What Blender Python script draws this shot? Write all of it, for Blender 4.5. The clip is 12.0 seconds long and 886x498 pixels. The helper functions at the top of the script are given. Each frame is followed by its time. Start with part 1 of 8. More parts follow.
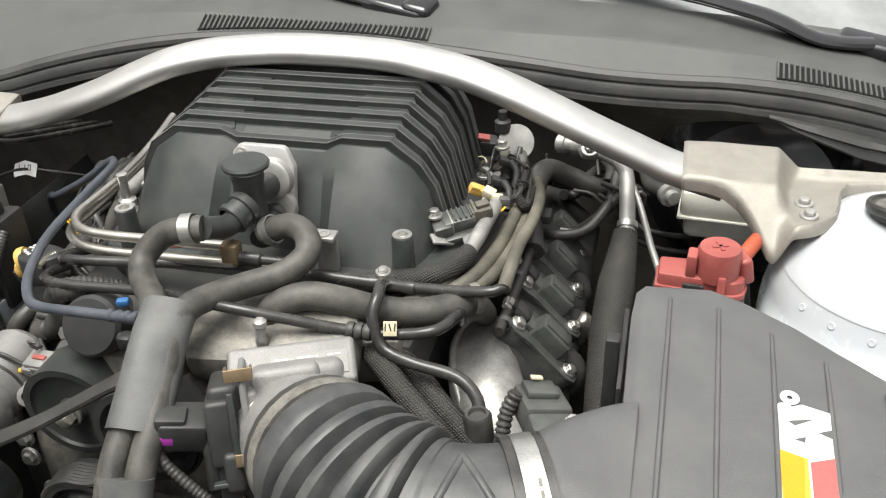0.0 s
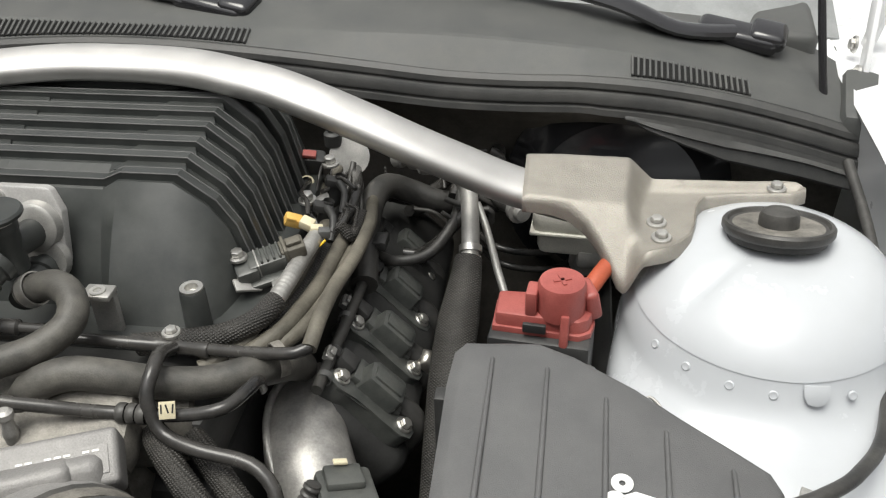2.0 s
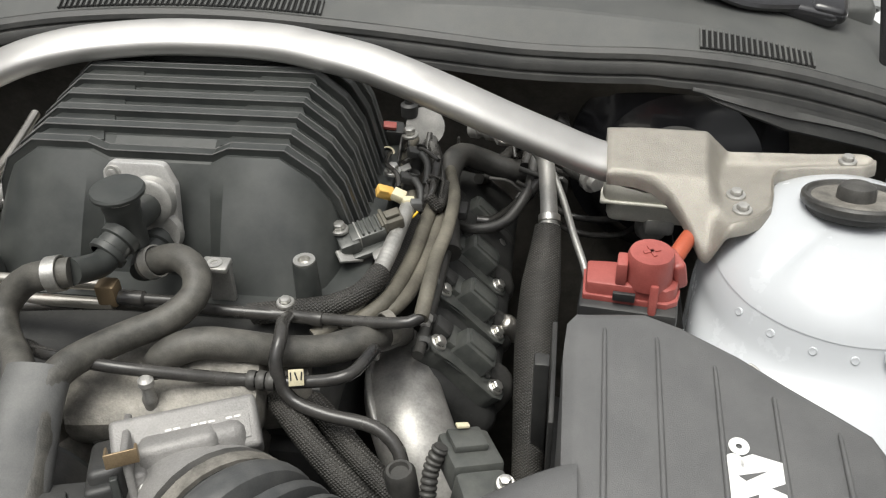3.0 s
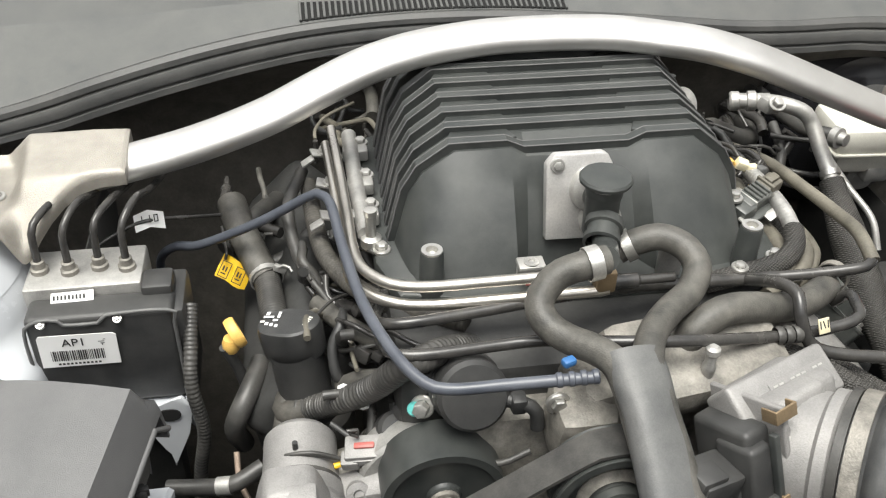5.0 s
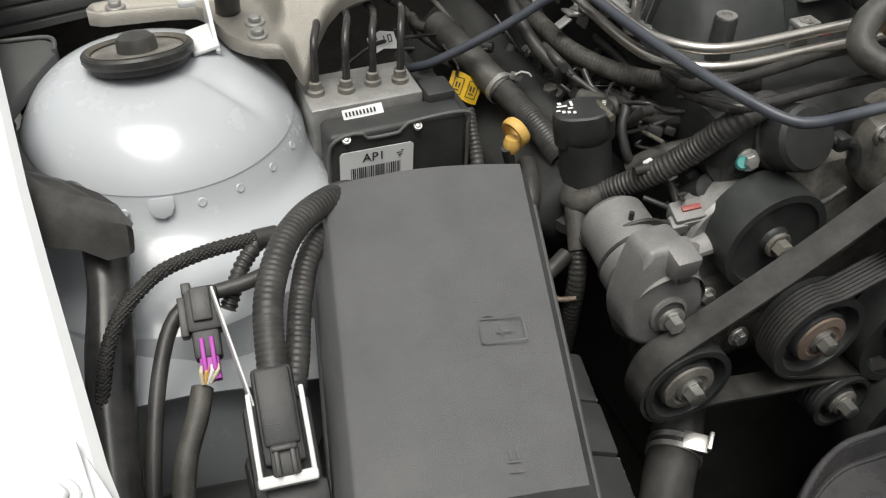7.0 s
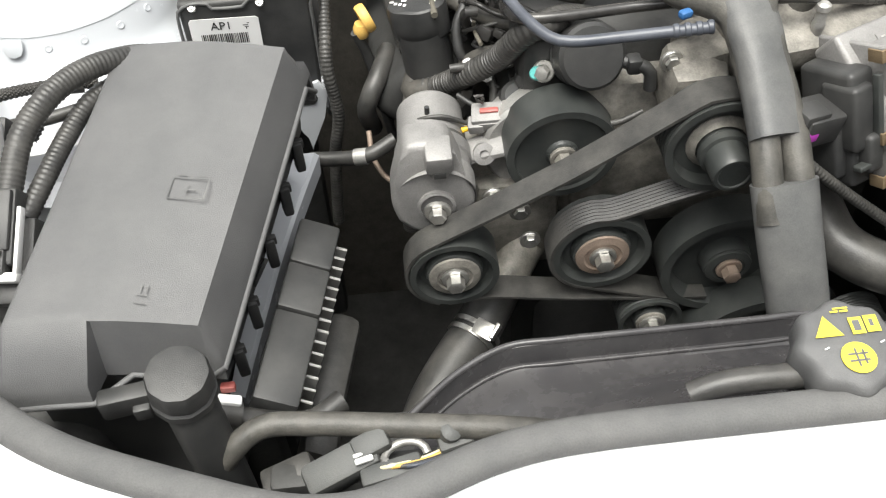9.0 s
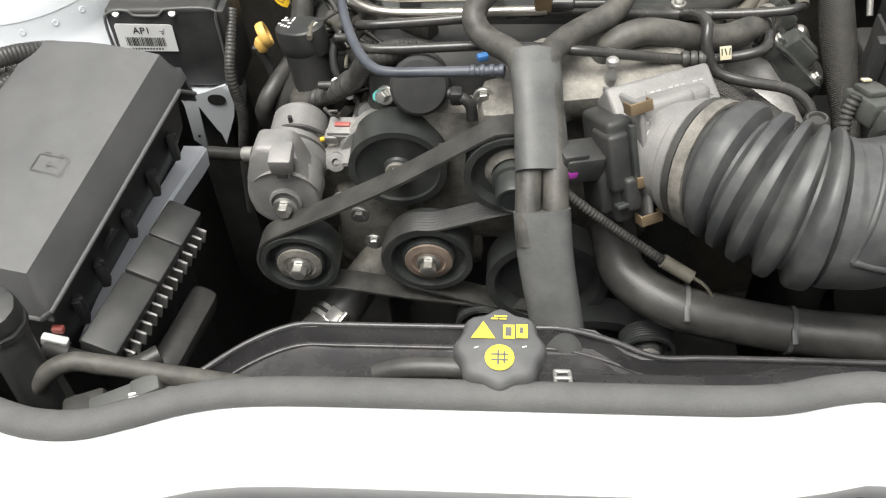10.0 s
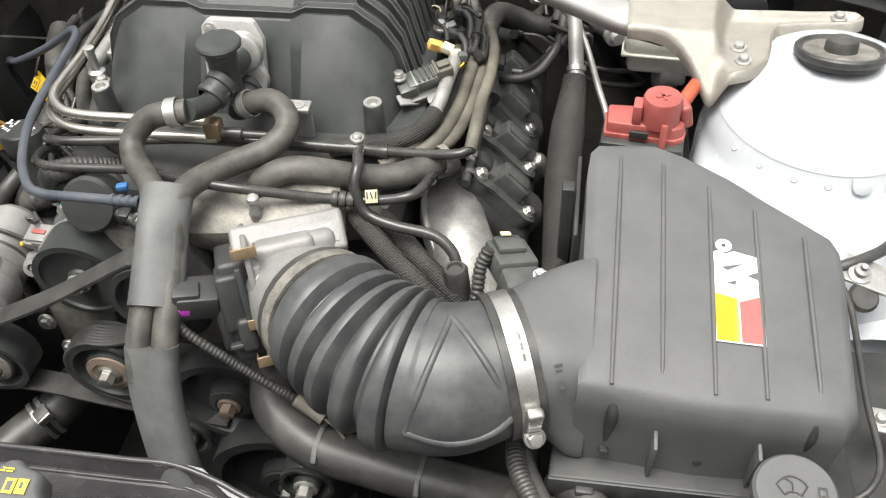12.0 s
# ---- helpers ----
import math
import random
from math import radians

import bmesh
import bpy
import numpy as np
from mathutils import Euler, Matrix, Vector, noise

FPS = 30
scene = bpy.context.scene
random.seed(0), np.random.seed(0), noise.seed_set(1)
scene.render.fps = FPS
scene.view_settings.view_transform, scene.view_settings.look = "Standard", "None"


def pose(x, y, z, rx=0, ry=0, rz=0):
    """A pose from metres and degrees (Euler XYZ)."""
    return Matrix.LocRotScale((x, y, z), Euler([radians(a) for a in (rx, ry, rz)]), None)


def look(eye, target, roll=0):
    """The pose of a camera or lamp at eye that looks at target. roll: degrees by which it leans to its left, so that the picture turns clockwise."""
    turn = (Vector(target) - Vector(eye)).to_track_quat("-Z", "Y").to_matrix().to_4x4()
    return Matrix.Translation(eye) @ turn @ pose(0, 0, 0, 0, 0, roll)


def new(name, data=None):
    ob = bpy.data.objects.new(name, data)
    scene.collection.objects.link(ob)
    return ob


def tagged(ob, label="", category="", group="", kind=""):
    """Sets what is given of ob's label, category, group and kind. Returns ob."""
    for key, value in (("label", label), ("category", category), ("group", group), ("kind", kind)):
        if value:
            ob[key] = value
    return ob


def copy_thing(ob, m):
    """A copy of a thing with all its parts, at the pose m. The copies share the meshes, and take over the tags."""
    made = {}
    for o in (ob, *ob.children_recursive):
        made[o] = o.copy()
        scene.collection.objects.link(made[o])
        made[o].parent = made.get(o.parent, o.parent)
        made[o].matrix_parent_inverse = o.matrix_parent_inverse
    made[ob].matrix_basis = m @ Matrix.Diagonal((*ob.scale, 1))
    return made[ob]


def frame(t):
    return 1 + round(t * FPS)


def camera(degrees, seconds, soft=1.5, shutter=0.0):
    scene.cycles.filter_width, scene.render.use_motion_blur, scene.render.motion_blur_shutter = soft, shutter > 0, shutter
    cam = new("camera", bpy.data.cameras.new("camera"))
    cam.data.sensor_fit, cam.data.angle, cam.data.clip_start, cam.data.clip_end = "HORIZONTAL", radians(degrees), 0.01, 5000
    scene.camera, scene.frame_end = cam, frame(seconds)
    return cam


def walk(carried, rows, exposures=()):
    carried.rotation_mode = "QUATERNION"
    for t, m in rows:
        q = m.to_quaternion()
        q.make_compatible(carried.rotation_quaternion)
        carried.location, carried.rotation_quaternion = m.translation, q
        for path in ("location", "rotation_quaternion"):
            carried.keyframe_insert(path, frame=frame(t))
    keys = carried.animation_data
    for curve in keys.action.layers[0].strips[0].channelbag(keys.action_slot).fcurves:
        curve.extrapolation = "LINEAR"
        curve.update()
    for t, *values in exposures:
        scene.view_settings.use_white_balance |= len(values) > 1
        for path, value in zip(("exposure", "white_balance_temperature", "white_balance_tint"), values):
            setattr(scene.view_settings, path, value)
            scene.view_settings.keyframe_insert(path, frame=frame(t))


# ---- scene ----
cam = camera(51.5, 12.0, 1.2)
PATH = [
    (0, (0.342, -0.76, 1.357), (-0.084, 0.883, 0.299), -2.1),
    (0.5, (0.361, -0.73, 1.349), (0.014, 0.931, 0.29), -2.2),
    (1, (0.374, -0.712, 1.346), (0.091, 0.953, 0.275), -1.7),
    (1.5, (0.392, -0.665, 1.339), (0.145, 1.0, 0.258), -1.5),
    (2, (0.402, -0.623, 1.343), (0.152, 1.017, 0.227), -1.8),
    (2.5, (0.386, -0.616, 1.344), (0.138, 0.998, 0.189), -1.9),
    (3, (0.324, -0.651, 1.38), (0.096, 0.927, 0.173), -1.6),
    (3.2, (0.288, -0.677, 1.402), (0.059, 0.891, 0.182), -1.7),
    (4.8, (-0.153, -0.696, 1.374), (0.08, 0.902, 0.194), 1.8),
    (5, (-0.213, -0.683, 1.378), (0.061, 0.902, 0.189), 1.4),
    (5.5, (-0.39, -0.654, 1.396), (0.019, 0.888, 0.19), 0.7),
    (6, (-0.526, -0.637, 1.388), (-0.02, 0.872, 0.177), 0.5),
    (6.5, (-0.586, -0.634, 1.325), (-0.023, 0.85, 0.108), 0.8),
    (7, (-0.59, -0.67, 1.296), (-0.026, 0.727, -0.019), 1.2),
    (7.2, (-0.59, -0.674, 1.298), (-0.013, 0.67, -0.066), 2.2),
    (9, (-0.264, -0.797, 1.347), (-0.197, 0.515, -0.161), -3.5),
    (9.5, (-0.137, -0.836, 1.364), (-0.198, 0.489, -0.133), -4.1),
    (10, (-0.026, -0.881, 1.413), (-0.169, 0.451, -0.072), -3.8),
    (10.5, (0.067, -0.879, 1.445), (-0.11, 0.456, -0.034), -3.1),
    (11, (0.175, -0.844, 1.458), (-0.024, 0.5, -0.01), -2.7),
    (11.5, (0.255, -0.809, 1.451), (0.027, 0.553, 0.004), -2.5),
    (12, (0.318, -0.783, 1.459), (0.071, 0.597, 0.026), -2.74),
]
EXPOSURE = [(0, 1.12), (0.5, 1.0), (1, 0.95), (1.5, 0.72), (2, 0.65), (2.5, 0.65), (3, 0.7), (5, 1.33), (5.5, 1.25), (6, 0.9), (6.5, 0.5), (7.2, 0.35), (9, 1.45), (9.5, 1.45), (10, 1.2), (10.5, 1.03), (11, 1.3), (11.5, 1.45), (12, 1.35)]
walk(cam, [(t, look(eye, target, roll)) for t, eye, target, roll in PATH], EXPOSURE)

# ---- world and light ----
world = bpy.data.worlds.new("daylight")
scene.world = world
world.use_nodes = True
wn, wl = world.node_tree.nodes, world.node_tree.links
sky = wn.new("ShaderNodeTexSky")
sky.sky_type = "NISHITA"
sky.sun_disc = False
sky.sun_elevation = radians(72)
sky.sun_rotation = radians(200)
sky.altitude, sky.air_density, sky.dust_density = 50, 1.0, 4.0
grey = wn.new("ShaderNodeHueSaturation")
grey.inputs["Saturation"].default_value = 0.04
wl.new(sky.outputs[0], grey.inputs["Color"])
wl.new(grey.outputs[0], wn["Background"].inputs["Color"])
wn["Background"].inputs["Strength"].default_value = 0.125
sun = new("sun", bpy.data.lights.new("sun", "SUN"))
sun.data.energy, sun.data.angle, sun.data.color = 1.6, radians(35), (1.0, 0.972, 0.87)
sun.matrix_world = look((-0.4, -0.4, 2.6), (0, 0, 0))


# ---- materials ----
def material(name, color, rough=0.5, metal=0.0, vary=0.25, grain=0.0, grain_size=900.0, stain=6.0, coat=0.0, dust=0.0, speck=None, weave=0.0):
    """A surface with slow stains, fine grain and bump, all in metres of the place."""
    m = bpy.data.materials.new(name)
    m.use_nodes = True
    n, l = m.node_tree.nodes, m.node_tree.links
    b = n["Principled BSDF"]
    b.inputs["Metallic"].default_value = metal
    b.inputs["Coat Weight"].default_value = coat
    b.inputs["Coat Roughness"].default_value = 0.08
    at = n.new("ShaderNodeTexCoord")
    big = n.new("ShaderNodeTexNoise")
    big.inputs["Scale"].default_value, big.inputs["Detail"].default_value, big.inputs["Roughness"].default_value = stain * 4, 6, 0.65
    l.new(at.outputs["Object"], big.inputs["Vector"])
    fine = n.new("ShaderNodeTexNoise")
    fine.inputs["Scale"].default_value, fine.inputs["Detail"].default_value = grain_size, 3
    l.new(at.outputs["Object"], fine.inputs["Vector"])
    grit = fine.outputs["Fac"]
    if weave:
        # two crossed bands make the strands of a woven sleeve
        strands = []
        for side in (1, -1):
            turn = n.new("ShaderNodeMapping")
            turn.inputs["Scale"].default_value = (side, 1, 1)
            wave = n.new("ShaderNodeTexWave")
            wave.bands_direction = "DIAGONAL"
            wave.inputs["Scale"].default_value = 0.628 / weave
            wave.inputs["Distortion"].default_value = 0.6
            l.new(at.outputs["Object"], turn.inputs["Vector"])
            l.new(turn.outputs["Vector"], wave.inputs["Vector"])
            strands.append(wave.outputs["Fac"])
        cross = n.new("ShaderNodeMath")
        cross.operation = "MULTIPLY"
        l.new(strands[0], cross.inputs[0])
        l.new(strands[1], cross.inputs[1])
        grit = cross.outputs["Value"]
    ramp = n.new("ShaderNodeValToRGB")
    ramp.color_ramp.elements[0].position, ramp.color_ramp.elements[1].position = 0.3, 0.72
    lo = tuple(c * (1 - vary) for c in color) + (1,)
    hi = tuple(min(1, c * (1 + vary) + dust * d) for c, d in zip(color, (0.11, 0.1, 0.082))) + (1,)
    ramp.color_ramp.elements[0].color, ramp.color_ramp.elements[1].color = lo, hi
    l.new(big.outputs["Fac"], ramp.inputs["Fac"])
    mix = n.new("ShaderNodeMix")
    mix.data_type, mix.blend_type = "RGBA", "MULTIPLY"
    mix.inputs["Factor"].default_value = (0.75 if weave else 0.35) if speck is None else speck
    l.new(ramp.outputs["Color"], mix.inputs["A"])
    l.new(fine.outputs["Color"] if speck else grit, mix.inputs["B"])
    gain = n.new("ShaderNodeMix")
    gain.data_type, gain.blend_type = "RGBA", "MULTIPLY"
    gain.inputs["Factor"].default_value = 1.0
    k = 1.0 / (1 - 0.5 * mix.inputs["Factor"].default_value)
    gain.inputs["B"].default_value = (k, k, k, 1)
    l.new(mix.outputs["Result"], gain.inputs["A"])
    l.new(gain.outputs["Result"], b.inputs["Base Color"])
    rr = n.new("ShaderNodeMapRange")
    rr.inputs["To Min"].default_value, rr.inputs["To Max"].default_value = max(0.04, rough - 0.1), min(1, rough + 0.12)
    l.new(big.outputs["Fac"], rr.inputs["Value"])
    l.new(rr.outputs["Result"], b.inputs["Roughness"])
    if grain:
        bump = n.new("ShaderNodeBump")
        bump.inputs["Strength"].default_value, bump.inputs["Distance"].default_value = grain, 0.0012
        l.new(grit, bump.inputs["Height"])
        l.new(bump.outputs["Normal"], b.inputs["Normal"])
    return m


M = dict(
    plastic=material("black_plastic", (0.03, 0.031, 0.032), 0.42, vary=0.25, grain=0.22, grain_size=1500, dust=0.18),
    satin=material("satin_black_plastic", (0.033, 0.037, 0.0365), 0.42, vary=0.2, grain=0.1, grain_size=1800, stain=8, dust=0.15),
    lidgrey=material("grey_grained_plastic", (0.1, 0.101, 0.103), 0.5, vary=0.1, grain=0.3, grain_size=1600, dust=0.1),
    cowl=material("weathered_grey_plastic", (0.07, 0.073, 0.072), 0.55, vary=0.05, grain=0.2, grain_size=1300, dust=0.2),
    rubber=material("black_rubber", (0.036, 0.036, 0.0355), 0.42, vary=0.3, grain=0.15, grain_size=700, stain=10, dust=0.28),
    hose=material("dusty_hose_rubber", (0.052, 0.051, 0.047), 0.5, vary=0.35, grain=0.25, grain_size=800, stain=12, dust=0.45),
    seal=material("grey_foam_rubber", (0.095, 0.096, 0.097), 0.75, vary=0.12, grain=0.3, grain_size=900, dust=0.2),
    strip=material("black_weatherstrip_rubber", (0.05, 0.051, 0.051), 0.5, vary=0.12, grain=0.12, grain_size=900, dust=0.2),
    sleeve=material("grey_shrink_sleeve", (0.085, 0.088, 0.09), 0.5, vary=0.2, grain=0.15, grain_size=900, dust=0.35),
    braid=material("woven_black_sleeve", (0.05, 0.048, 0.045), 0.55, vary=0.3, grain=0.9, dust=0.25, weave=0.0034),
    coilblack=material("dusty_coil_plastic", (0.055, 0.06, 0.058), 0.33, vary=0.25, grain=0.12, grain_size=1600, stain=10, dust=0.35),
    tape=material("dusty_wrapped_tape", (0.095, 0.088, 0.07), 0.6, vary=0.4, grain=0.3, grain_size=500, dust=0.5),
    tapeblack=material("dusty_black_tape", (0.045, 0.043, 0.039), 0.6, vary=0.35, grain=0.35, grain_size=400, stain=14, dust=0.4),
    dark=material("shadowed_black_metal", (0.034, 0.0345, 0.034), 0.55, vary=0.4, grain=0.2, grain_size=300, dust=0.08),
    brace=material("brushed_aluminium", (0.58, 0.57, 0.555), 0.42, 0.85, vary=0.06, grain=0.08, grain_size=700, speck=0.08),
    cast=material("sandcast_aluminium", (0.33, 0.31, 0.275), 0.5, 0.45, vary=0.12, grain=0.4, grain_size=1000, stain=14, speck=0.3),
    casting=material("grey_die_cast_metal", (0.4, 0.395, 0.38), 0.45, 0.6, vary=0.22, grain=0.15, grain_size=900, stain=12, dust=0.3),
    machined=material("machined_aluminium", (0.6, 0.59, 0.575), 0.36, 0.6, vary=0.1, grain=0.05, grain_size=700, stain=12),
    dirtycast=material("dirty_cast_metal", (0.2, 0.19, 0.17), 0.52, 0.25, vary=0.45, grain=0.4, grain_size=600, stain=14, dust=0.4),
    steel=material("zinc_steel", (0.62, 0.61, 0.58), 0.35, 0.9, vary=0.2, grain=0.2, grain_size=700),
    pipe=material("stainless_pipe", (0.6, 0.57, 0.52), 0.3, 0.95, vary=0.12),
    lacquer=material("black_lacquered_pipe", (0.024, 0.024, 0.025), 0.24, vary=0.3, dust=0.35),
    nylon=material("blue_grey_nylon", (0.058, 0.066, 0.084), 0.35, vary=0.2, dust=0.2),
    brass=material("dull_brass", (0.3, 0.225, 0.14), 0.45, 0.7, vary=0.2),
    rust=material("rusty_steel", (0.33, 0.255, 0.205), 0.6, 0.5, vary=0.35, grain=0.4),
    white=material("white_car_paint", (0.79, 0.8, 0.81), 0.3, vary=0.02, coat=0.6, speck=0.02),
    thinpaint=material("dusty_white_inner_paint", (0.52, 0.54, 0.565), 0.24, vary=0.02, coat=0.5, speck=0.015),
    red=material("faded_red_plastic", (0.33, 0.075, 0.065), 0.42, vary=0.2, grain=0.15, dust=0.3),
    redcable=material("orange_red_cable", (0.4, 0.085, 0.04), 0.5, vary=0.15),
    yellow=material("yellow_plastic", (0.8, 0.5, 0.02), 0.5, vary=0.1),
    amber=material("amber_plastic", (0.72, 0.45, 0.12), 0.45, vary=0.12),
    cream=material("cream_plastic", (0.66, 0.6, 0.42), 0.5, vary=0.1),
    milky=material("milky_reservoir_plastic", (0.62, 0.61, 0.55), 0.4, vary=0.1),
    label=material("white_label", (0.78, 0.78, 0.77), 0.5, vary=0.04, speck=0.03),
    ink=material("black_print", (0.02, 0.02, 0.02), 0.6, vary=0.1),
    yprint=material("yellow_print", (0.75, 0.62, 0.05), 0.5, vary=0.08),
    orange=material("orange_print", (0.85, 0.33, 0.01), 0.22, vary=0.05, coat=0.8),
    redprint=material("red_print", (0.62, 0.12, 0.11), 0.22, vary=0.05, coat=0.8),
    purple=material("purple_plastic", (0.42, 0.05, 0.4), 0.45, vary=0.1),
    bluep=material("blue_plastic", (0.03, 0.12, 0.3), 0.45, vary=0.1),
    teal=material("teal_plastic", (0.12, 0.5, 0.47), 0.45, vary=0.1),
    # near-black colour that stands for the shade inside slots and holes
    void=material("black_hollow_shade", (0.006, 0.006, 0.006), 0.9, vary=0.2),
    shroud=material("satin_shroud_plastic", (0.045, 0.044, 0.047), 0.26, vary=0.2, grain=0.06, grain_size=1200, dust=0.15),
    bellows=material("ribbed_intake_rubber", (0.058, 0.061, 0.064), 0.42, vary=0.22, grain=0.08, grain_size=900, stain=9, dust=0.3),
    throttle=material("pale_die_cast_metal", (0.25, 0.245, 0.24), 0.55, 0.35, vary=0.18, grain=0.3, grain_size=800, dust=0.2),
    foam=material("dark_sound_foam", (0.085, 0.078, 0.067), 0.9, vary=0.3, grain=0.5, grain_size=260, stain=10),
    plaster=material("grey_plaster", (0.4, 0.39, 0.37), 0.85, vary=0.12, grain=0.3, grain_size=60, stain=0.4),
    runner=material("oily_cast_runner", (0.4, 0.39, 0.37), 0.4, 0.5, vary=0.3, grain=0.2, grain_size=500, stain=12),
    gloss=material("glossy_black_paint", (0.015, 0.015, 0.017), 0.2, vary=0.1, coat=0.5),
    concrete=material("grey_concrete", (0.3, 0.3, 0.29), 0.85, vary=0.25, grain=0.4, grain_size=120, stain=0.6),
)
glass = material("windscreen_glass", (0.3, 0.31, 0.31), 0.06, vary=0.3, stain=2)
glass.node_tree.nodes["Principled BSDF"].inputs["Transmission Weight"].default_value = 0.1
M["glass"] = glass


# ---- mesh tools ----
def finish(bm, angle=0.6):
    bmesh.ops.recalc_face_normals(bm, faces=bm.faces)
    for f in bm.faces:
        f.smooth = True
    for e in bm.edges:
        if len(e.link_faces) == 2 and e.calc_face_angle(0) > angle:
            e.smooth = False


def mesh_of(name, bm, mat, angle=0.6):
    finish(bm, angle)
    me = bpy.data.meshes.new(name)
    bm.to_mesh(me)
    bm.free()
    me.materials.append(M[mat])
    return me


def part(name, bm, mat, parent=None, label="", angle=0.6):
    """Links a bmesh as one mesh object under a thing (an Empty) or under another part."""
    ob = new(name, mesh_of(name, bm, mat, angle))
    if parent is not None:
        ob.parent = parent
        if parent.type == "EMPTY":
            ob.matrix_parent_inverse = Matrix.Translation(parent.location).inverted()
    if label:
        ob["label"] = label
    return ob


def thing(name, at, label, category, group="", kind=""):
    ob = new(name)
    ob.location = at
    ob.empty_display_size = 0.02
    return tagged(ob, label, category, group, kind)


def solo(name, bm, mat, label, category, group="", kind=""):
    return tagged(part(name, bm, mat), label, category, group, kind)


def join(*bms):
    out = bms[0]
    for b in bms[1:]:
        me = bpy.data.meshes.new("tmp")
        b.to_mesh(me)
        b.free()
        out.from_mesh(me)
        bpy.data.meshes.remove(me)
    return out


def turn_to(axis):
    """The turn that takes z to the axis."""
    return Vector((0, 0, 1)).rotation_difference(Vector(axis)).to_matrix().to_4x4()


def box(c, s, bevel=0.002, rot=(0, 0, 0), seg=2, taper=None):
    bm = bmesh.new()
    bmesh.ops.create_cube(bm, size=1)
    if taper:
        for v in bm.verts:
            if v.co.z > 0:
                v.co.x *= taper[0]
                v.co.y *= taper[1]
    bmesh.ops.transform(bm, matrix=Matrix.Diagonal((*s, 1)), verts=bm.verts)
    if bevel:
        bmesh.ops.bevel(bm, geom=list(bm.edges), offset=min(bevel, 0.45 * min(s)), segments=seg, affect="EDGES", profile=0.5)
    bmesh.ops.transform(bm, matrix=pose(*c, *rot), verts=bm.verts)
    return bm


def prism(poly, h, bevel=0.002, m=None, seg=2, top_scale=1.0):
    """A polygon in x, y pulled up by h, its upper edges rounded, then placed by m."""
    bm = bmesh.new()
    cx = sum(p[0] for p in poly) / len(poly)
    cy = sum(p[1] for p in poly) / len(poly)
    low = [bm.verts.new((x, y, 0)) for x, y in poly]
    top = [bm.verts.new((cx + (x - cx) * top_scale, cy + (y - cy) * top_scale, h)) for x, y in poly]
    n = len(poly)
    bm.faces.new(low[::-1])
    cap = bm.faces.new(top)
    for i in range(n):
        bm.faces.new((low[i], low[(i + 1) % n], top[(i + 1) % n], top[i]))
    if bevel:
        edges = set(cap.edges) | {e for e in bm.edges if abs(e.verts[0].co.z - e.verts[1].co.z) > h * 0.5}
        bmesh.ops.bevel(bm, geom=list(edges), offset=bevel, segments=seg, affect="EDGES", profile=0.5)
    if m is not None:
        bmesh.ops.transform(bm, matrix=m, verts=bm.verts)
    return bm


def lathe(profile, at, axis=(0, 0, 1), seg=28, wave=None):
    """A profile of (radius, height) turned round the axis through at. wave(angle): a factor on the radius."""
    bm = bmesh.new()
    rings = []
    for r, h in profile:
        if r < 1e-6:
            rings.append([bm.verts.new((0, 0, h))])
        else:
            ring = []
            for i in range(seg):
                a = 2 * math.pi * i / seg
                k = wave(a) if wave else 1.0
                ring.append(bm.verts.new((r * k * math.cos(a), r * k * math.sin(a), h)))
            rings.append(ring)
    for p, q in zip(rings, rings[1:]):
        for i in range(seg):
            j = (i + 1) % seg
            if len(p) == 1 and len(q) > 1:
                bm.faces.new((p[0], q[j], q[i]))
            elif len(q) == 1 and len(p) > 1:
                bm.faces.new((p[i], p[j], q[0]))
            elif len(p) > 1:
                bm.faces.new((p[i], p[j], q[j], q[i]))
    bmesh.ops.transform(bm, matrix=Matrix.Translation(at) @ turn_to(axis), verts=bm.verts)
    return bm


def spline(pts, step):
    """Catmull-Rom through the points, in even steps."""
    p = [Vector(q) for q in pts]
    p = [p[0] * 2 - p[1]] + p + [p[-1] * 2 - p[-2]]
    dense = []
    for i in range(1, len(p) - 2):
        a, b, c, d = p[i - 1:i + 3]
        n = max(4, int((c - b).length / min(0.002, step * 0.34)))
        for k in range(n):
            t = k / n
            dense.append(0.5 * (2 * b + (c - a) * t + (2 * a - 5 * b + 4 * c - d) * t * t + (3 * b - a - 3 * c + d) * t ** 3))
    dense.append(p[-2])
    out, gone = [dense[0]], 0.0
    for a, b in zip(dense, dense[1:]):
        gone += (b - a).length
        if gone >= step:
            out.append(b)
            gone = 0.0
    if (out[-1] - dense[-1]).length > step * 0.3:
        out.append(dense[-1])
    else:
        out[-1] = dense[-1]
    return out


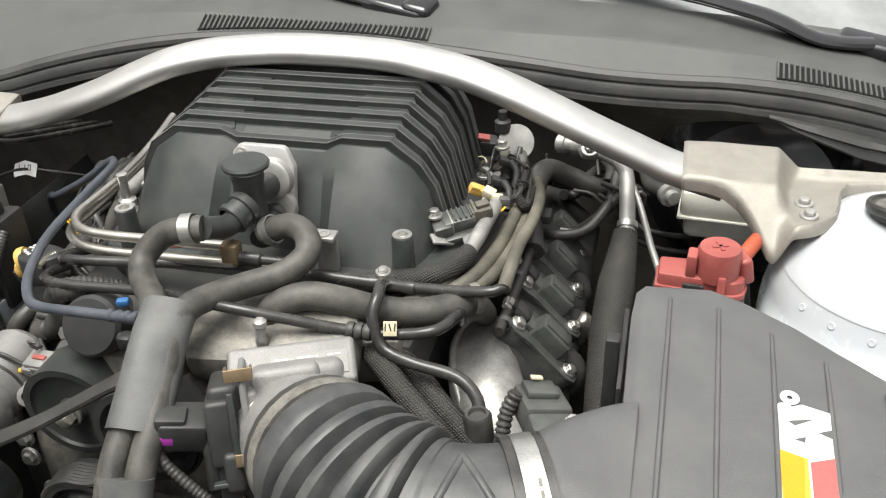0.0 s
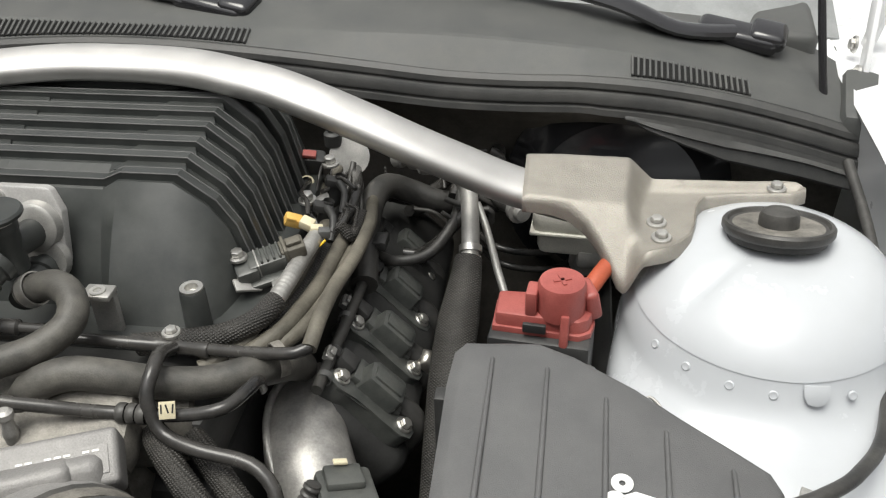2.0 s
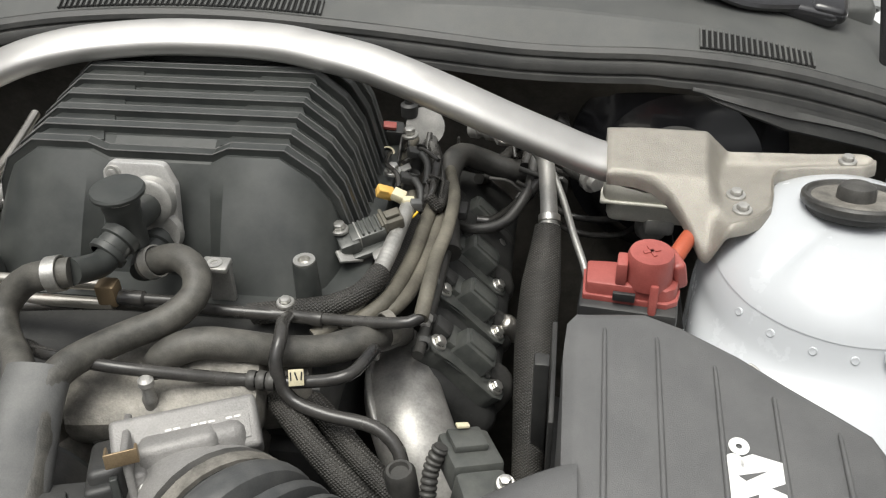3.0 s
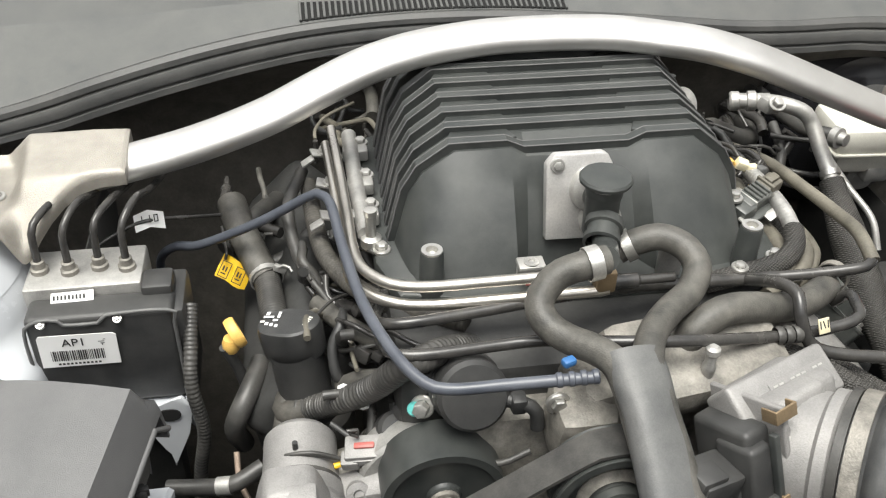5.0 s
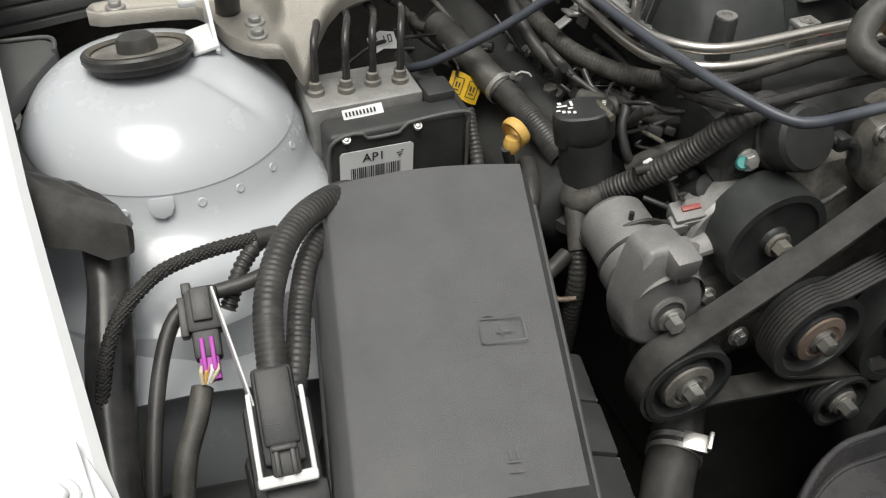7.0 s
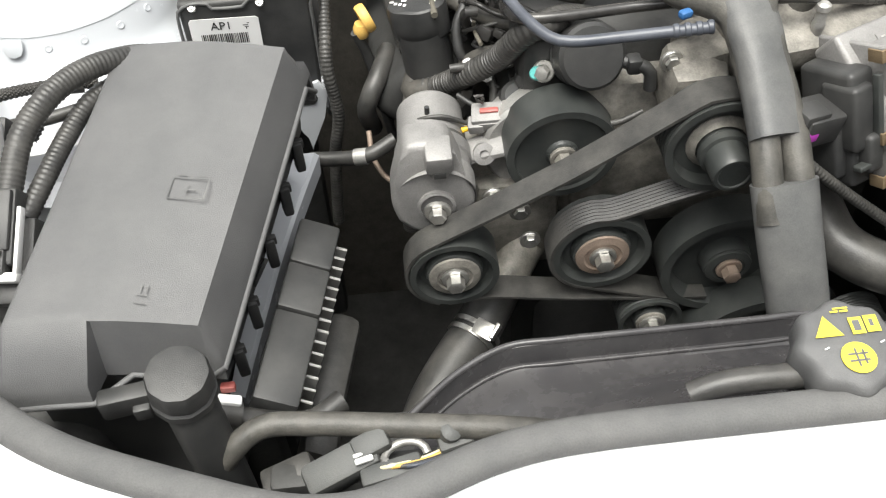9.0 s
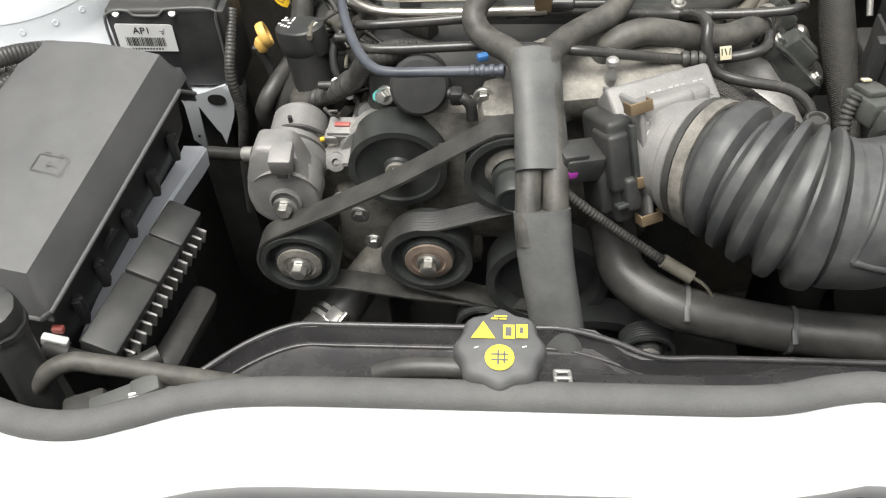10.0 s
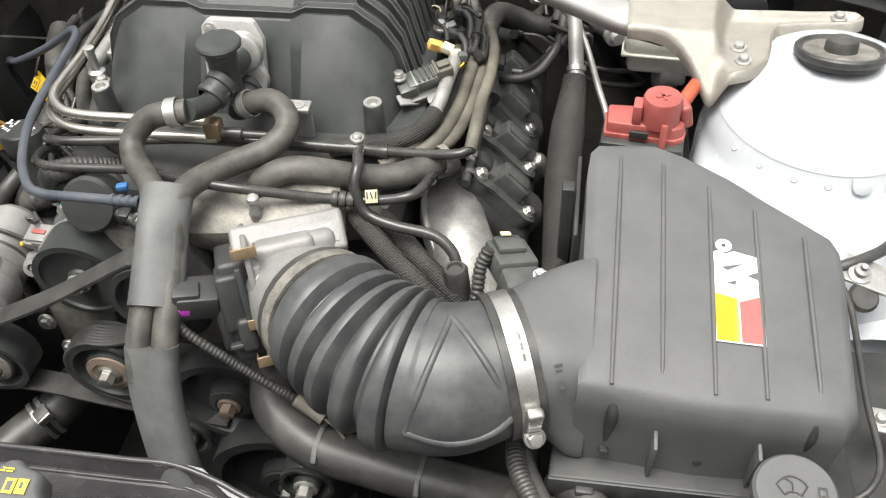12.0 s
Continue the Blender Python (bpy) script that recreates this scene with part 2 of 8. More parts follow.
def sweep(pts, r, seg=12, step=0.006, ridge=0.0, pitch=0.006, flat=(1, 1), up=None, radii=None, hard=False, power=2.0):
    """A tube along a curve. power: over 2 makes its section squarer. ridge: depth of corrugation; flat: stretch across and along up; radii: factors from start to end."""
    seg = max(seg, 12)
    if ridge:
        step = pitch / 4
    line = [Vector(q) for q in pts] if hard else spline(pts, step)
    bm = bmesh.new()
    t0 = (line[1] - line[0]).normalized()
    side = t0.cross(Vector(up) if up else Vector((0.13, 0.2, 1))).normalized()
    rings, n = [], len(line)
    for i, q in enumerate(line):
        t = (line[min(i + 1, n - 1)] - line[max(i - 1, 0)]).normalized()
        if up:
            side = t.cross(Vector(up)).normalized()
        else:
            side = (side - t * side.dot(t)).normalized()
        other = side.cross(t)
        k = 1.0
        if radii:
            f = i / (n - 1) * (len(radii) - 1)
            j = min(int(f), len(radii) - 2)
            k = radii[j] + (radii[j + 1] - radii[j]) * (f - j)
        rr = r * k
        if ridge and i % 4 in (0, 1):
            rr -= ridge
        ring = []
        for a in range(seg):
            c, d = math.cos(2 * math.pi * a / seg), math.sin(2 * math.pi * a / seg)
            w = rr if power == 2.0 else rr / (abs(c) ** power + abs(d) ** power) ** (1 / power)
            ring.append(bm.verts.new(q + side * c * w * flat[0] + other * d * w * flat[1]))
        rings.append(ring)
    for p, q in zip(rings, rings[1:]):
        for i in range(seg):
            j = (i + 1) % seg
            bm.faces.new((p[i], p[j], q[j], q[i]))
    bm.faces.new(rings[0][::-1])
    bm.faces.new(rings[-1])
    return bm


def skin(rows, thick=0.0, closed=False):
    """A sheet through rows of points; thick gives it a back, along the normals."""
    bm = bmesh.new()
    grid = [[bm.verts.new(q) for q in row] for row in rows]
    for a, b in zip(grid, grid[1:]):
        for i in range(len(a) - (0 if closed else 1)):
            j = (i + 1) % len(a)
            bm.faces.new((a[i], a[j], b[j], b[i]))
    if thick:
        bmesh.ops.recalc_face_normals(bm, faces=bm.faces)
        bmesh.ops.solidify(bm, geom=list(bm.faces), thickness=thick)
    return bm


def bolt(at, axis=(0, 0, 1), s=0.005, h=0.006, flange=1.55):
    """A flanged hexagon head."""
    f = s * flange
    head = lathe([(0, -0.001), (f, -0.001), (f, 0.0012), (f * 0.92, 0.002), (s, 0.002)], at, axis, 16)
    hexa = lathe([(s, 0.002), (s, h - 0.0008), (s * 0.86, h), (s * 0.5, h + 0.0003), (0, h + 0.0004)], at, axis, 6)
    return join(head, hexa)


def band(at, axis, r, w=0.01, t=0.0012):
    """A clamp band round an axis."""
    return lathe([(r, -w / 2), (r + t, -w / 2), (r + t, w / 2), (r, w / 2), (r, -w / 2)], at, axis, 28)


def bars(m, rows, mat, parent, name="print"):
    """Flat print strips (x, y, width, height) in the plane of m."""
    bm = bmesh.new()
    for x, y, w, h in rows:
        v = [bm.verts.new((x + a * w, y + b * h, 0)) for a, b in ((0, 0), (1, 0), (1, 1), (0, 1))]
        bm.faces.new(v)
    bmesh.ops.transform(bm, matrix=m, verts=bm.verts)
    return part(name, bm, mat, parent)


def frame_of(o, ex, ey):
    """A matrix with its x along ex and its y near ey at the origin o."""
    x = Vector(ex).normalized()
    z = x.cross(Vector(ey)).normalized()
    y = z.cross(x)
    m = Matrix((x, y, z)).transposed().to_4x4()
    m.translation = Vector(o)
    return m


def words(text, m, size, mat, parent, name="lettering"):
    cu = bpy.data.curves.new(name, "FONT")
    cu.body, cu.size, cu.extrude, cu.resolution_u = text, size, 0.0001, 3
    tmp = bpy.data.objects.new("tmp", cu)
    me = bpy.data.meshes.new_from_object(tmp)
    bpy.data.objects.remove(tmp)
    me.transform(m)
    me.materials.clear()
    me.materials.append(M[mat])
    me.name = name
    ob = new(name, me)
    ob.parent = parent
    if parent.type == "EMPTY":
        ob.matrix_parent_inverse = Matrix.Translation(parent.location).inverted()
    return ob


def mirror(bm):
    bmesh.ops.transform(bm, matrix=Matrix.Diagonal((-1, 1, 1, 1)), verts=bm.verts)
    return bm


def both(name, build, mat, parent, label=""):
    """A part on each side of the car's middle."""
    return part(name, build(), mat, parent, label), part(name, mirror(build()), mat, parent, label)


# ---- ground and car body ----
solo("ground", skin([[(-400, y, 0), (400, y, 0)] for y in (-400, 400)]), "concrete", "grey concrete floor under the parked car", "floor", kind="structure")

# Unseen walls, added to cut low sky light and darken upright faces.
for name, c, s in (("unseen_wall_south", (0, -3.1, 1.5), (6.4, 0.2, 3.0)), ("unseen_wall_west", (-3.1, 0.75, 1.5), (0.2, 7.5, 3.0)), ("unseen_wall_east", (3.1, 0.75, 1.5), (0.2, 7.5, 3.0))):
    solo(name, box(c, s, 0.01), "plaster", "unseen plain grey wall added to block low sky light", "wall", kind="structure")

body = thing("car_body", (0, 0, 0), "white car body with open engine bay, dusty inner panels", "car")


def tower(drop=0.0):
    """The domed strut tower: a cap panel lapped over a flaring wall."""
    prof = [(0.0, 0.9435, 0), (0.045, 0.9435, 0), (0.058, 0.9415, 0), (0.071, 0.937, 0), (0.082, 0.931, 0), (0.092, 0.9235, 0), (0.1, 0.9155, 0), (0.106, 0.9085, 0), (0.1105, 0.902, 0), (0.1114, 0.9004, 0), (0.1109, 0.8999, 0), (0.1128, 0.8955, 0), (0.118, 0.885, 0.0),
            (0.123, 0.8755, 0.003), (0.1275, 0.868, 0.01), (0.1328, 0.862, 0.024), (0.139, 0.856, 0.04), (0.146, 0.846, 0.055), (0.15, 0.825, 0.062), (0.155, 0.78, 0.07), (0.16, 0.6, 0.07), (0.165, 0.0, 0.07)]
    bm = bmesh.new()
    n, grid = 120, []
    for r, z, flare in prof:
        ring = []
        for i in range(n):
            a = 2 * math.pi * i / n
            ca, sa = math.cos(a), math.sin(a)
            out = max(0, -sa) ** 1.5 * 1.0 + max(0, ca) * 0.5
            rr = r + flare * out + (0.006 * max(0, -ca) * max(0, -sa) + 0.004 * max(0, -sa) ** 2) * min(1, max(0, (r - 0.06) / 0.04))
            rr -= max(0, r - 0.118) * 0.85 * max(0, -ca)
            rr -= max(0, rr - 0.06) * 0.22 * max(0, ca)
            x, y, h = 0.575 + rr * ca, rr * sa, z - drop
            if z < 0.79:
                x = max(x, 0.456)
            # a short flute pressed into the dome, pointing outwards
            u, v = (x - 0.516) * -0.75 + (y + 0.045) * -0.66, (x - 0.516) * 0.66 + (y + 0.045) * -0.75
            h -= 0.0075 * math.exp(-(u / 0.024) ** 2 - (v / 0.0085) ** 2)
            ring.append(bm.verts.new((x, y, h)))
        grid.append(ring)
    for p, q in zip(grid, grid[1:]):
        for i in range(n):
            j = (i + 1) % n
            bm.faces.new((p[i], p[j], q[j], q[i]))
    bmesh.ops.remove_doubles(bm, verts=grid[0], dist=0.0001)
    return bm


part("strut_tower", tower(), "thinpaint", body, "white painted strut tower with a spot-welded seam")
part("strut_tower", mirror(tower(0.011)), "thinpaint", body, "white painted strut tower with a spot-welded seam")


def apron(reach=0.037):
    """The inner panel between tower, fender and headlamp, falling away to the front."""
    rows = []
    for i in range(8):
        y = 0.02 - i * reach
        z = 0.845 - 0.05 * min(1, max(0, (-y - 0.08) * 4)) - max(0, -y - 0.3) * 0.6
        xo = 0.69 - max(0, 0.0 - y) * 0.1
        rows.append([(xo + 0.03, y, z + 0.05), (xo, y, z + 0.005), (xo - 0.07, y, z), (0.5, y, z - 0.02), (0.455, y, z - 0.06)])
    return skin(rows, 0.002)


def shaded_wall():
    """The engine-side wall below the inner panel, blackened for the shade there."""
    rows = []
    for i in range(13):
        y = 0.34 - i * 0.0725
        z = 0.785 - 0.05 * min(1, max(0, (-y - 0.08) * 4)) - max(0, -y - 0.3) * 0.6
        rows.append([(0.457, y, z), (0.447, y, z - 0.02), (0.445, y, 0.4), (0.445, y, 0.0)])
    return skin(rows, 0.002)


part("inner_fender", apron(0.036), "thinpaint", body, "white painted inner fender panel")
part("inner_fender", mirror(apron()), "thinpaint", body, "white painted inner fender panel")
# black stands for shade on the white-painted engine-side wall
both("shaded_inner_wall", shaded_wall, "dark", body, "inner fender wall, blackened for the shade in the bay")
# added black block, stands for the shaded cavity behind the headlamp
part("cavity_shade", prism([(0.548, -0.245), (0.655, -0.238), (0.65, -0.5), (0.56, -0.52)], 0.2, 0.008, Matrix.Translation((0, 0, 0.615))), "dark", body, "black block for the dark cavity behind the headlamp")
both("headlamp_back", lambda: join(box((0.585, -0.4, 0.66), (0.17, 0.26, 0.22), 0.03, (0, 0, 8), 3), lathe([(0.05, 0), (0.05, 0.02), (0.04, 0.03), (0, 0.03)], (0.57, -0.36, 0.765), (0, 0.2, 1), 24), box((0.66, -0.4, 0.4), (0.06, 0.3, 0.6), 0.01)), "dark", body, "black back of the headlamp")


def fender():
    rows = []
    for i in range(15):
        y = 0.45 - i * 0.075
        inner = 0.682 - max(0, 0.1 - y) * 0.075 - 0.03 * max(0, -0.17 - y) - max(0, -0.44 - y) * 0.5
        z = 0.951 - max(0, -0.05 - y) * 0.05 - max(0, -0.4 - y) * 0.1
        rows.append([(inner + 0.012, y, z - 0.09), (inner + 0.004, y, z - 0.012), (inner, y, z - 0.003), (inner + 0.004, y, z), (inner + 0.03, y, z + 0.0005), (inner + 0.036, y, z + 0.004), (inner + 0.09, y, z + 0.006),
                     (inner + 0.15, y, z - 0.02), (inner + 0.2, y, z - 0.09), (inner + 0.225, y, z - 0.25), (inner + 0.22, y, z - 0.6), (inner + 0.2, y, 0.0)])
    return skin(rows, -0.0015)


both("fender", fender, "white", body, "white fender edge")


def front_y(x):
    """The front edge in plan: it bows out at both ends, more on the driver's side."""
    bow = 0.031 * math.exp(-((x + 0.315) / 0.07) ** 2) + 0.015 * math.exp(-((x - 0.335) / 0.06) ** 2) - 0.014 * math.exp(-((x - 0.205) / 0.045) ** 2)
    return -0.556 - bow + 2.6 * max(0, abs(x) - 0.36) ** 2


rows = []
for i in range(41):
    x = -0.55 + i * 0.0275
    f = front_y(x)
    z = 0.905 - 0.12 * max(0, abs(x) - 0.33)
    rows.append([(x, f + 0.012, z - 0.03), (x, f + 0.006, z - 0.004), (x, f - 0.006, z), (x, f - 0.03, z - 0.001), (x, f - 0.05, z - 0.007), (x, f - 0.056, z - 0.014), (x, f - 0.055, z - 0.03), (x, f - 0.04, z - 0.05)])
part("front_fascia", skin(rows, -0.0025), "white", body, "white bumper fascia along the bonnet's front edge")
rows = []
for i in range(41):
    x = -0.55 + i * 0.0275
    f = front_y(x)
    z = 0.905 - 0.12 * max(0, abs(x) - 0.33)
    rows.append([(x, f - 0.035, z - 0.03), (x, f - 0.052, z - 0.04), (x, f - 0.085, z - 0.045), (x, f - 0.095, z - 0.055), (x, f - 0.1, z - 0.2), (x, f - 0.13, z - 0.5), (x, f - 0.1, 0.0)])
part("lower_grille", skin(rows, -0.003), "shroud", body, "dark grey grille surround")

# the bulkhead behind the engine, and the undertray that closes the bay
rows = []
for i in range(29):
    x = -0.7 + i * 0.05
    u = (x / 0.65) ** 2
    rows.append([(x, 0.226, 0.966 - 0.055 * u), (x, 0.262, 0.93 - 0.05 * u), (x, 0.285, 0.88 - 0.04 * u), (x, 0.29, 0.8), (x, 0.27, 0.6), (x, 0.27, 0.0)])
part("bulkhead", skin(rows, 0.004), "foam", body, "dark brown-grey foam-covered bulkhead")
part("undertray", box((0, -0.13, 0.012), (1.2, 0.86, 0.02), 0.004), "dark", body, "black undertray below the engine")
for s in (-1, 1):
    part("end_cover", join(box((0.715 * s, 0.27, 0.925), (0.085, 0.1, 0.05), 0.012, (8, 6 * s, -10 * s)), box((0.735 * s, 0.22, 0.895), (0.05, 0.09, 0.06), 0.012, (15, 0, 0))), "cowl", body, "black plastic end cover of the cowl")

part("end_cover", box((-0.7, 0.195, 0.958), (0.05, 0.16, 0.014), 0.005, (0, 0, 4)), "cowl", body, "black plastic end cover of the cowl")

# seam studs on the towers
for s, drop in ((-1, 0.011), (1, 0.0)):
    for a in (-144, -129, -113, -98.6, -72, -55, -38):
        ca, sa = math.cos(radians(a)), math.sin(radians(a))
        r = 0.1155 + 0.006 * max(0, -ca) * max(0, -sa) + 0.004 * max(0, -sa) ** 2
        part("weld_stud", lathe([(0.0035, -0.001), (0.0035, 0.0004), (0.0028, 0.0009), (0.0, 0.0003)], ((0.575 + r * ca) * s, r * sa, 0.8905 - drop), (ca * s, sa, 0.47), 12), "thinpaint", body)
    for a in (-85, -48):
        ca, sa = math.cos(radians(a)), math.sin(radians(a))
        dm = frame_of(((0.575 + 0.1175 * ca) * s, 0.1175 * sa, 0.8995 - drop), (-sa * s, ca, 0), (-0.45 * ca * s, -0.45 * sa, 0.9)) if s > 0 else frame_of(((0.575 + 0.1175 * ca) * s, 0.1175 * sa, 0.8995 - drop), (-sa, -ca, 0), (0.45 * ca, -0.45 * sa, 0.9))
        part("seam_tab", prism([(-0.009, 0.001), (-0.0088, -0.007), (-0.006, -0.0125), (0, -0.0145), (0.006, -0.0125), (0.0088, -0.007), (0.009, 0.001)], 0.0012, 0.0004, dm), "thinpaint", body)


def cap(x, y, z):
    t = thing("strut_mount", (x, 0, z - 0.006), "black rubber ring and domed nut on the strut tower", "strut mount", "strut mounts")
    part("ring", lathe([(0.034, -0.004), (0.041, -0.0045), (0.0425, -0.002), (0.0425, 0.002), (0.041, 0.004), (0.0385, 0.004), (0.037, 0.0015), (0.034, 0.001), (0.034, -0.004)], (x, y, z), (0, 0.26, 1), seg=48), "rubber", t, "black rubber ring")
    part("gasket", lathe([(0.03, -0.01), (0.0375, -0.01), (0.0385, -0.004), (0.03, -0.004)], (x, y, z), (0, 0.26, 1), seg=36), "dark", t)
    part("plate", lathe([(0, -0.004), (0.035, -0.004), (0.035, 0.001), (0.028, 0.0025), (0.018, 0.001), (0, 0.001)], (x, y, z), (0, 0.26, 1), seg=36), "dirtycast", t, "dusty metal plate")
    if x < 0:
        part("rust_edge", lathe([(0.0352, 0.0012), (0.0375, 0.0018), (0.0385, 0.0045), (0.0378, 0.0047), (0.0352, 0.0022)], (x, y, z), (0, 0.26, 1), seg=40), "tape", t, "brown stained inner edge")
    part("dome", lathe([(0.0155, -0.002), (0.0152, 0.008), (0.014, 0.0115), (0.0095, 0.0145), (0, 0.0155)], (x, y, z), (0, 0.26, 1), seg=28), "rubber", t, "black rubber dome")
    return t


cap(0.57, 0.007, 0.9525)
cap(-0.575, 0.003, 0.942)

# ---- strut brace ----
brace = thing("strut_brace", (0, 0.07, 0.95), "brushed aluminium strut tower brace with cast end brackets", "strut brace")
bend = [(-0.41, 0.054, 0.939), (-0.36, 0.054, 0.9505), (-0.32, 0.053, 0.961), (-0.28, 0.051, 0.975), (-0.24, 0.053, 0.99), (-0.2, 0.06, 1.007), (-0.16, 0.068, 1.022), (-0.12, 0.078, 1.03), (-0.08, 0.088, 1.0325), (-0.04, 0.094, 1.034), (0.0, 0.096, 1.034),
        (0.04, 0.095, 1.034), (0.08, 0.089, 1.034), (0.12, 0.078, 1.032), (0.16, 0.067, 1.028), (0.2, 0.058, 1.018), (0.24, 0.054, 1.003), (0.28, 0.052, 0.986), (0.32, 0.053, 0.9685), (0.36, 0.054, 0.9515), (0.41, 0.054, 0.938)]
part("tube", sweep(bend, 0.0142, 40, 0.008, flat=(1.32, 0.8), up=(0, -0.34, 0.94), power=2.7), "brace", brace, "brushed aluminium tube")


def along(x, table):
    """A value read off a table of (x, value), eased between its rows."""
    for (x0, y0), (x1, y1) in zip(table, table[1:]):
        if x <= x1:
            k = min(1, max(0, (x - x0) / (x1 - x0)))
            return y0 + (y1 - y0) * k
    return table[-1][1]


def ease(k):
    k = min(1, max(0, k))
    return k * k * (3 - 2 * k)


def bracket():
    """The cast bracket: a flat cuff round the tube that runs out over a ridge into a foot in front and an arm behind."""
    back = [(0.37, 0.084), (0.44, 0.088), (0.465, 0.09), (0.5, 0.09), (0.55, 0.094), (0.59, 0.1), (0.6, 0.099), (0.606, 0.093)]
    front = [(0.37, 0.0235), (0.392, 0.0225), (0.408, 0.019), (0.422, 0.011), (0.433, 0.0), (0.442, -0.012), (0.4485, -0.0225), (0.455, -0.0265), (0.463, -0.0272), (0.472, -0.0255), (0.484, -0.021), (0.496, -0.012), (0.505, 0.0), (0.51, 0.02), (0.5135, 0.046), (0.521, 0.0595), (0.545, 0.0655), (0.595, 0.0705), (0.606, 0.077)]

    def height(x, y):
        cuff = 0.9585 + 0.17 * (y - 0.0235)
        if y < 0.0235:
            cuff -= 0.62 * (0.0235 - y) + 2.4 * (0.0235 - y) ** 2
        cuff -= 0.06 * max(0, x - 0.4)
        foot = 0.9385 + 0.01 * max(0, y - 0.02) + 0.05 * min(0, y)
        ridge = 0.453 + 0.06 * max(0, y - 0.04)
        z = cuff + (foot - cuff) * ease((x - ridge) / (0.016 + 0.25 * max(0, y - 0.05)))
        # ribs along the back edge and round the foot's rim
        b, f = along(x, back), along(x, front)
        on = ease((x - 0.46) / 0.015)
        z += on * 0.008 * math.exp(-((b - 0.007 - y) / 0.0055) ** 2) * (1 - 0.35 * ease((x - 0.5) / 0.1))
        z += on * 0.0045 * math.exp(-((y - f - 0.0045) / 0.004) ** 2)
        return z
    nx, ny = 96, 34
    top, low = [], []
    for i in range(nx + 1):
        x = 0.37 + 0.236 * i / nx
        b, f = along(x, back), along(x, front)
        tr, lr = [], []
        deep = 0.0155 + (0.009 - 0.0155) * ease((x - 0.42) / 0.04)
        for j in range(ny + 1):
            v = j / ny
            v = 0.5 - 0.5 * math.cos(math.pi * v) * (0.75 + 0.25 * abs(math.cos(math.pi * v)))
            y = b + (f - b) * v
            edge = min(abs(y - b), abs(y - f), abs(x - 0.37) + 0.001, abs(0.606 - x) + 0.001)
            r = 0.0055
            round_off = r - math.sqrt(max(0, r * r - max(0, r - edge) ** 2))
            z = height(x, y)
            tr.append((x, y, z - round_off))
            lr.append((x, y, z - deep + 0.25 * round_off))
        top.append(tr)
        low.append(lr)
    bm = bmesh.new()
    a = [[bm.verts.new(q) for q in row] for row in top]
    c = [[bm.verts.new(q) for q in row] for row in low]
    for i in range(nx):
        for j in range(ny):
            bm.faces.new((a[i][j], a[i + 1][j], a[i + 1][j + 1], a[i][j + 1]))
            bm.faces.new((c[i][j], c[i][j + 1], c[i + 1][j + 1], c[i + 1][j]))
        for j in (0, ny):
            bm.faces.new((a[i][j], a[i + 1][j], c[i + 1][j], c[i][j]))
    for i in (0, nx):
        for j in range(ny):
            bm.faces.new((a[i][j], a[i][j + 1], c[i][j + 1], c[i][j]))
    return bm


both("bracket", bracket, "cast", brace, "sand-cast aluminium bracket")
for s in (-1, 1):
    for x, y, z in ((0.583, 0.086, 0.941), (0.482, 0.003, 0.939), (0.4795, 0.025, 0.939)):
        part("bolt", bolt((x * s, y, z), s=0.0052, h=0.006, flange=1.6), "casting", brace)

# ---- cowl, windscreen and wipers ----
cowl = thing("windscreen_cowl", (0, 0.3, 0.96), "weathered grey plastic cowl with air grilles below the windscreen", "cowl")


EDGE = [(-0.7, 0.208, 0.913), (-0.63, 0.2036, 0.918), (-0.56, 0.199, 0.926), (-0.49, 0.1965, 0.942), (-0.42, 0.1985, 0.9625), (-0.35, 0.206, 0.979), (-0.28, 0.2165, 0.9905), (-0.21, 0.2255, 0.998), (-0.14, 0.2315, 1.0015), (-0.07, 0.2345, 1.0025), (0.0, 0.235, 1.001), (0.07, 0.233, 0.997),
        (0.14, 0.231, 0.992), (0.21, 0.2298, 0.9855), (0.28, 0.2292, 0.979), (0.35, 0.2299, 0.9765), (0.42, 0.2307, 0.9765), (0.49, 0.2316, 0.9715), (0.56, 0.2325, 0.9605), (0.63, 0.233, 0.944), (0.7, 0.2336, 0.926)]
CREST = [(-0.7, 0.29, 0.962), (-0.63, 0.287, 0.971), (-0.56, 0.284, 0.979), (-0.49, 0.279, 0.985), (-0.42, 0.272, 0.991), (-0.35, 0.263, 0.9985), (-0.28, 0.256, 1.006), (-0.21, 0.2535, 1.0105), (-0.14, 0.254, 1.0095), (-0.07, 0.2565, 1.007), (0.0, 0.258, 1.0055), (0.07, 0.257, 1.005),
         (0.14, 0.2555, 1.0045), (0.21, 0.255, 1.0045), (0.28, 0.255, 1.003), (0.35, 0.255, 0.9985), (0.42, 0.255, 0.992), (0.49, 0.2555, 0.983), (0.56, 0.2575, 0.9675), (0.63, 0.26, 0.9505), (0.7, 0.262, 0.933)]
DROP = [(-0.7, 0.037), (-0.56, 0.031), (-0.49, 0.032), (-0.42, 0.04), (-0.35, 0.037), (-0.14, 0.031), (0.0, 0.034), (0.14, 0.036), (0.42, 0.034), (0.47, 0.039), (0.52, 0.052), (0.56, 0.06), (0.63, 0.058), (0.7, 0.055)]


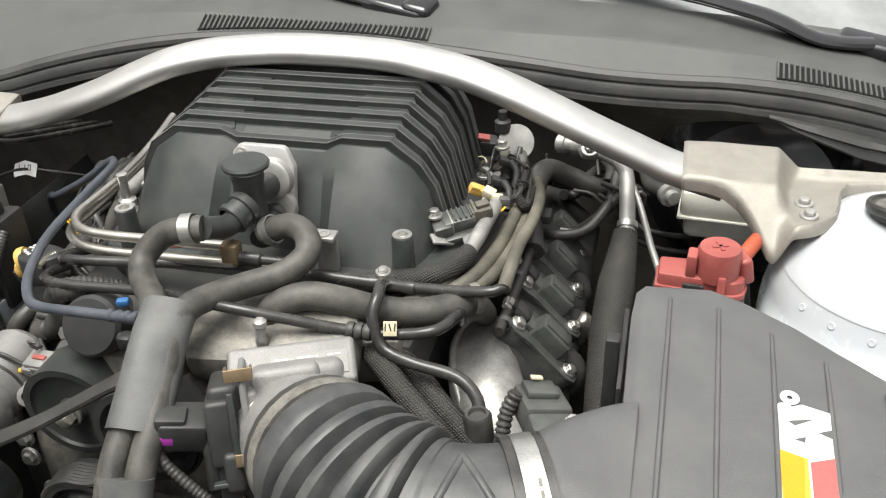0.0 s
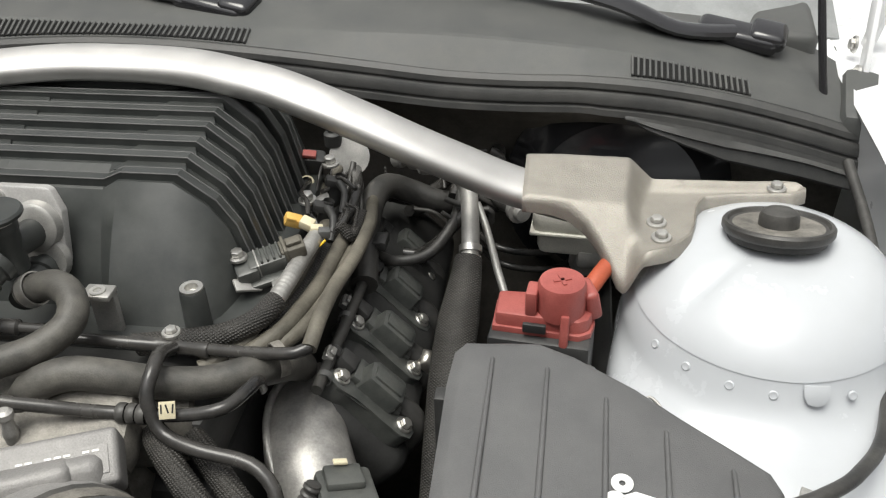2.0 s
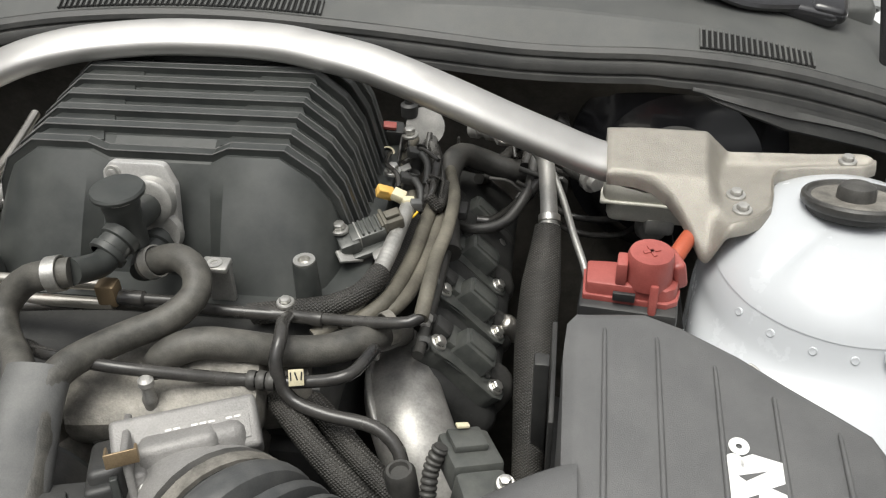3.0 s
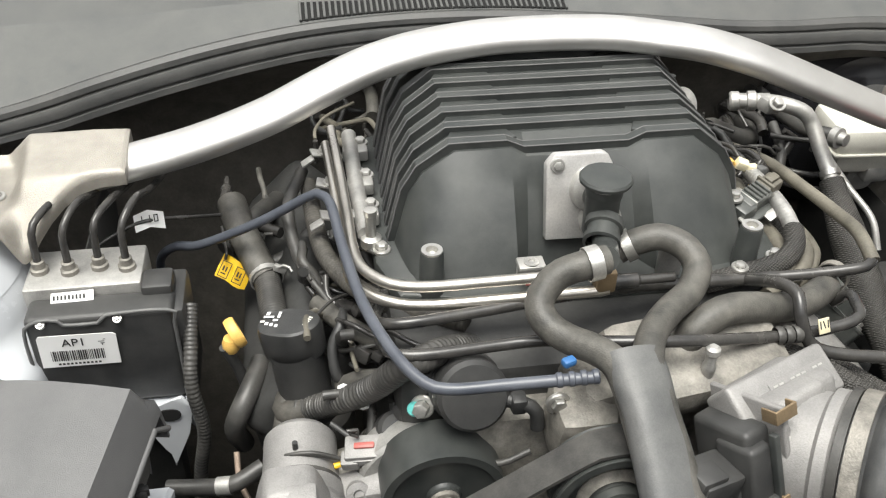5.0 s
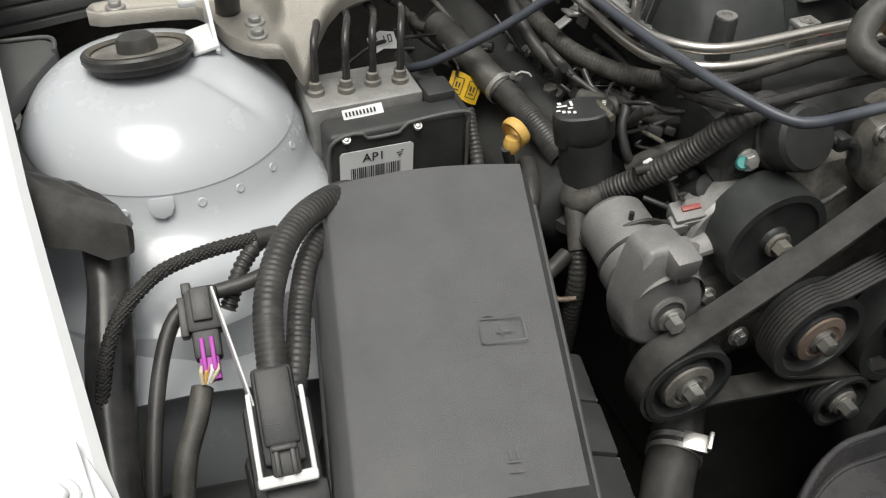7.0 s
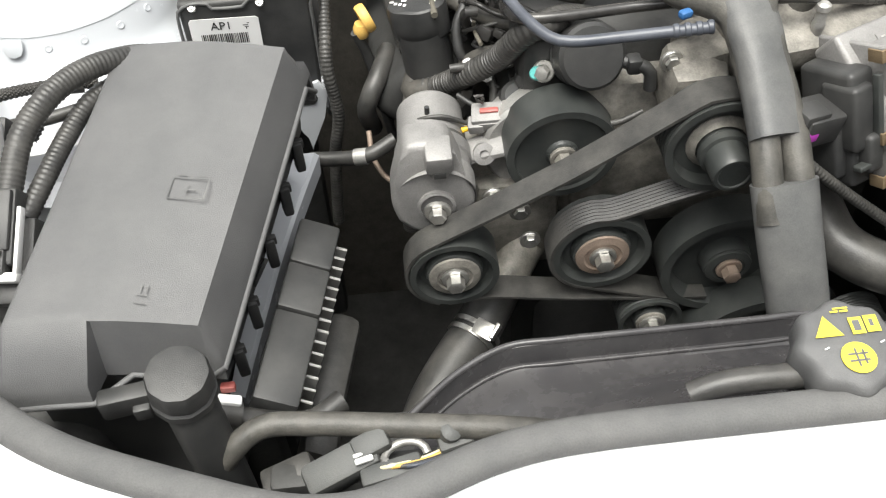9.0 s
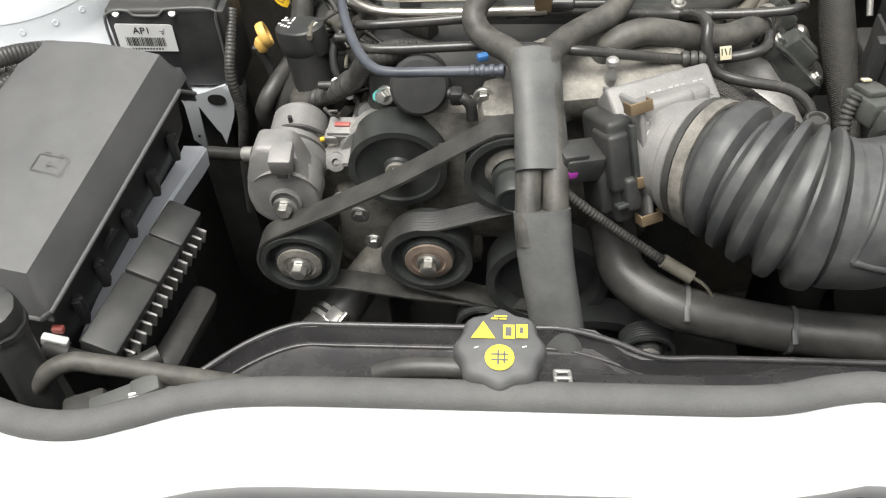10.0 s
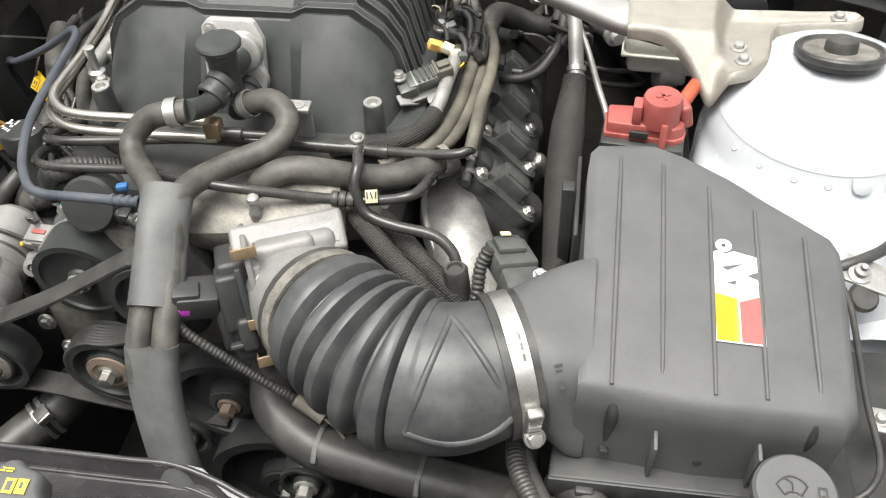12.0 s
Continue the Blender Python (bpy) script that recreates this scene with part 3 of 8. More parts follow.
def smooth_at(x, table, k):
    """A value of a table with even steps in x, on a smooth curve through its rows."""
    step = table[1][0] - table[0][0]
    f = min(len(table) - 1.001, max(0, (x - table[0][0]) / step))
    i = int(f)
    a, b, c, d = [table[min(len(table) - 1, max(0, i + n))][k] for n in (-1, 0, 1, 2)]
    t = f - i
    return 0.5 * (2 * b + (c - a) * t + (2 * a - 5 * b + 4 * c - d) * t * t + (3 * b - a - 3 * c + d) * t ** 3)


def cowl_row(x):
    """Across the cowl, front to back: under-edge, front edge, crest of the riser, flat top, foot of the glass."""
    p1 = (smooth_at(x, EDGE, 1), smooth_at(x, EDGE, 2))
    p2 = (smooth_at(x, CREST, 1), smooth_at(x, CREST, 2))
    u = min(1.25, (x / 0.65) ** 2)
    back = (max(p2[0] + 0.06, 0.345 + 0.035 * u), min(p2[1] + 0.016, 1.022 - 0.05 * u))
    return [(x, p1[0] - 0.004, p1[1] - 0.012), (x, *p1), (x, *p2), (x, p2[0] + 0.0035, p2[1] + 0.0012), (x, p2[0] + (back[0] - p2[0]) * 0.45, p2[1] + (back[1] - p2[1]) * 0.55), (x, *back), (x, back[0] + 0.012, back[1] - 0.006)]


part("panel", skin([cowl_row(-0.69 + i * 0.0138) for i in range(101)], -0.003), "cowl", cowl, "", 0.22)


def grille(x0, x1, n, tall=1.0):
    """Slots: a black sheet on the panel for their shaded depth, with slats across it."""
    steps = 8
    rows = []
    for i in range(steps + 1):
        r = cowl_row(x0 + (x1 - x0) * i / steps)
        a, b = Vector(r[1]).lerp(Vector(r[2]), 0.08), Vector(r[1]).lerp(Vector(r[2]), 0.08 + 0.84 * tall)
        up = Vector((0, -0.0024, 0.0038))
        rows.append([tuple(a + up), tuple(b + up)])
    part("slot_shade", skin(rows, 0.0006), "void", cowl, "black sheet for the shade in the air slots")
    for i in range(n + 1):
        r = cowl_row(x0 + (x1 - x0) * i / n)
        a, b = Vector(r[1]).lerp(Vector(r[2]), 0.06), Vector(r[1]).lerp(Vector(r[2]), 0.08 + 0.86 * tall)
        d = b - a
        part("grille_slat", box((a + b) / 2 + Vector((0, -0.0026, 0.0041)), ((x1 - x0) / n * 0.42, d.length, 0.004), 0.0006, (math.degrees(math.atan2(d.z, d.y)), 0, 0), 1), "cowl", cowl)


grille(-0.21, 0.074, 46)
grille(0.464, 0.578, 20)
# the long grille runs on over the crest, where its slots fan out and shorten to one side
for i in range(46):
    x = -0.205 + i * 0.0062
    k = ease((0.075 - x) / 0.18)
    if k < 0.06:
        continue
    r = cowl_row(x)
    a, b = Vector(r[3]), Vector(r[3]).lerp(Vector(r[4]), 0.95 * k)
    lean = 0.012 * k
    b.x += lean
    # black strip laid on the panel, the slot's shade as colour
    part("slot_shade_strip", sweep([a + Vector((0, 0, 0.0004)), b + Vector((0, 0, 0.0004))], 0.0017, 6, 0.02, flat=(1, 0.35), up=(0, 0, 1), hard=True), "void", cowl)
# the rubber weatherstrip in front of it
strip = thing("cowl_weatherstrip", (0, 0.23, 0.95), "black rubber weatherstrip along the cowl", "weatherstrip")


def lip(off, rise, r, x0=-0.67, x1=0.67):
    pts = []
    for i in range(33):
        x = x0 + (x1 - x0) * i / 32
        q = cowl_row(x)[1]
        pts.append((x, q[1] + off, q[2] + rise))
    return sweep(pts, r, 10, 0.012)


PROFILE = [(0.002, 0.0012), (-0.004, 0.0015), (-0.0085, -0.003), (-0.0095, -0.0085), (-0.0065, -0.0095), (-0.0068, -0.0115), (-0.0118, -0.0122), (-0.0142, -0.0165), (-0.0142, -0.0235), (-0.0115, -0.025), (-0.0115, -0.027), (-0.0155, -0.0278), (-0.0165, -0.034)]
rows = []
for k in range(121):
    x = -0.69 + 1.38 * k / 120
    q = cowl_row(x)[1]
    g = min(0.036, along(x, DROP)) / 0.036
    rows.append([(x, q[1] + a, q[2] + b * g) for a, b in PROFILE])
part("bulb", skin(rows), "strip", strip, "grooved black rubber")
part("channel", lip(-0.004, -0.016, 0.006), "rubber", strip)
# at the driver's side the strip spreads into a creased skirt
rows = []
for k in range(41):
    x = 0.46 + 0.23 * k / 40
    q = cowl_row(x)[1]
    d = along(x, DROP) - 0.033
    d *= ease((x - 0.455) / 0.03)
    wave = 0.004 * math.sin((x - 0.46) * 26) * ease((x - 0.46) / 0.04)
    rows.append([(x, q[1] - 0.0155, q[2] - 0.031), (x, q[1] - 0.0175, q[2] - 0.033 - 0.25 * d), (x, q[1] - 0.0215, q[2] - 0.033 - 0.45 * d - wave * 0.5), (x, q[1] - 0.0185, q[2] - 0.034 - 0.55 * d - wave * 0.5), (x, q[1] - 0.021, q[2] - 0.033 - d), (x, q[1] - 0.019, q[2] - 0.036 - d)])
part("skirt", skin(rows, 0.003), "strip", strip, "creased rubber skirt", 0.35)
part("windscreen", skin([[(x, 0.338 + 0.06 * (x / 0.65) ** 2 + k * 0.16, 1.018 - 0.055 * (x / 0.65) ** 2 + k * 0.085 - 0.02 * k * (x / 0.65) ** 2) for k in range(6)] for x in [-0.7 + i * 0.05 for i in range(29)]], 0.005), "glass", body, "dark tinted windscreen")


def side_panel():
    """The plain door skin that carries the body on behind the fender."""
    rows = []
    for i in range(9):
        y = 0.45 + i * 0.32
        z = 0.951 - 0.02 * min(1, i / 4)
        x = 0.694 + 0.01 * min(1, i / 3)
        rows.append([(x - 0.02, y, z - 0.03), (x, y, z), (x + 0.08, y, z + 0.006), (x + 0.138, y, z - 0.02), (x + 0.188, y, z - 0.09), (x + 0.212, y, z - 0.25), (x + 0.205, y, 0.35), (x + 0.185, y, 0.12)])
    return skin(rows, -0.002)


def side_glass():
    return skin([[(0.715, y0, 0.945), (0.66, y1, 1.17), (0.58, y2, 1.4)] for y0, y1, y2 in ((0.5, 0.85, 1.16), (1.3, 1.4, 1.5), (2.3, 2.2, 2.1))], 0.004)


both("side_panel", side_panel, "white", body, "plain white body side behind the fender")
both("side_glass", side_glass, "glass", body, "dark side glass")
part("roof", skin([[(x, 1.14 + 0.06 * (x / 0.65) ** 2 + 0.3 * k, 1.443 - 0.155 * (x / 0.7) ** 2 * 0.5 - 0.012 * (k - 1) ** 2) for k in range(5)] for x in [-0.7 + 0.1 * i for i in range(15)]], 0.004), "white", body, "white roof")
part("tail", skin([[(x, 2.3 + 0.12 * k, 1.36 - 0.09 * k - 0.04 * (x / 0.7) ** 2) for k in range(4)] + [(x, 2.9, 0.95), (x, 3.02, 0.85), (x, 3.04, 0.4), (x, 2.98, 0.12)] for x in [-0.88 + 0.11 * i for i in range(17)]], 0.004), "white", body, "plain white tail of the car")


def wiper(px, py, pz, pts):
    t = thing("wiper", (px, py, pz), "black windscreen wiper arm resting on the glass", "wiper", "wipers")
    part("arm", sweep(pts, 0.011, 10, 0.012, flat=(1.2, 0.6), up=(0, 0, 1), radii=[1.2, 1, 0.8, 0.7]), "gloss", t)
    part("pivot_cover", join(box((px, py, pz), (0.085, 0.036, 0.02), 0.009, (10, 8, -12), 4), box((px + 0.03, py - 0.002, pz + 0.001), (0.04, 0.04, 0.02), 0.009, (10, 8, -12), 4)), "gloss", t)
    part("blade", sweep([(p[0], p[1] + 0.012, p[2] - 0.008) for p in pts[1:]], 0.005, 6, 0.02), "rubber", t)


wiper(0.575, 0.33, 0.985, [(0.57, 0.33, 0.988), (0.535, 0.318, 0.992), (0.505, 0.314, 0.998), (0.47, 0.32, 1.012), (0.43, 0.334, 1.021), (0.32, 0.36, 1.035), (0.1, 0.38, 1.045)])
wiper(0.02, 0.3, 1.017, [(0.015, 0.3, 1.018), (-0.04, 0.31, 1.028), (-0.1, 0.335, 1.036), (-0.2, 0.37, 1.044), (-0.45, 0.42, 1.045)])

# ---- bonnet hinge and struts ----
part("corner_box", join(box((0.635, 0.42, 0.945), (0.07, 0.14, 0.07), 0.01, (0, 0, -6), 3), box((0.625, 0.335, 0.925), (0.06, 0.07, 0.03), 0.008, (10, 0, -6), 3)), "cowl", cowl, "raised corner box of the cowl")
hinge = thing("bonnet_support", (0.7, 0.3, 0.93), "white painted bonnet hinge with black support rod", "bonnet hinge")
part("base", join(box((0.69, 0.345, 0.928), (0.075, 0.11, 0.006), 0.002, (6, 10, 20)), box((0.665, 0.35, 0.945), (0.05, 0.05, 0.004), 0.001, (30, -20, 10))), "white", hinge)
part("link", join(box((0.705, 0.32, 0.965), (0.006, 0.02, 0.12), 0.002, (-20, 4, 0)), box((0.725, 0.37, 0.99), (0.006, 0.03, 0.15), 0.002, (10, 8, 0))), "white", hinge)
part("pivot", join(bolt((0.698, 0.315, 0.95), (-1, 0, 0.1), 0.007), bolt((0.7, 0.35, 0.97), (-1, 0, 0.1), 0.006)), "steel", hinge)
part("support_rod", sweep([(0.662, 0.262, 0.918), (0.658, 0.27, 0.94), (0.644, 0.315, 1.05), (0.63, 0.36, 1.16)], 0.0042, 10, 0.02), "gloss", hinge, "black rod")
part("grommet", lathe([(0, 0), (0.011, 0), (0.011, 0.004), (0.007, 0.007), (0, 0.007)], (0.636, 0.284, 0.933), seg=18), "rubber", hinge)

gas = thing("gas_strut", (-0.5, 0.05, 0.94), "black gas strut on a white tab of the strut tower", "gas strut")
part("cylinder", sweep([(-0.497, 0.05, 0.946), (-0.4985, 0.02, 1.005), (-0.502, -0.075, 1.19), (-0.505, -0.15, 1.34)], 0.0082, 16, 0.02), "shroud", gas)
part("socket", lathe([(0, -0.008), (0.008, -0.008), (0.0105, -0.003), (0.0105, 0.02), (0.0085, 0.024), (0, 0.024)], (-0.496, 0.052, 0.942), (-0.02, -0.42, 0.9), 16), "rubber", gas)
part("tab", join(prism([(-0.02, -0.012), (0.034, -0.014), (0.036, -0.01), (0.02, 0.004), (0.006, 0.02), (-0.004, 0.02), (-0.012, 0.01)], 0.003, 0.001, frame_of((-0.514, 0.03, 0.946), (0, -1, 0), (0, 0, 1))), box((-0.5245, 0.013, 0.938), (0.022, 0.036, 0.003), 0.001, (4, -12, 0))), "white", gas, "white painted steel tab")
part("pin", lathe([(0.005, 0), (0.005, 0.012), (0.0035, 0.014), (0, 0.014)], (-0.522, 0.044, 0.957), (-1, 0, 0), 14), "label", gas)


# ---- engine: block, heads and covers ----
engine = thing("engine_block", (0, -0.02, 0.6), "dirty cast engine block with valve covers", "engine")
part("block", join(box((0, 0.02, 0.66), (0.34, 0.46, 0.36), 0.02), box((0, 0.0, 0.3), (0.3, 0.44, 0.58), 0.03)), "dark", engine)
for s in (-1, 1):
    part("valve_cover", box((s * 0.235, 0.055, 0.79), (0.1, 0.35, 0.07), 0.018, (0, 45 * s, 0), 3), "dark", engine, "black valve cover")
part("valley_cover", box((0.004, -0.03, 0.87), (0.33, 0.34, 0.06), 0.012), "dark", engine)
part("front_cover", join(box((0.0, -0.2, 0.78), (0.24, 0.05, 0.18), 0.02), box((-0.03, -0.235, 0.875), (0.05, 0.05, 0.06), 0.014, (12, 0, 0)), lathe([(0.03, 0), (0.026, 0.05), (0.02, 0.055)], (-0.022, -0.245, 0.862), (0, -1, 0), 22)), "dirtycast", engine, "dirty cast front cover")
part("accessory_bracket", join(box((-0.175, -0.19, 0.745), (0.1, 0.04, 0.12), 0.016, (0, 8, 0)), box((-0.09, -0.2, 0.775), (0.1, 0.03, 0.12), 0.012, (0, -12, 0)), box((-0.13, -0.205, 0.68), (0.16, 0.04, 0.06), 0.014)), "dirtycast", engine, "dirty cast accessory bracket")
part("pump_housing", lathe([(0.03, -0.03), (0.046, -0.026), (0.049, -0.01), (0.049, 0.002), (0.046, 0.006), (0.02, 0.006)], (-0.146, -0.212, 0.803), (0, -1, 0.02), 40), "casting", engine, "pale cast pump housing")
part("snout", join(box((0.06, -0.215, 0.905), (0.14, 0.075, 0.04), 0.014, (18, 0, 8)), box((0.06, -0.2, 0.885), (0.2, 0.06, 0.05), 0.016, (0, 0, 14))), "dirtycast", engine, "grey cast supercharger snout")
for x, y, z in ((-0.16, -0.268, 0.74), (-0.05, -0.24, 0.9), (0.02, -0.25, 0.89), (-0.19, -0.25, 0.78), (-0.17, -0.27, 0.78)):
    part("bolt", bolt((x, y, z), (0, -1, 0.1), 0.006), "steel", engine)
part("intake_runner", sweep([(0.226, -0.04, 0.8), (0.212, -0.08, 0.816), (0.21, -0.118, 0.818), (0.228, -0.16, 0.802), (0.258, -0.205, 0.755)], 0.0305, 32, 0.004, radii=[0.8, 0.95, 1.03, 1.03, 1.0], flat=(1.08, 0.95)), "runner", engine, "oily cast runner")
part("runner_ridge", sweep([(0.2, -0.055, 0.838), (0.186, -0.088, 0.842), (0.182, -0.118, 0.839), (0.19, -0.15, 0.83), (0.206, -0.178, 0.81)], 0.0034, 10), "runner", engine)

# ---- supercharger ----
blower = thing("supercharger", (0.008, 0.0, 0.92), "ribbed satin black supercharger housing", "supercharger")
SEC = [(-0.146, 0.913), (-0.134, 0.962), (-0.122, 0.982), (-0.096, 1.0), (-0.05, 1.0), (-0.036, 0.99), (0.05, 0.99), (0.064, 1.0), (0.108, 1.0), (0.134, 0.98), (0.147, 0.96), (0.16, 0.913)]


def arch(y, grow=0.0, tip=0.0):
    out = []
    for x, z in SEC:
        if 0.985 < z < 0.995:
            z += 0.01 * min(1, max(0, (y + 0.052) / 0.012))
        k = (z - 0.913) / 0.087
        dx = (x - 0.007) / 0.15
        out.append((x + grow * dx * 1.0 - 0.006 * (y + 0.05) * dx * 4, y + tip * k, z + grow * k + 0.09 * (y + 0.05) * k))
    return out


part("housing", skin([arch(-0.05 + 0.0225 * i, 0, -0.0) for i in range(9)] + [[(x * 0.96, 0.16, 0.93 + (z - 0.93) * 0.75) for x, _, z in arch(0.14)]]), "satin", blower, "", 0.2)
front_low = [(-0.136, -0.11, 0.908), (-0.13, -0.114, 0.908), (-0.122, -0.118, 0.908), (-0.095, -0.121, 0.908), (-0.052, -0.121, 0.908), (-0.04, -0.1, 0.91), (0.054, -0.1, 0.91), (0.066, -0.121, 0.908), (0.108, -0.121, 0.908), (0.135, -0.118, 0.908), (0.143, -0.114, 0.908), (0.149, -0.11, 0.908)]
top_row = arch(-0.05)
rows = []
for k in range(7):
    f = k / 6
    rows.append([tuple(Vector(a).lerp(Vector(b), f) + Vector((0, -0.003 * math.sin(math.pi * f), 0.002 * math.sin(math.pi * f)))) for a, b in zip(top_row, front_low)])
part("front_face", skin(rows), "satin", blower, "two smooth front lobes", 0.5)
for i in range(8):
    y = -0.0475 + 0.023 * i
    outer = arch(y, 0.006)
    low, mid, top = arch(y, -0.004), arch(y, 0.005), arch(y, 0.0062)
    rows = [low] + [[(p[0], p[1] + d, p[2]) for p in ring] for ring, d in ((mid, 0.0), (top, 0.0009), (top, 0.0088), (mid, 0.0097), (low, 0.0097))]
    rb = part("rib", skin(rows), "satin", blower, "", 0.25)
    # pale grey beads put the highlight of the worn rib edges into colour
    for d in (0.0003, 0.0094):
        part("edge_highlight", sweep([(p[0], p[1] + d, p[2] - 0.0003) for p in arch(y, 0.0062)], 0.0007, 6, hard=True), "seal", rb)
    for x in (-0.072, 0.086):
        z = 1.0 + 0.09 * (y + 0.05)
        part("rib_pad", prism([(-0.03, 0), (0.03, 0), (0.024, 0.014), (-0.024, 0.014)], 0.004, 0.0008, Matrix.Translation((x, y + 0.009, z))), "satin", blower)
flange = [(-0.165, -0.075), (-0.15, -0.122), (-0.1, -0.13), (0.11, -0.13), (0.165, -0.124), (0.182, -0.1), (0.175, 0.13), (0.1, 0.17), (-0.09, 0.17), (-0.165, 0.13)]
part("flange", prism(flange, 0.014, 0.004, Matrix.Translation((0, 0, 0.9))), "satin", blower, "dusty mounting flange")
for x in (-0.124, 0.14):
    post = part("post", lathe([(0.0105, 0.905), (0.0095, 0.951), (0.0085, 0.953)], (x, -0.118, 0), seg=22), "satin", blower)
    part("insert", lathe([(0.0085, 0.953), (0.0085, 0.9545), (0.005, 0.9545), (0.0038, 0.95), (0, 0.95)], (x, -0.118, 0), seg=18), "steel", post, "bare metal insert")
for x, y in ((0.171, -0.113), (-0.158, -0.06), (-0.163, 0.0), (-0.166, 0.06), (0.178, -0.02)):
    part("flange_bolt", bolt((x, y, 0.915), s=0.0052, h=0.007), "steel", blower)
for x, y, z in ((-0.045, -0.123, 0.936), (0.072, -0.126, 0.95)):
    t = part("tab", join(box((x, y, z), (0.022, 0.016, 0.005), 0.0015), box((x, y + 0.004, z - 0.02), (0.02, 0.006, 0.04), 0.001)), "casting", blower, "bare metal tab")
    part("hole", lathe([(0.006, 0), (0.006, 0.001), (0.003, 0.001), (0.003, -0.001), (0, -0.001)], (x, y - 0.001, z + 0.0026), seg=14), "steel", t)

# outlet plate with its fittings
pl = frame_of((0.002, -0.079, 0.971), (1, 0, 0), (0, 0.28, 1))
outlet = thing("coolant_outlet_plate", (0.002, -0.08, 0.93), "machined aluminium coolant outlet plate with black fittings", "coolant fitting")
part("plate", prism([(-0.029, -0.036), (0.012, -0.037), (0.026, -0.03), (0.03, -0.022), (0.03, 0.018), (0.022, 0.034), (0.018, 0.036), (-0.022, 0.036), (-0.029, 0.028)], 0.008, 0.0016, pl @ Matrix.Translation((0, 0, 0))), "machined", outlet, "bare machined aluminium")
part("boss", join(lathe([(0.02, 0), (0.019, 0.008), (0.016, 0.01), (0, 0.01)], pl @ Vector((0.01, 0.006, 0.008)), pl.to_3x3() @ Vector((0, 0, 1)), 26), lathe([(0.018, 0), (0.017, 0.007), (0, 0.007)], pl @ Vector((0.016, -0.02, 0.008)), pl.to_3x3() @ Vector((0, 0, 1)), 26)), "casting", outlet)
part("bolt", bolt(pl @ Vector((-0.02, 0.027, 0.008)), pl.to_3x3() @ Vector((0, 0, 1)), 0.004, 0.004), "casting", outlet)
part("filler_elbow", join(
    sweep([(0.012, -0.088, 0.977), (0.011, -0.105, 0.98), (0.009, -0.122, 0.983)], 0.0115, 18, 0.004),
    lathe([(0.0135, -0.03), (0.0135, 0.002), (0.0145, 0.004), (0.0145, 0.008), (0.0135, 0.01), (0.0135, 0.014)], (0.007, -0.123, 0.995), seg=24),
    lathe([(0.0125, 0), (0.0148, 0.001), (0.0148, 0.008), (0.0125, 0.009), (0.0125, 0.016), (0.0145, 0.017), (0.0145, 0.022), (0.012, 0.023)], (0.008, -0.131, 0.979), (-0.35, -0.85, -0.3), 22),
    sweep([(0.005, -0.14, 0.974), (0.001, -0.158, 0.972), (-0.003, -0.17, 0.976), (-0.008, -0.184, 0.983)], 0.0098, 18, 0.004)), "satin", outlet, "black plastic filler elbow")
lid = part("filler_cap", lathe([(0, 0), (0.0185, 0), (0.0212, 0.0015), (0.0215, 0.004), (0.02, 0.0058), (0.012, 0.0068), (0.0, 0.0072)], (0.007, -0.123, 1.009), seg=48, wave=lambda a: 0.95 + 0.008 * math.cos(a * 12)), "satin", outlet, "black screw cap")
part("bright_ring", lathe([(0.0142, 0), (0.0149, 0.0004), (0.0149, 0.0016), (0.0142, 0.002)], (0.007, -0.123, 1.0065), seg=32), "steel", outlet, "thin bright ring under the cap")
part("second_elbow", join(
    sweep([(0.018, -0.085, 0.952), (0.017, -0.105, 0.95), (0.015, -0.125, 0.947), (0.017, -0.134, 0.946)], 0.0105, 18, 0.004),
    lathe([(0.0118, 0), (0.014, 0.001), (0.014, 0.006), (0.0118, 0.007), (0.0118, 0.012), (0.0135, 0.013), (0.0135, 0.018), (0.0108, 0.019)], (0.017, -0.102, 0.951), (0, -1, -0.15), 22)), "satin", outlet)

# ---- branched coolant hose ----
yh = thing("coolant_hose", (0, -0.34, 0.89), "dusty black branched coolant hose with grey sleeve", "hose")
part("left_branch", sweep([(-0.008, -0.184, 0.983), (-0.024, -0.187, 0.982), (-0.044, -0.187, 0.974), (-0.058, -0.196, 0.96), (-0.056, -0.21, 0.951), (-0.043, -0.226, 0.948), (-0.028, -0.243, 0.951), (-0.018, -0.262, 0.95), (-0.0125, -0.3, 0.928), (-0.0105, -0.335, 0.904), (-0.011, -0.36, 0.884), (-0.0095, -0.38, 0.86)], 0.0108, 20), "hose", yh)
part("right_branch", sweep([(0.02, -0.135, 0.952), (0.034, -0.136, 0.96), (0.052, -0.14, 0.966), (0.068, -0.152, 0.963), (0.072, -0.17, 0.956), (0.058, -0.19, 0.95), (0.038, -0.206, 0.949), (0.02, -0.225, 0.95), (0.008, -0.245, 0.952), (0.003, -0.265, 0.948), (0.007, -0.3, 0.926), (0.0105, -0.335, 0.904), (0.011, -0.36, 0.884), (0.0125, -0.38, 0.86)], 0.0108, 20), "hose", yh)
part("sleeve", sweep([(-0.007, -0.252, 0.953), (-0.005, -0.275, 0.944), (-0.002, -0.305, 0.925), (0.0, -0.338, 0.902)], 0.014, 32, flat=(1.56, 0.98), up=(0, 0.75, 0.7), radii=[0.97, 0.97, 1.0, 1.02], power=2.4), "sleeve", yh, "grey protective sleeve")
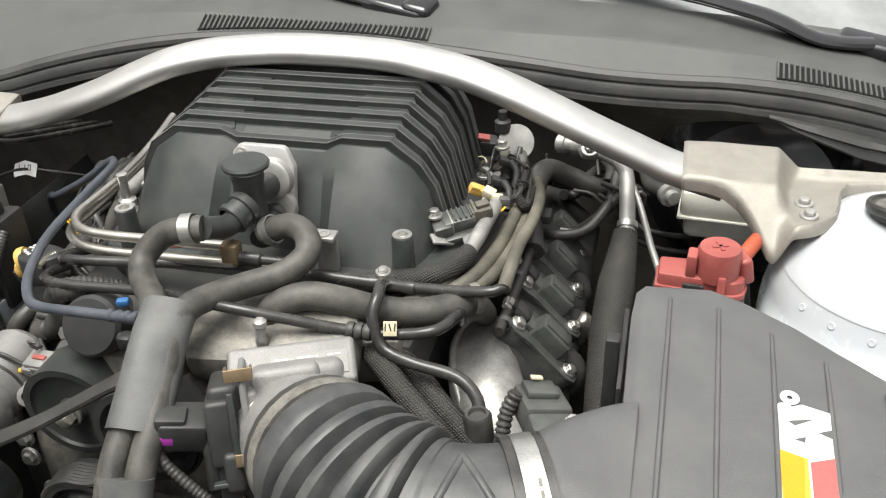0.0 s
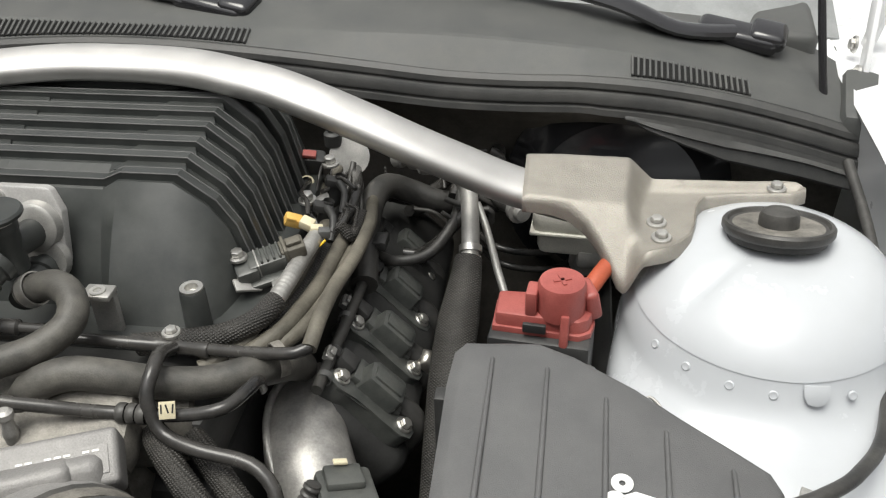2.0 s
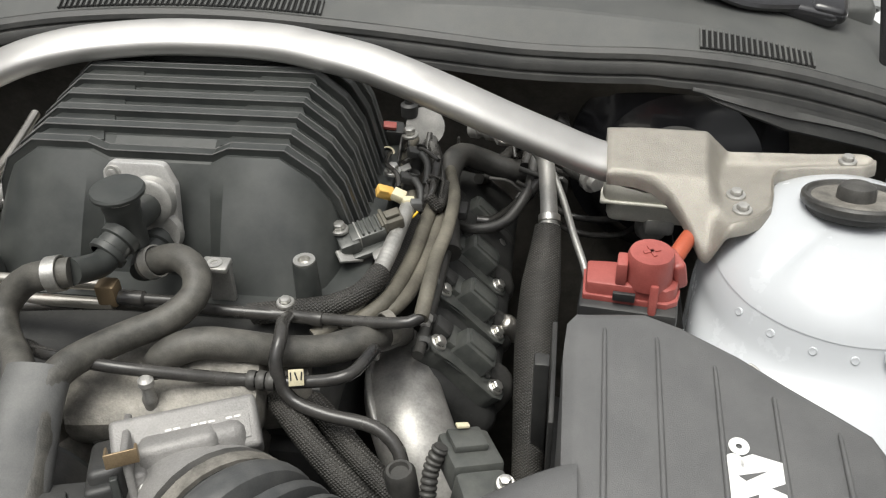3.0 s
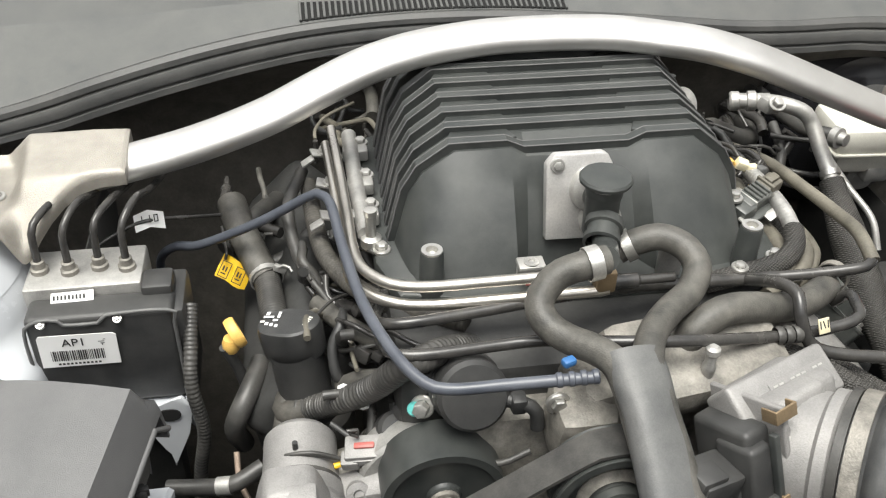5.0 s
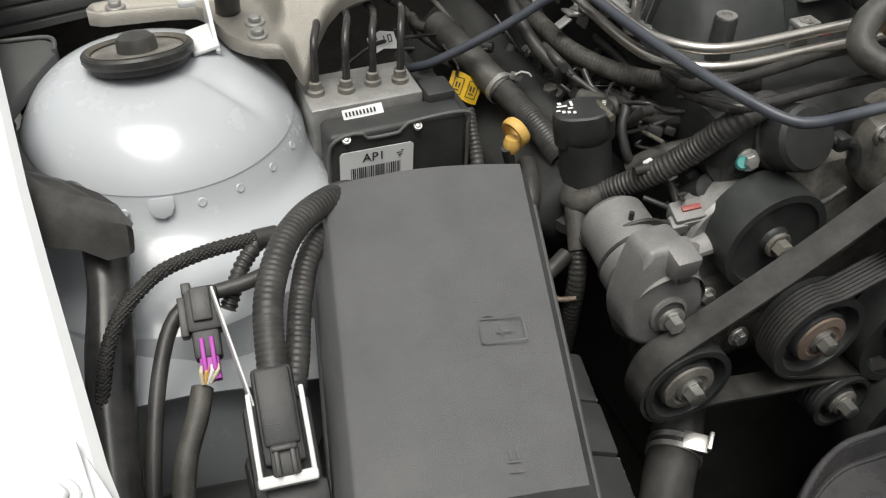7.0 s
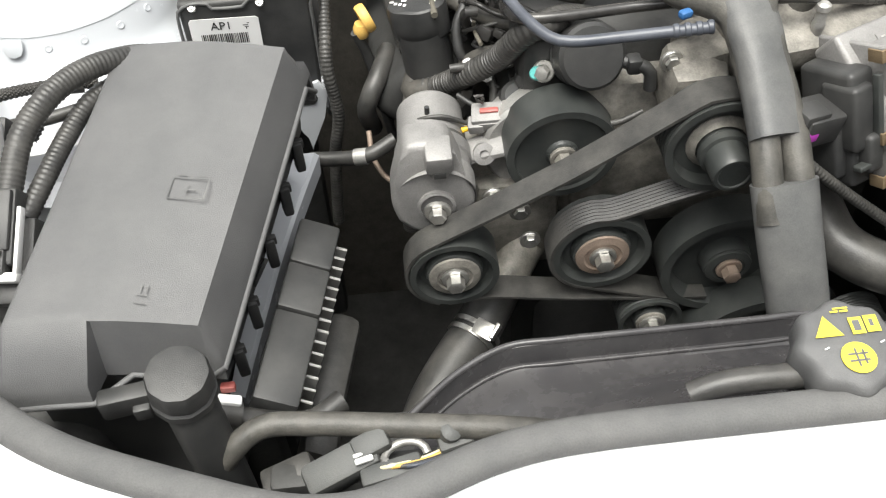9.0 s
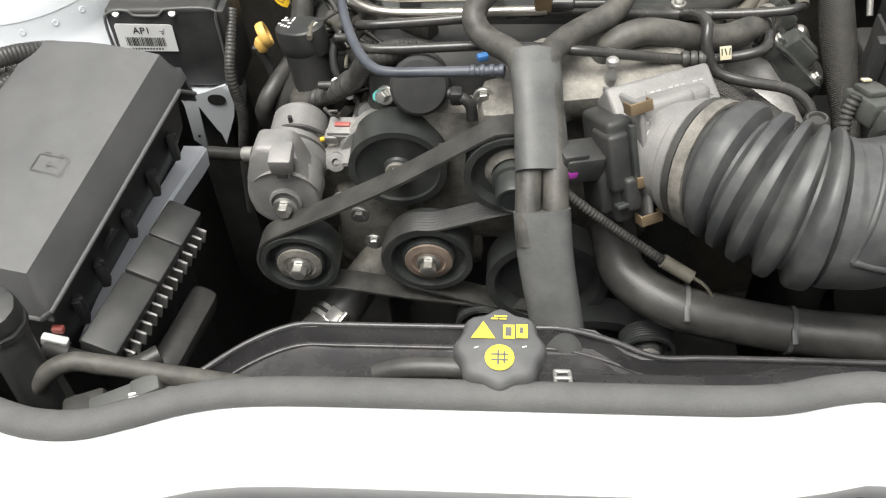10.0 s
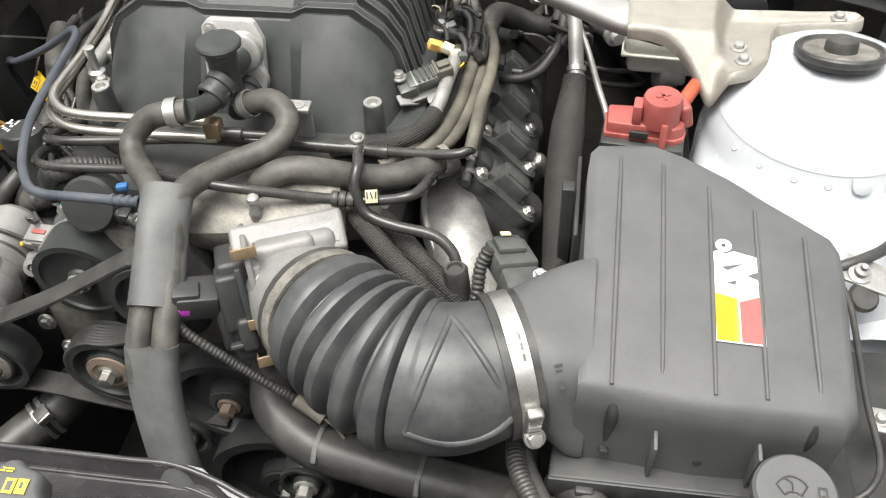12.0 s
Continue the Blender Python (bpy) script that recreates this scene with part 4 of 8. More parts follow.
part("lower_sleeve", sweep([(0.0, -0.362, 0.883), (0.004, -0.385, 0.85), (0.012, -0.405, 0.81), (0.02, -0.42, 0.77), (0.03, -0.43, 0.72)], 0.014, 32, flat=(1.62, 1.0), up=(0, 0.85, 0.5), radii=[1.02, 1.0, 0.98, 0.96], power=2.4), "sleeve", yh, "grey protective sleeve")
part("clamp", band((-0.0185, -0.1865, 0.9825), (-0.97, -0.12, -0.15), 0.0118, 0.010), "steel", yh, "bright hose clamp")
part("clamp", band((0.028, -0.1358, 0.957), (0.85, -0.08, 0.5), 0.0118, 0.008), "steel", yh, "bright hose clamp")

# ---- fuel rails ----
rails = thing("fuel_rail_pipes", (-0.1, -0.15, 0.93), "pair of bright stainless fuel pipes", "fuel pipes")
p1 = [(-0.19, 0.1, 0.945), (-0.186, 0.03, 0.936), (-0.184, -0.03, 0.934), (-0.183, -0.085, 0.936), (-0.177, -0.118, 0.94), (-0.158, -0.141, 0.942), (-0.13, -0.149, 0.943), (-0.08, -0.153, 0.946), (0.0, -0.16, 0.952)]
part("upper_pipe", sweep(p1, 0.0046, 12, 0.008), "pipe", rails)
part("lower_pipe", sweep([(x - 0.006 if i < 5 else x, y - 0.006, z - 0.013) for i, (x, y, z) in enumerate(p1)] + [(0.005, -0.166, 0.94)], 0.0046, 12, 0.008), "pipe", rails)
part("connector", box((0.002, -0.163, 0.948), (0.016, 0.014, 0.02), 0.003), "brass", rails, "dull brass connector block")
part("end_tube", lathe([(0.006, 0), (0.006, 0.02), (0.004, 0.022), (0.004, 0.05)], (0.008, -0.163, 0.944), (1, 0, 0), 14), "lacquer", rails)
part("marker", sweep([(-0.058, -0.1545, 0.9465), (-0.05, -0.155, 0.947)], 0.0049, 12, 0.003), "red", rails, "red paint mark")
part("injector_rail", sweep([(-0.172, 0.12, 0.925), (-0.172, 0.03, 0.925), (-0.17, -0.05, 0.925)], 0.0075, 12, 0.02), "casting", rails)
for y in (0.09, 0.03, -0.02):
    part("rail_bracket", join(box((-0.168, y, 0.922), (0.024, 0.014, 0.012), 0.002), bolt((-0.162, y + 0.012, 0.926), s=0.005)), "casting", rails)
part("pressure_port", join(lathe([(0.009, 0), (0.009, 0.008), (0.0045, 0.01), (0.0045, 0.03), (0.0055, 0.031), (0.0055, 0.036), (0, 0.037)], (-0.166, -0.052, 0.915), seg=14)), "steel", rails)

# ---- front cross pipe and vapour lines ----
cross = thing("vacuum_pipe", (0.1, -0.15, 0.92), "black lacquered metal vacuum pipe across the engine", "pipe")
part("pipe", sweep([(-0.16, -0.1, 0.9), (-0.172, -0.15, 0.917), (-0.155, -0.17, 0.927), (-0.1, -0.166, 0.928), (0.0, -0.156, 0.93), (0.127, -0.143, 0.919), (0.18, -0.149, 0.923), (0.222, -0.156, 0.931), (0.234, -0.15, 0.933)], 0.0047, 14), "lacquer", cross)
part("riser", sweep([(0.234, -0.152, 0.933), (0.236, -0.12, 0.94), (0.236, -0.08, 0.935), (0.238, -0.03, 0.925), (0.236, 0.04, 0.912), (0.222, 0.12, 0.89)], 0.0058, 14), "tape", cross, "dusty wrapped riser")
part("tee_bolt", bolt((0.127, -0.137, 0.926), s=0.0046, h=0.005), "steel", cross)
part("tee", join(lathe([(0.0047, -0.031), (0.0062, -0.03), (0.0062, -0.022), (0.0056, -0.02), (0.0056, 0.02), (0.0062, 0.022), (0.0062, 0.03), (0.0047, 0.031)], (0.127, -0.143, 0.919), (1, -0.06, 0), 14), box((0.127, -0.138, 0.918), (0.02, 0.014, 0.012), 0.004)), "lacquer", cross)
part("drop", sweep([(0.131, -0.146, 0.92), (0.137, -0.175, 0.94), (0.142, -0.197, 0.946), (0.141, -0.212, 0.934), (0.151, -0.222, 0.914), (0.177, -0.23, 0.909), (0.211, -0.233, 0.904), (0.228, -0.241, 0.896), (0.234, -0.25, 0.886), (0.236, -0.256, 0.875)], 0.005, 14), "lacquer", cross)
low = thing("vapour_pipe", (0.1, -0.2, 0.9), "thin black vapour pipe with a cream tag", "pipe")
part("pipe", sweep([(-0.165, -0.13, 0.9), (-0.17, -0.18, 0.918), (-0.15, -0.2, 0.922), (-0.06, -0.2, 0.925), (-0.02, -0.225, 0.942), (0.032, -0.236, 0.946), (0.08, -0.228, 0.935), (0.121, -0.217, 0.923), (0.16, -0.214, 0.922), (0.19, -0.21, 0.927), (0.2, -0.19, 0.925), (0.203, -0.176, 0.922), (0.2, -0.165, 0.905)], 0.0046, 14), "lacquer", low)
part("joint", join(*[lathe([(0.0065, 0), (0.0072, 0.002), (0.0072, 0.004), (0.0065, 0.006)], (0.121 + 0.007 * k, -0.2165, 0.923), (1, 0, 0), 12) for k in range(3)]), "rubber", low)
part("tag", box((0.157, -0.2185, 0.9305), (0.0105, 0.0115, 0.0012), 0.0003, (58, 4, 16)), "cream", low, "cream paper tag")
part("print", join(*[box((0.1535 + 0.0035 * k, -0.2195 + 0.001 * k, 0.932 - 0.0003 * k), (0.001, 0.006, 0.0006), 0, (58, 4, 16 + a)) for k, a in enumerate((0, 30, -12))]), "ink", low)
blue = thing("fuel_vapour_line", (-0.14, -0.24, 0.93), "blue-grey nylon vapour line", "pipe")
part("line", sweep([(-0.372, 0.1, 0.77), (-0.366, 0.08, 0.82), (-0.346, 0.058, 0.85), (-0.318, 0.036, 0.866), (-0.262, 0.016, 0.9), (-0.214, 0.001, 0.9345), (-0.203, -0.008, 0.939), (-0.197, -0.026, 0.94), (-0.191, -0.09, 0.94), (-0.181, -0.16, 0.94), (-0.165, -0.21, 0.937), (-0.148, -0.238, 0.933), (-0.13, -0.248, 0.933), (-0.09, -0.253, 0.937), (-0.035, -0.261, 0.944)], 0.0044, 14), "nylon", blue)
part("ferrule", join(*[lathe([(0.0045, 0), (0.0054, 0.001), (0.0054, 0.004), (0.0045, 0.005)], (-0.06 + 0.008 * k, -0.2572 - 0.001 * k, 0.941 + 0.001 * k), (0.98, -0.13, 0.12), 12) for k in range(4)]), "nylon", blue)
part("clip", box((-0.05, -0.25, 0.95), (0.01, 0.007, 0.006), 0.002, (0, 0, 20)), "bluep", blue, "blue plastic clip")
bypass = thing("bypass_hose", (0.12, -0.2, 0.9), "fat dusty black bypass hose", "hose")
part("clamp", band((0.052, -0.2125, 0.915), (0.25, 0.1, 1), 0.012, 0.008), "steel", bypass)
part("lower_clamp", band((0.208, -0.144, 0.9145), (0.7, 0.6, -0.05), 0.012, 0.007), "dirtycast", bypass)
part("hose", sweep([(0.05, -0.2, 0.87), (0.05, -0.213, 0.905), (0.058, -0.211, 0.931), (0.083, -0.203, 0.941), (0.11, -0.197, 0.936), (0.135, -0.188, 0.925), (0.165, -0.176, 0.917), (0.191, -0.159, 0.914), (0.202, -0.145, 0.906), (0.206, -0.118, 0.886), (0.205, -0.09, 0.86)], 0.0118, 18), "hose", bypass)
vert = thing("vapour_port", (0.058, -0.243, 0.88), "pale barrel-shaped hose port", "fitting")
part("port", lathe([(0.0045, 0), (0.0045, 0.035), (0.0052, 0.037), (0.0052, 0.04), (0.0042, 0.043), (0.0042, 0.05), (0.0056, 0.052), (0.0054, 0.056), (0.003, 0.058), (0, 0.058)], (0.058, -0.243, 0.884), (0.02, 0.05, 1), 16), "casting", vert)

# wiring along the right bank
loom = thing("engine_wiring_loom", (0.2, -0.04, 0.9), "dusty taped engine wiring loom with grey tubes", "wiring loom")
for k, (dx, dz, r, mt) in enumerate(((0.0, 0.0, 0.0068, "tape"), (0.011, -0.002, 0.0062, "braid"), (0.021, 0.001, 0.0068, "tape"), (0.031, -0.004, 0.006, "tape"))):
    part("loom_branch", sweep([(0.196 + dx, 0.06 - 0.01 * k, 0.905 + dz), (0.193 + dx, 0.0, 0.905 + dz), (0.19 + dx, -0.04, 0.905 + dz), (0.185 + dx, -0.09, 0.912 + dz), (0.178 + dx * 0.9, -0.125 + 0.003 * k, 0.913 + dz), (0.15 + dx, -0.15 + 0.004 * k, 0.905 + dz)], r, 10), mt, loom)
part("metal_conduit", sweep([(0.2, 0.008, 0.924), (0.1985, -0.035, 0.929), (0.1965, -0.07, 0.9305), (0.1925, -0.098, 0.929)], 0.0072, 14, ridge=0.0003, pitch=0.004), "casting", loom, "pale metal conduit")
part("braided_branch", sweep([(0.1935, -0.095, 0.9285), (0.184, -0.117, 0.926), (0.163, -0.132, 0.923), (0.13, -0.136, 0.918), (0.1, -0.136, 0.912)], 0.0088, 14), "braid", loom)
part("yellow_clip", join(box((0.178, 0.012, 0.932), (0.016, 0.011, 0.009), 0.002, (12, 25, 20)), box((0.1785, 0.006, 0.937), (0.009, 0.003, 0.003), 0.0008, (12, 25, 20))), "amber", loom, "amber connector clip")
part("white_plug", join(box((0.191, 0.008, 0.932), (0.012, 0.01, 0.009), 0.0015, (10, 20, -10)), box((0.2, 0.003, 0.93), (0.011, 0.008, 0.007), 0.0012, (0, 10, 20))), "cream", loom, "cream plug")
part("grey_plug", box((0.207, 0.0, 0.929), (0.01, 0.009, 0.008), 0.0015, (0, 10, 20)), "sleeve", loom, "grey plug")
part("yellow_wire", sweep([(0.198, 0.004, 0.928), (0.2, -0.008, 0.92), (0.206, -0.012, 0.924), (0.21, -0.008, 0.927)], 0.001, 6, 0.004), "yellow", loom)
sens = thing("map_sensor", (0.175, -0.058, 0.92), "grey-black pressure sensor on the intake flange", "sensor")
SR = (10, -8, 28)
sx0 = pose(0.174, -0.052, 0.934, *SR)
part("body", join(box(sx0 @ Vector((0, 0, 0)), (0.03, 0.02, 0.014), 0.002, SR), box(sx0 @ Vector((-0.017, -0.001, -0.002)), (0.018, 0.024, 0.016), 0.003, SR), box(sx0 @ Vector((-0.002, -0.012, -0.008)), (0.034, 0.012, 0.006), 0.002, SR)), "coilblack", sens)
part("plug", join(box(sx0 @ Vector((0.022, 0.001, 0.003)), (0.02, 0.016, 0.012), 0.002, SR), box(sx0 @ Vector((0.024, 0.001, 0.0105)), (0.012, 0.008, 0.004), 0.001, SR), box(sx0 @ Vector((0.016, 0.001, 0.004)), (0.003, 0.019, 0.015), 0.001, SR)), "tape", sens, "dusty brown-grey plug")
for k in range(4):
    part("fin", box(sx0 @ Vector((-0.004 + 0.005 * k, 0.0, 0.008)), (0.002, 0.017, 0.003), 0.0005, SR, 1), "coilblack", sens)
part("bolt", bolt((0.153, -0.058, 0.94), s=0.005, h=0.007), "steel", sens)
part("tab", join(box((0.163, -0.072, 0.924), (0.022, 0.012, 0.003), 0.001, (20, 20, 40)), box((0.19, -0.066, 0.926), (0.018, 0.01, 0.003), 0.001, (10, -20, 20))), "casting", sens)
part("seal_band", box(sx0 @ Vector((-0.0075, 0, 0)), (0.0014, 0.0205, 0.0148), 0.0005, SR), "casting", sens)
cs = thing("cam_sensor", (0.165, 0.13, 0.93), "black sensor plugs with a dull red lock and bolts", "sensor")
part("body", join(box((0.165, 0.13, 0.922), (0.02, 0.018, 0.022), 0.003, (12, 10, 10)), lathe([(0.009, 0), (0.009, 0.012), (0.005, 0.014), (0.005, 0.024), (0, 0.024)], (0.176, 0.165, 0.925), seg=16)), "plastic", cs)
part("lock", box((0.163, 0.124, 0.935), (0.013, 0.009, 0.004), 0.001, (12, 10, 10)), "red", cs, "red lock tab")
part("round_plate", lathe([(0.02, -0.002), (0.02, 0.002), (0, 0.002)], (0.192, 0.16, 0.915), (0.3, -0.8, 0.5), 24), "casting", cs, "bare round plate")
part("bolt", bolt((0.182, 0.125, 0.925), s=0.0055, h=0.008), "steel", cs)
part("bolt", bolt((0.176, 0.062, 0.922), s=0.0055, h=0.008), "steel", cs)
part("cable", sweep([(0.165, 0.12, 0.91), (0.166, 0.09, 0.92), (0.172, 0.06, 0.93), (0.186, 0.03, 0.94), (0.19, 0.015, 0.936)], 0.0022, 6), "lacquer", cs)
part("ring", lathe([(0.006, -0.003), (0.0078, -0.002), (0.0078, 0.002), (0.006, 0.003)], (0.162, 0.108, 0.912), (0, -0.6, 0.8), 14), "cream", cs, "cream ring")
for y in (0.1, 0.055):
    part("injector", join(lathe([(0.007, 0), (0.007, 0.018), (0.005, 0.02), (0.005, 0.028)], (0.19, y, 0.9), (0.3, 0, 1), 14), box((0.193, y - 0.004, 0.922), (0.018, 0.012, 0.008), 0.002, (0, 20, 15)), sweep([(0.198, y - 0.008, 0.924), (0.206, y - 0.02, 0.92), (0.207, y - 0.04, 0.91)], 0.0035, 8)), "plastic", cs)
    part("bracket", box((0.178, y - 0.014, 0.908), (0.022, 0.01, 0.0025), 0.0008, (0, -15, 25)), "casting", cs)
part("hose_run", sweep([(0.2, 0.15, 0.905), (0.212, 0.1, 0.91), (0.21, 0.05, 0.908), (0.205, 0.02, 0.912)], 0.006, 10), "lacquer", cs)

# ---- ignition coils on the right bank ----


def coil(y, tint="coilblack"):
    t = thing("ignition_coil", (0.26, y, 0.83), "black ignition coil bolted to the valve cover", "ignition coil", "ignition coils")
    m = frame_of((0.26, y, 0.833), (0.048, -0.002, -0.046), (0, 1, 0))
    plate = [(-0.045, 0.0), (-0.042, -0.0085), (-0.033, -0.0115), (-0.024, -0.0105), (-0.015, -0.0085), (0.0, -0.0095), (0.015, -0.011), (0.024, -0.0112), (0.033, -0.0115), (0.042, -0.0075), (0.044, 0.001), (0.04, 0.008), (0.03, 0.014), (0.022, 0.024), (-0.022, 0.024), (-0.03, 0.01), (-0.04, 0.007)]
    part("foot", prism(plate, 0.019, 0.0022, m @ Matrix.Translation((0, 0, -0.019))), tint, t)
    part("body", join(prism([(-0.018, 0.001), (0.018, -0.001), (0.02, 0.003), (0.02, 0.021), (0.016, 0.027), (-0.015, 0.027), (-0.02, 0.022)], 0.019, 0.0018, m @ Matrix.Translation((0, 0, -0.001)), top_scale=0.9), prism([(-0.025, 0.006), (0.025, 0.004), (0.026, 0.028), (-0.024, 0.03)], 0.007, 0.0014, m @ Matrix.Translation((0, 0, -0.001)))), tint, t)
    part("rim", prism([(x, y) for x, y in plate[:12]], 0.0022, 0.0006, m @ Matrix.Translation((0, -0.0004, 0.0))), tint, t)
    part("lid_step", prism([(-0.013, 0.006), (0.014, 0.005), (0.015, 0.018), (-0.014, 0.019)], 0.0022, 0.0006, m @ Matrix.Translation((0, 0, 0.018))), tint, t)
    part("terminal", join(box(m @ Vector((-0.05, 0.013, 0.002)), (0.008, 0.014, 0.007), 0.0012, (0, 45, 0), 1), box(m @ Vector((-0.0495, 0.013, 0.007)), (0.005, 0.008, 0.003), 0.0008, (0, 45, 0), 1)), "casting", t, "grey plug lock")
    part("socket", join(prism([(-0.042, 0.012), (-0.026, 0.01), (-0.024, 0.026), (-0.042, 0.026)], 0.012, 0.002, m @ Matrix.Translation((0, 0, -0.004))), prism([(-0.05, 0.014), (-0.042, 0.0135), (-0.042, 0.0245), (-0.05, 0.024)], 0.009, 0.0015, m @ Matrix.Translation((0, 0, -0.003)))), "plastic", t, "black coil plug")
    part("plug_boot", sweep([m @ Vector((0.022, 0.018, 0.002)), m @ Vector((0.036, 0.018, 0.0)), m @ Vector((0.048, 0.015, -0.008)), m @ Vector((0.054, 0.012, -0.03))], 0.0105, 14, radii=[0.7, 1.1, 1.05, 0.9]), "rubber", t)
    n = m.to_3x3() @ Vector((0, 0, 1))
    for x in (-0.033, 0.033):
        part("bolt", bolt(m @ Vector((x, 0, 0.002)), n, 0.0052, 0.006, 1.5), "steel", t)
    return t


first = coil(-0.097)
for k in (1, 2, 3):
    copy_thing(first, Matrix.Translation((0.26 - 0.0045 * k, -0.097 + 0.075 * k, 0.83 - 0.0055 * k)))
rail = thing("coil_wiring_duct", (0.22, 0.0, 0.86), "black coil wiring duct with clips", "wiring duct")
part("duct", sweep([(0.224, -0.12, 0.864), (0.228, -0.05, 0.864), (0.23, 0.04, 0.862), (0.226, 0.13, 0.86)], 0.005, 10), "rubber", rail)
for y in (-0.105, -0.03, 0.045):
    part("clip", band((0.2265, y, 0.8635), (0, 1, 0), 0.0052, 0.006, 0.001), "sleeve", rail)
plugs = thing("spark_plug_boot", (0.3, -0.02, 0.77), "silver heat-shielded spark plug boot", "plug boot")
part("shield", lathe([(0.009, 0), (0.01, 0.004), (0.01, 0.02), (0.008, 0.024), (0.006, 0.0255), (0, 0.026)], (0.297, -0.004, 0.788), (-0.4, -0.2, 0.8), 14), "pipe", plugs)


# ---- right rear: brakes, refrigerant line, battery terminal ----
brk = thing("brake_fluid_reservoir", (0.44, 0.16, 0.8), "milky brake fluid reservoir under the brace", "reservoir")
part("tank", join(box((0.432, 0.165, 0.868), (0.11, 0.075, 0.034), 0.008, (0, 0, -4)), box((0.432, 0.165, 0.842), (0.1, 0.068, 0.03), 0.008, (0, 0, -4))), "milky", brk)
part("seam", box((0.432, 0.165, 0.854), (0.114, 0.079, 0.004), 0.0015, (0, 0, -4)), "milky", brk)
part("cap", lathe([(0.03, 0), (0.03, 0.014), (0.027, 0.018), (0, 0.018)], (0.45, 0.18, 0.884), seg=26), "plastic", brk, "black screw cap")
part("master_cylinder", join(lathe([(0.017, 0), (0.017, 0.11), (0.012, 0.116), (0, 0.116)], (0.44, 0.26, 0.81), (-0.1, -1, 0), 20), box((0.435, 0.16, 0.825), (0.03, 0.06, 0.02), 0.004)), "casting", brk, "cast master cylinder")
boost = thing("brake_booster", (0.45, 0.27, 0.7), "black brake booster drum on the bulkhead", "brake booster")
part("drum", lathe([(0, -0.06), (0.1, -0.06), (0.115, -0.045), (0.115, 0.0), (0.122, 0.003), (0.122, 0.01), (0.11, 0.014), (0.09, 0.04), (0.05, 0.05), (0, 0.05)], (0.46, 0.27, 0.83), (0, -1, 0.08), 40), "gloss", boost)
for k, (x, z) in enumerate(((0.37, 0.82), (0.375, 0.8))):
    part("brake_pipe", sweep([(0.425, 0.18, z), (x + 0.02, 0.15, z), (x - 0.03, 0.14, z + 0.01), (x - 0.06, 0.2, z), (x - 0.06, 0.3, z - 0.03)], 0.0035, 8), "lacquer", boost)

ac = thing("refrigerant_line", (0.32, 0.0, 0.85), "aluminium refrigerant line in a woven black sleeve", "pipe")
part("pipe", sweep([(0.27, 0.14, 0.926), (0.285, 0.122, 0.931), (0.306, 0.112, 0.926), (0.316, 0.105, 0.915), (0.32, 0.085, 0.897), (0.323, 0.058, 0.878), (0.322, 0.04, 0.868)], 0.0082, 14), "casting", ac)
sleeve_bm = sweep([(0.322, 0.052, 0.875), (0.321, 0.03, 0.862), (0.318, -0.02, 0.838), (0.317, -0.07, 0.812), (0.317, -0.13, 0.785), (0.317, -0.19, 0.74)], 0.0165, 28, radii=[0.75, 1.1, 1.12, 0.95, 0.78, 0.7])
part("woven_sleeve", sleeve_bm, "braid", ac, "woven black protective sleeve")
part("crimp", join(band((0.323, 0.06, 0.8795), (0.05, -0.8, -0.6), 0.0085, 0.006, 0.002), band((0.3225, 0.052, 0.8745), (0.05, -0.8, -0.6), 0.0085, 0.004, 0.0025)), "steel", ac)
part("block", join(box((0.276, 0.128, 0.927), (0.022, 0.02, 0.016), 0.005, (0, 10, 20)), lathe([(0.0085, -0.03), (0.0105, -0.028), (0.0105, -0.02), (0.0085, -0.019), (0.0085, -0.012), (0.011, -0.011), (0.011, -0.003), (0.0085, -0.001), (0.0085, 0.012)], (0.268, 0.14, 0.926), (0.95, -0.3, 0.1), 18), bolt((0.277, 0.116, 0.934), (0, -0.5, 0.85), 0.006, 0.007)), "casting", ac, "cast pipe union")
part("thin_pipe", sweep([(0.324, 0.11, 0.898), (0.335, 0.09, 0.882), (0.348, 0.055, 0.862), (0.36, 0.022, 0.845), (0.362, 0.0, 0.82)], 0.0036, 10), "casting", ac, "thin bare pipe")
hh = thing("heater_hose", (0.26, 0.2, 0.82), "black heater hose looping to the bulkhead", "hose")
part("hose", sweep([(0.232, 0.02, 0.862), (0.224, 0.07, 0.872), (0.22, 0.12, 0.884), (0.228, 0.155, 0.886), (0.25, 0.17, 0.872), (0.28, 0.175, 0.858), (0.3, 0.2, 0.85), (0.31, 0.27, 0.85)], 0.0125, 14), "rubber", hh)
part("small_hose", sweep([(0.232, 0.09, 0.845), (0.25, 0.08, 0.848), (0.28, 0.09, 0.852), (0.3, 0.12, 0.87), (0.305, 0.16, 0.885)], 0.0055, 10), "rubber", hh)
part("stub", sweep([(0.36, 0.125, 0.885), (0.34, 0.16, 0.88), (0.33, 0.27, 0.87)], 0.0085, 12), "rubber", hh)
part("stub_end", lathe([(0.0, -0.004), (0.012, -0.004), (0.012, 0.004), (0.008, 0.005), (0.007, 0.012), (0, 0.013)], (0.362, 0.122, 0.885), (0.4, -0.8, 0.1), 14), "casting", hh, "dull metal end fitting")
part("clip", box((0.238, 0.07, 0.876), (0.014, 0.02, 0.01), 0.002), "plastic", hh)

red = thing("battery_terminal_cover", (0.385, -0.03, 0.86), "faded red plastic jump terminal cover", "terminal cover")
rm = pose(0.392, -0.053, 0.89, 0, 0, -2)
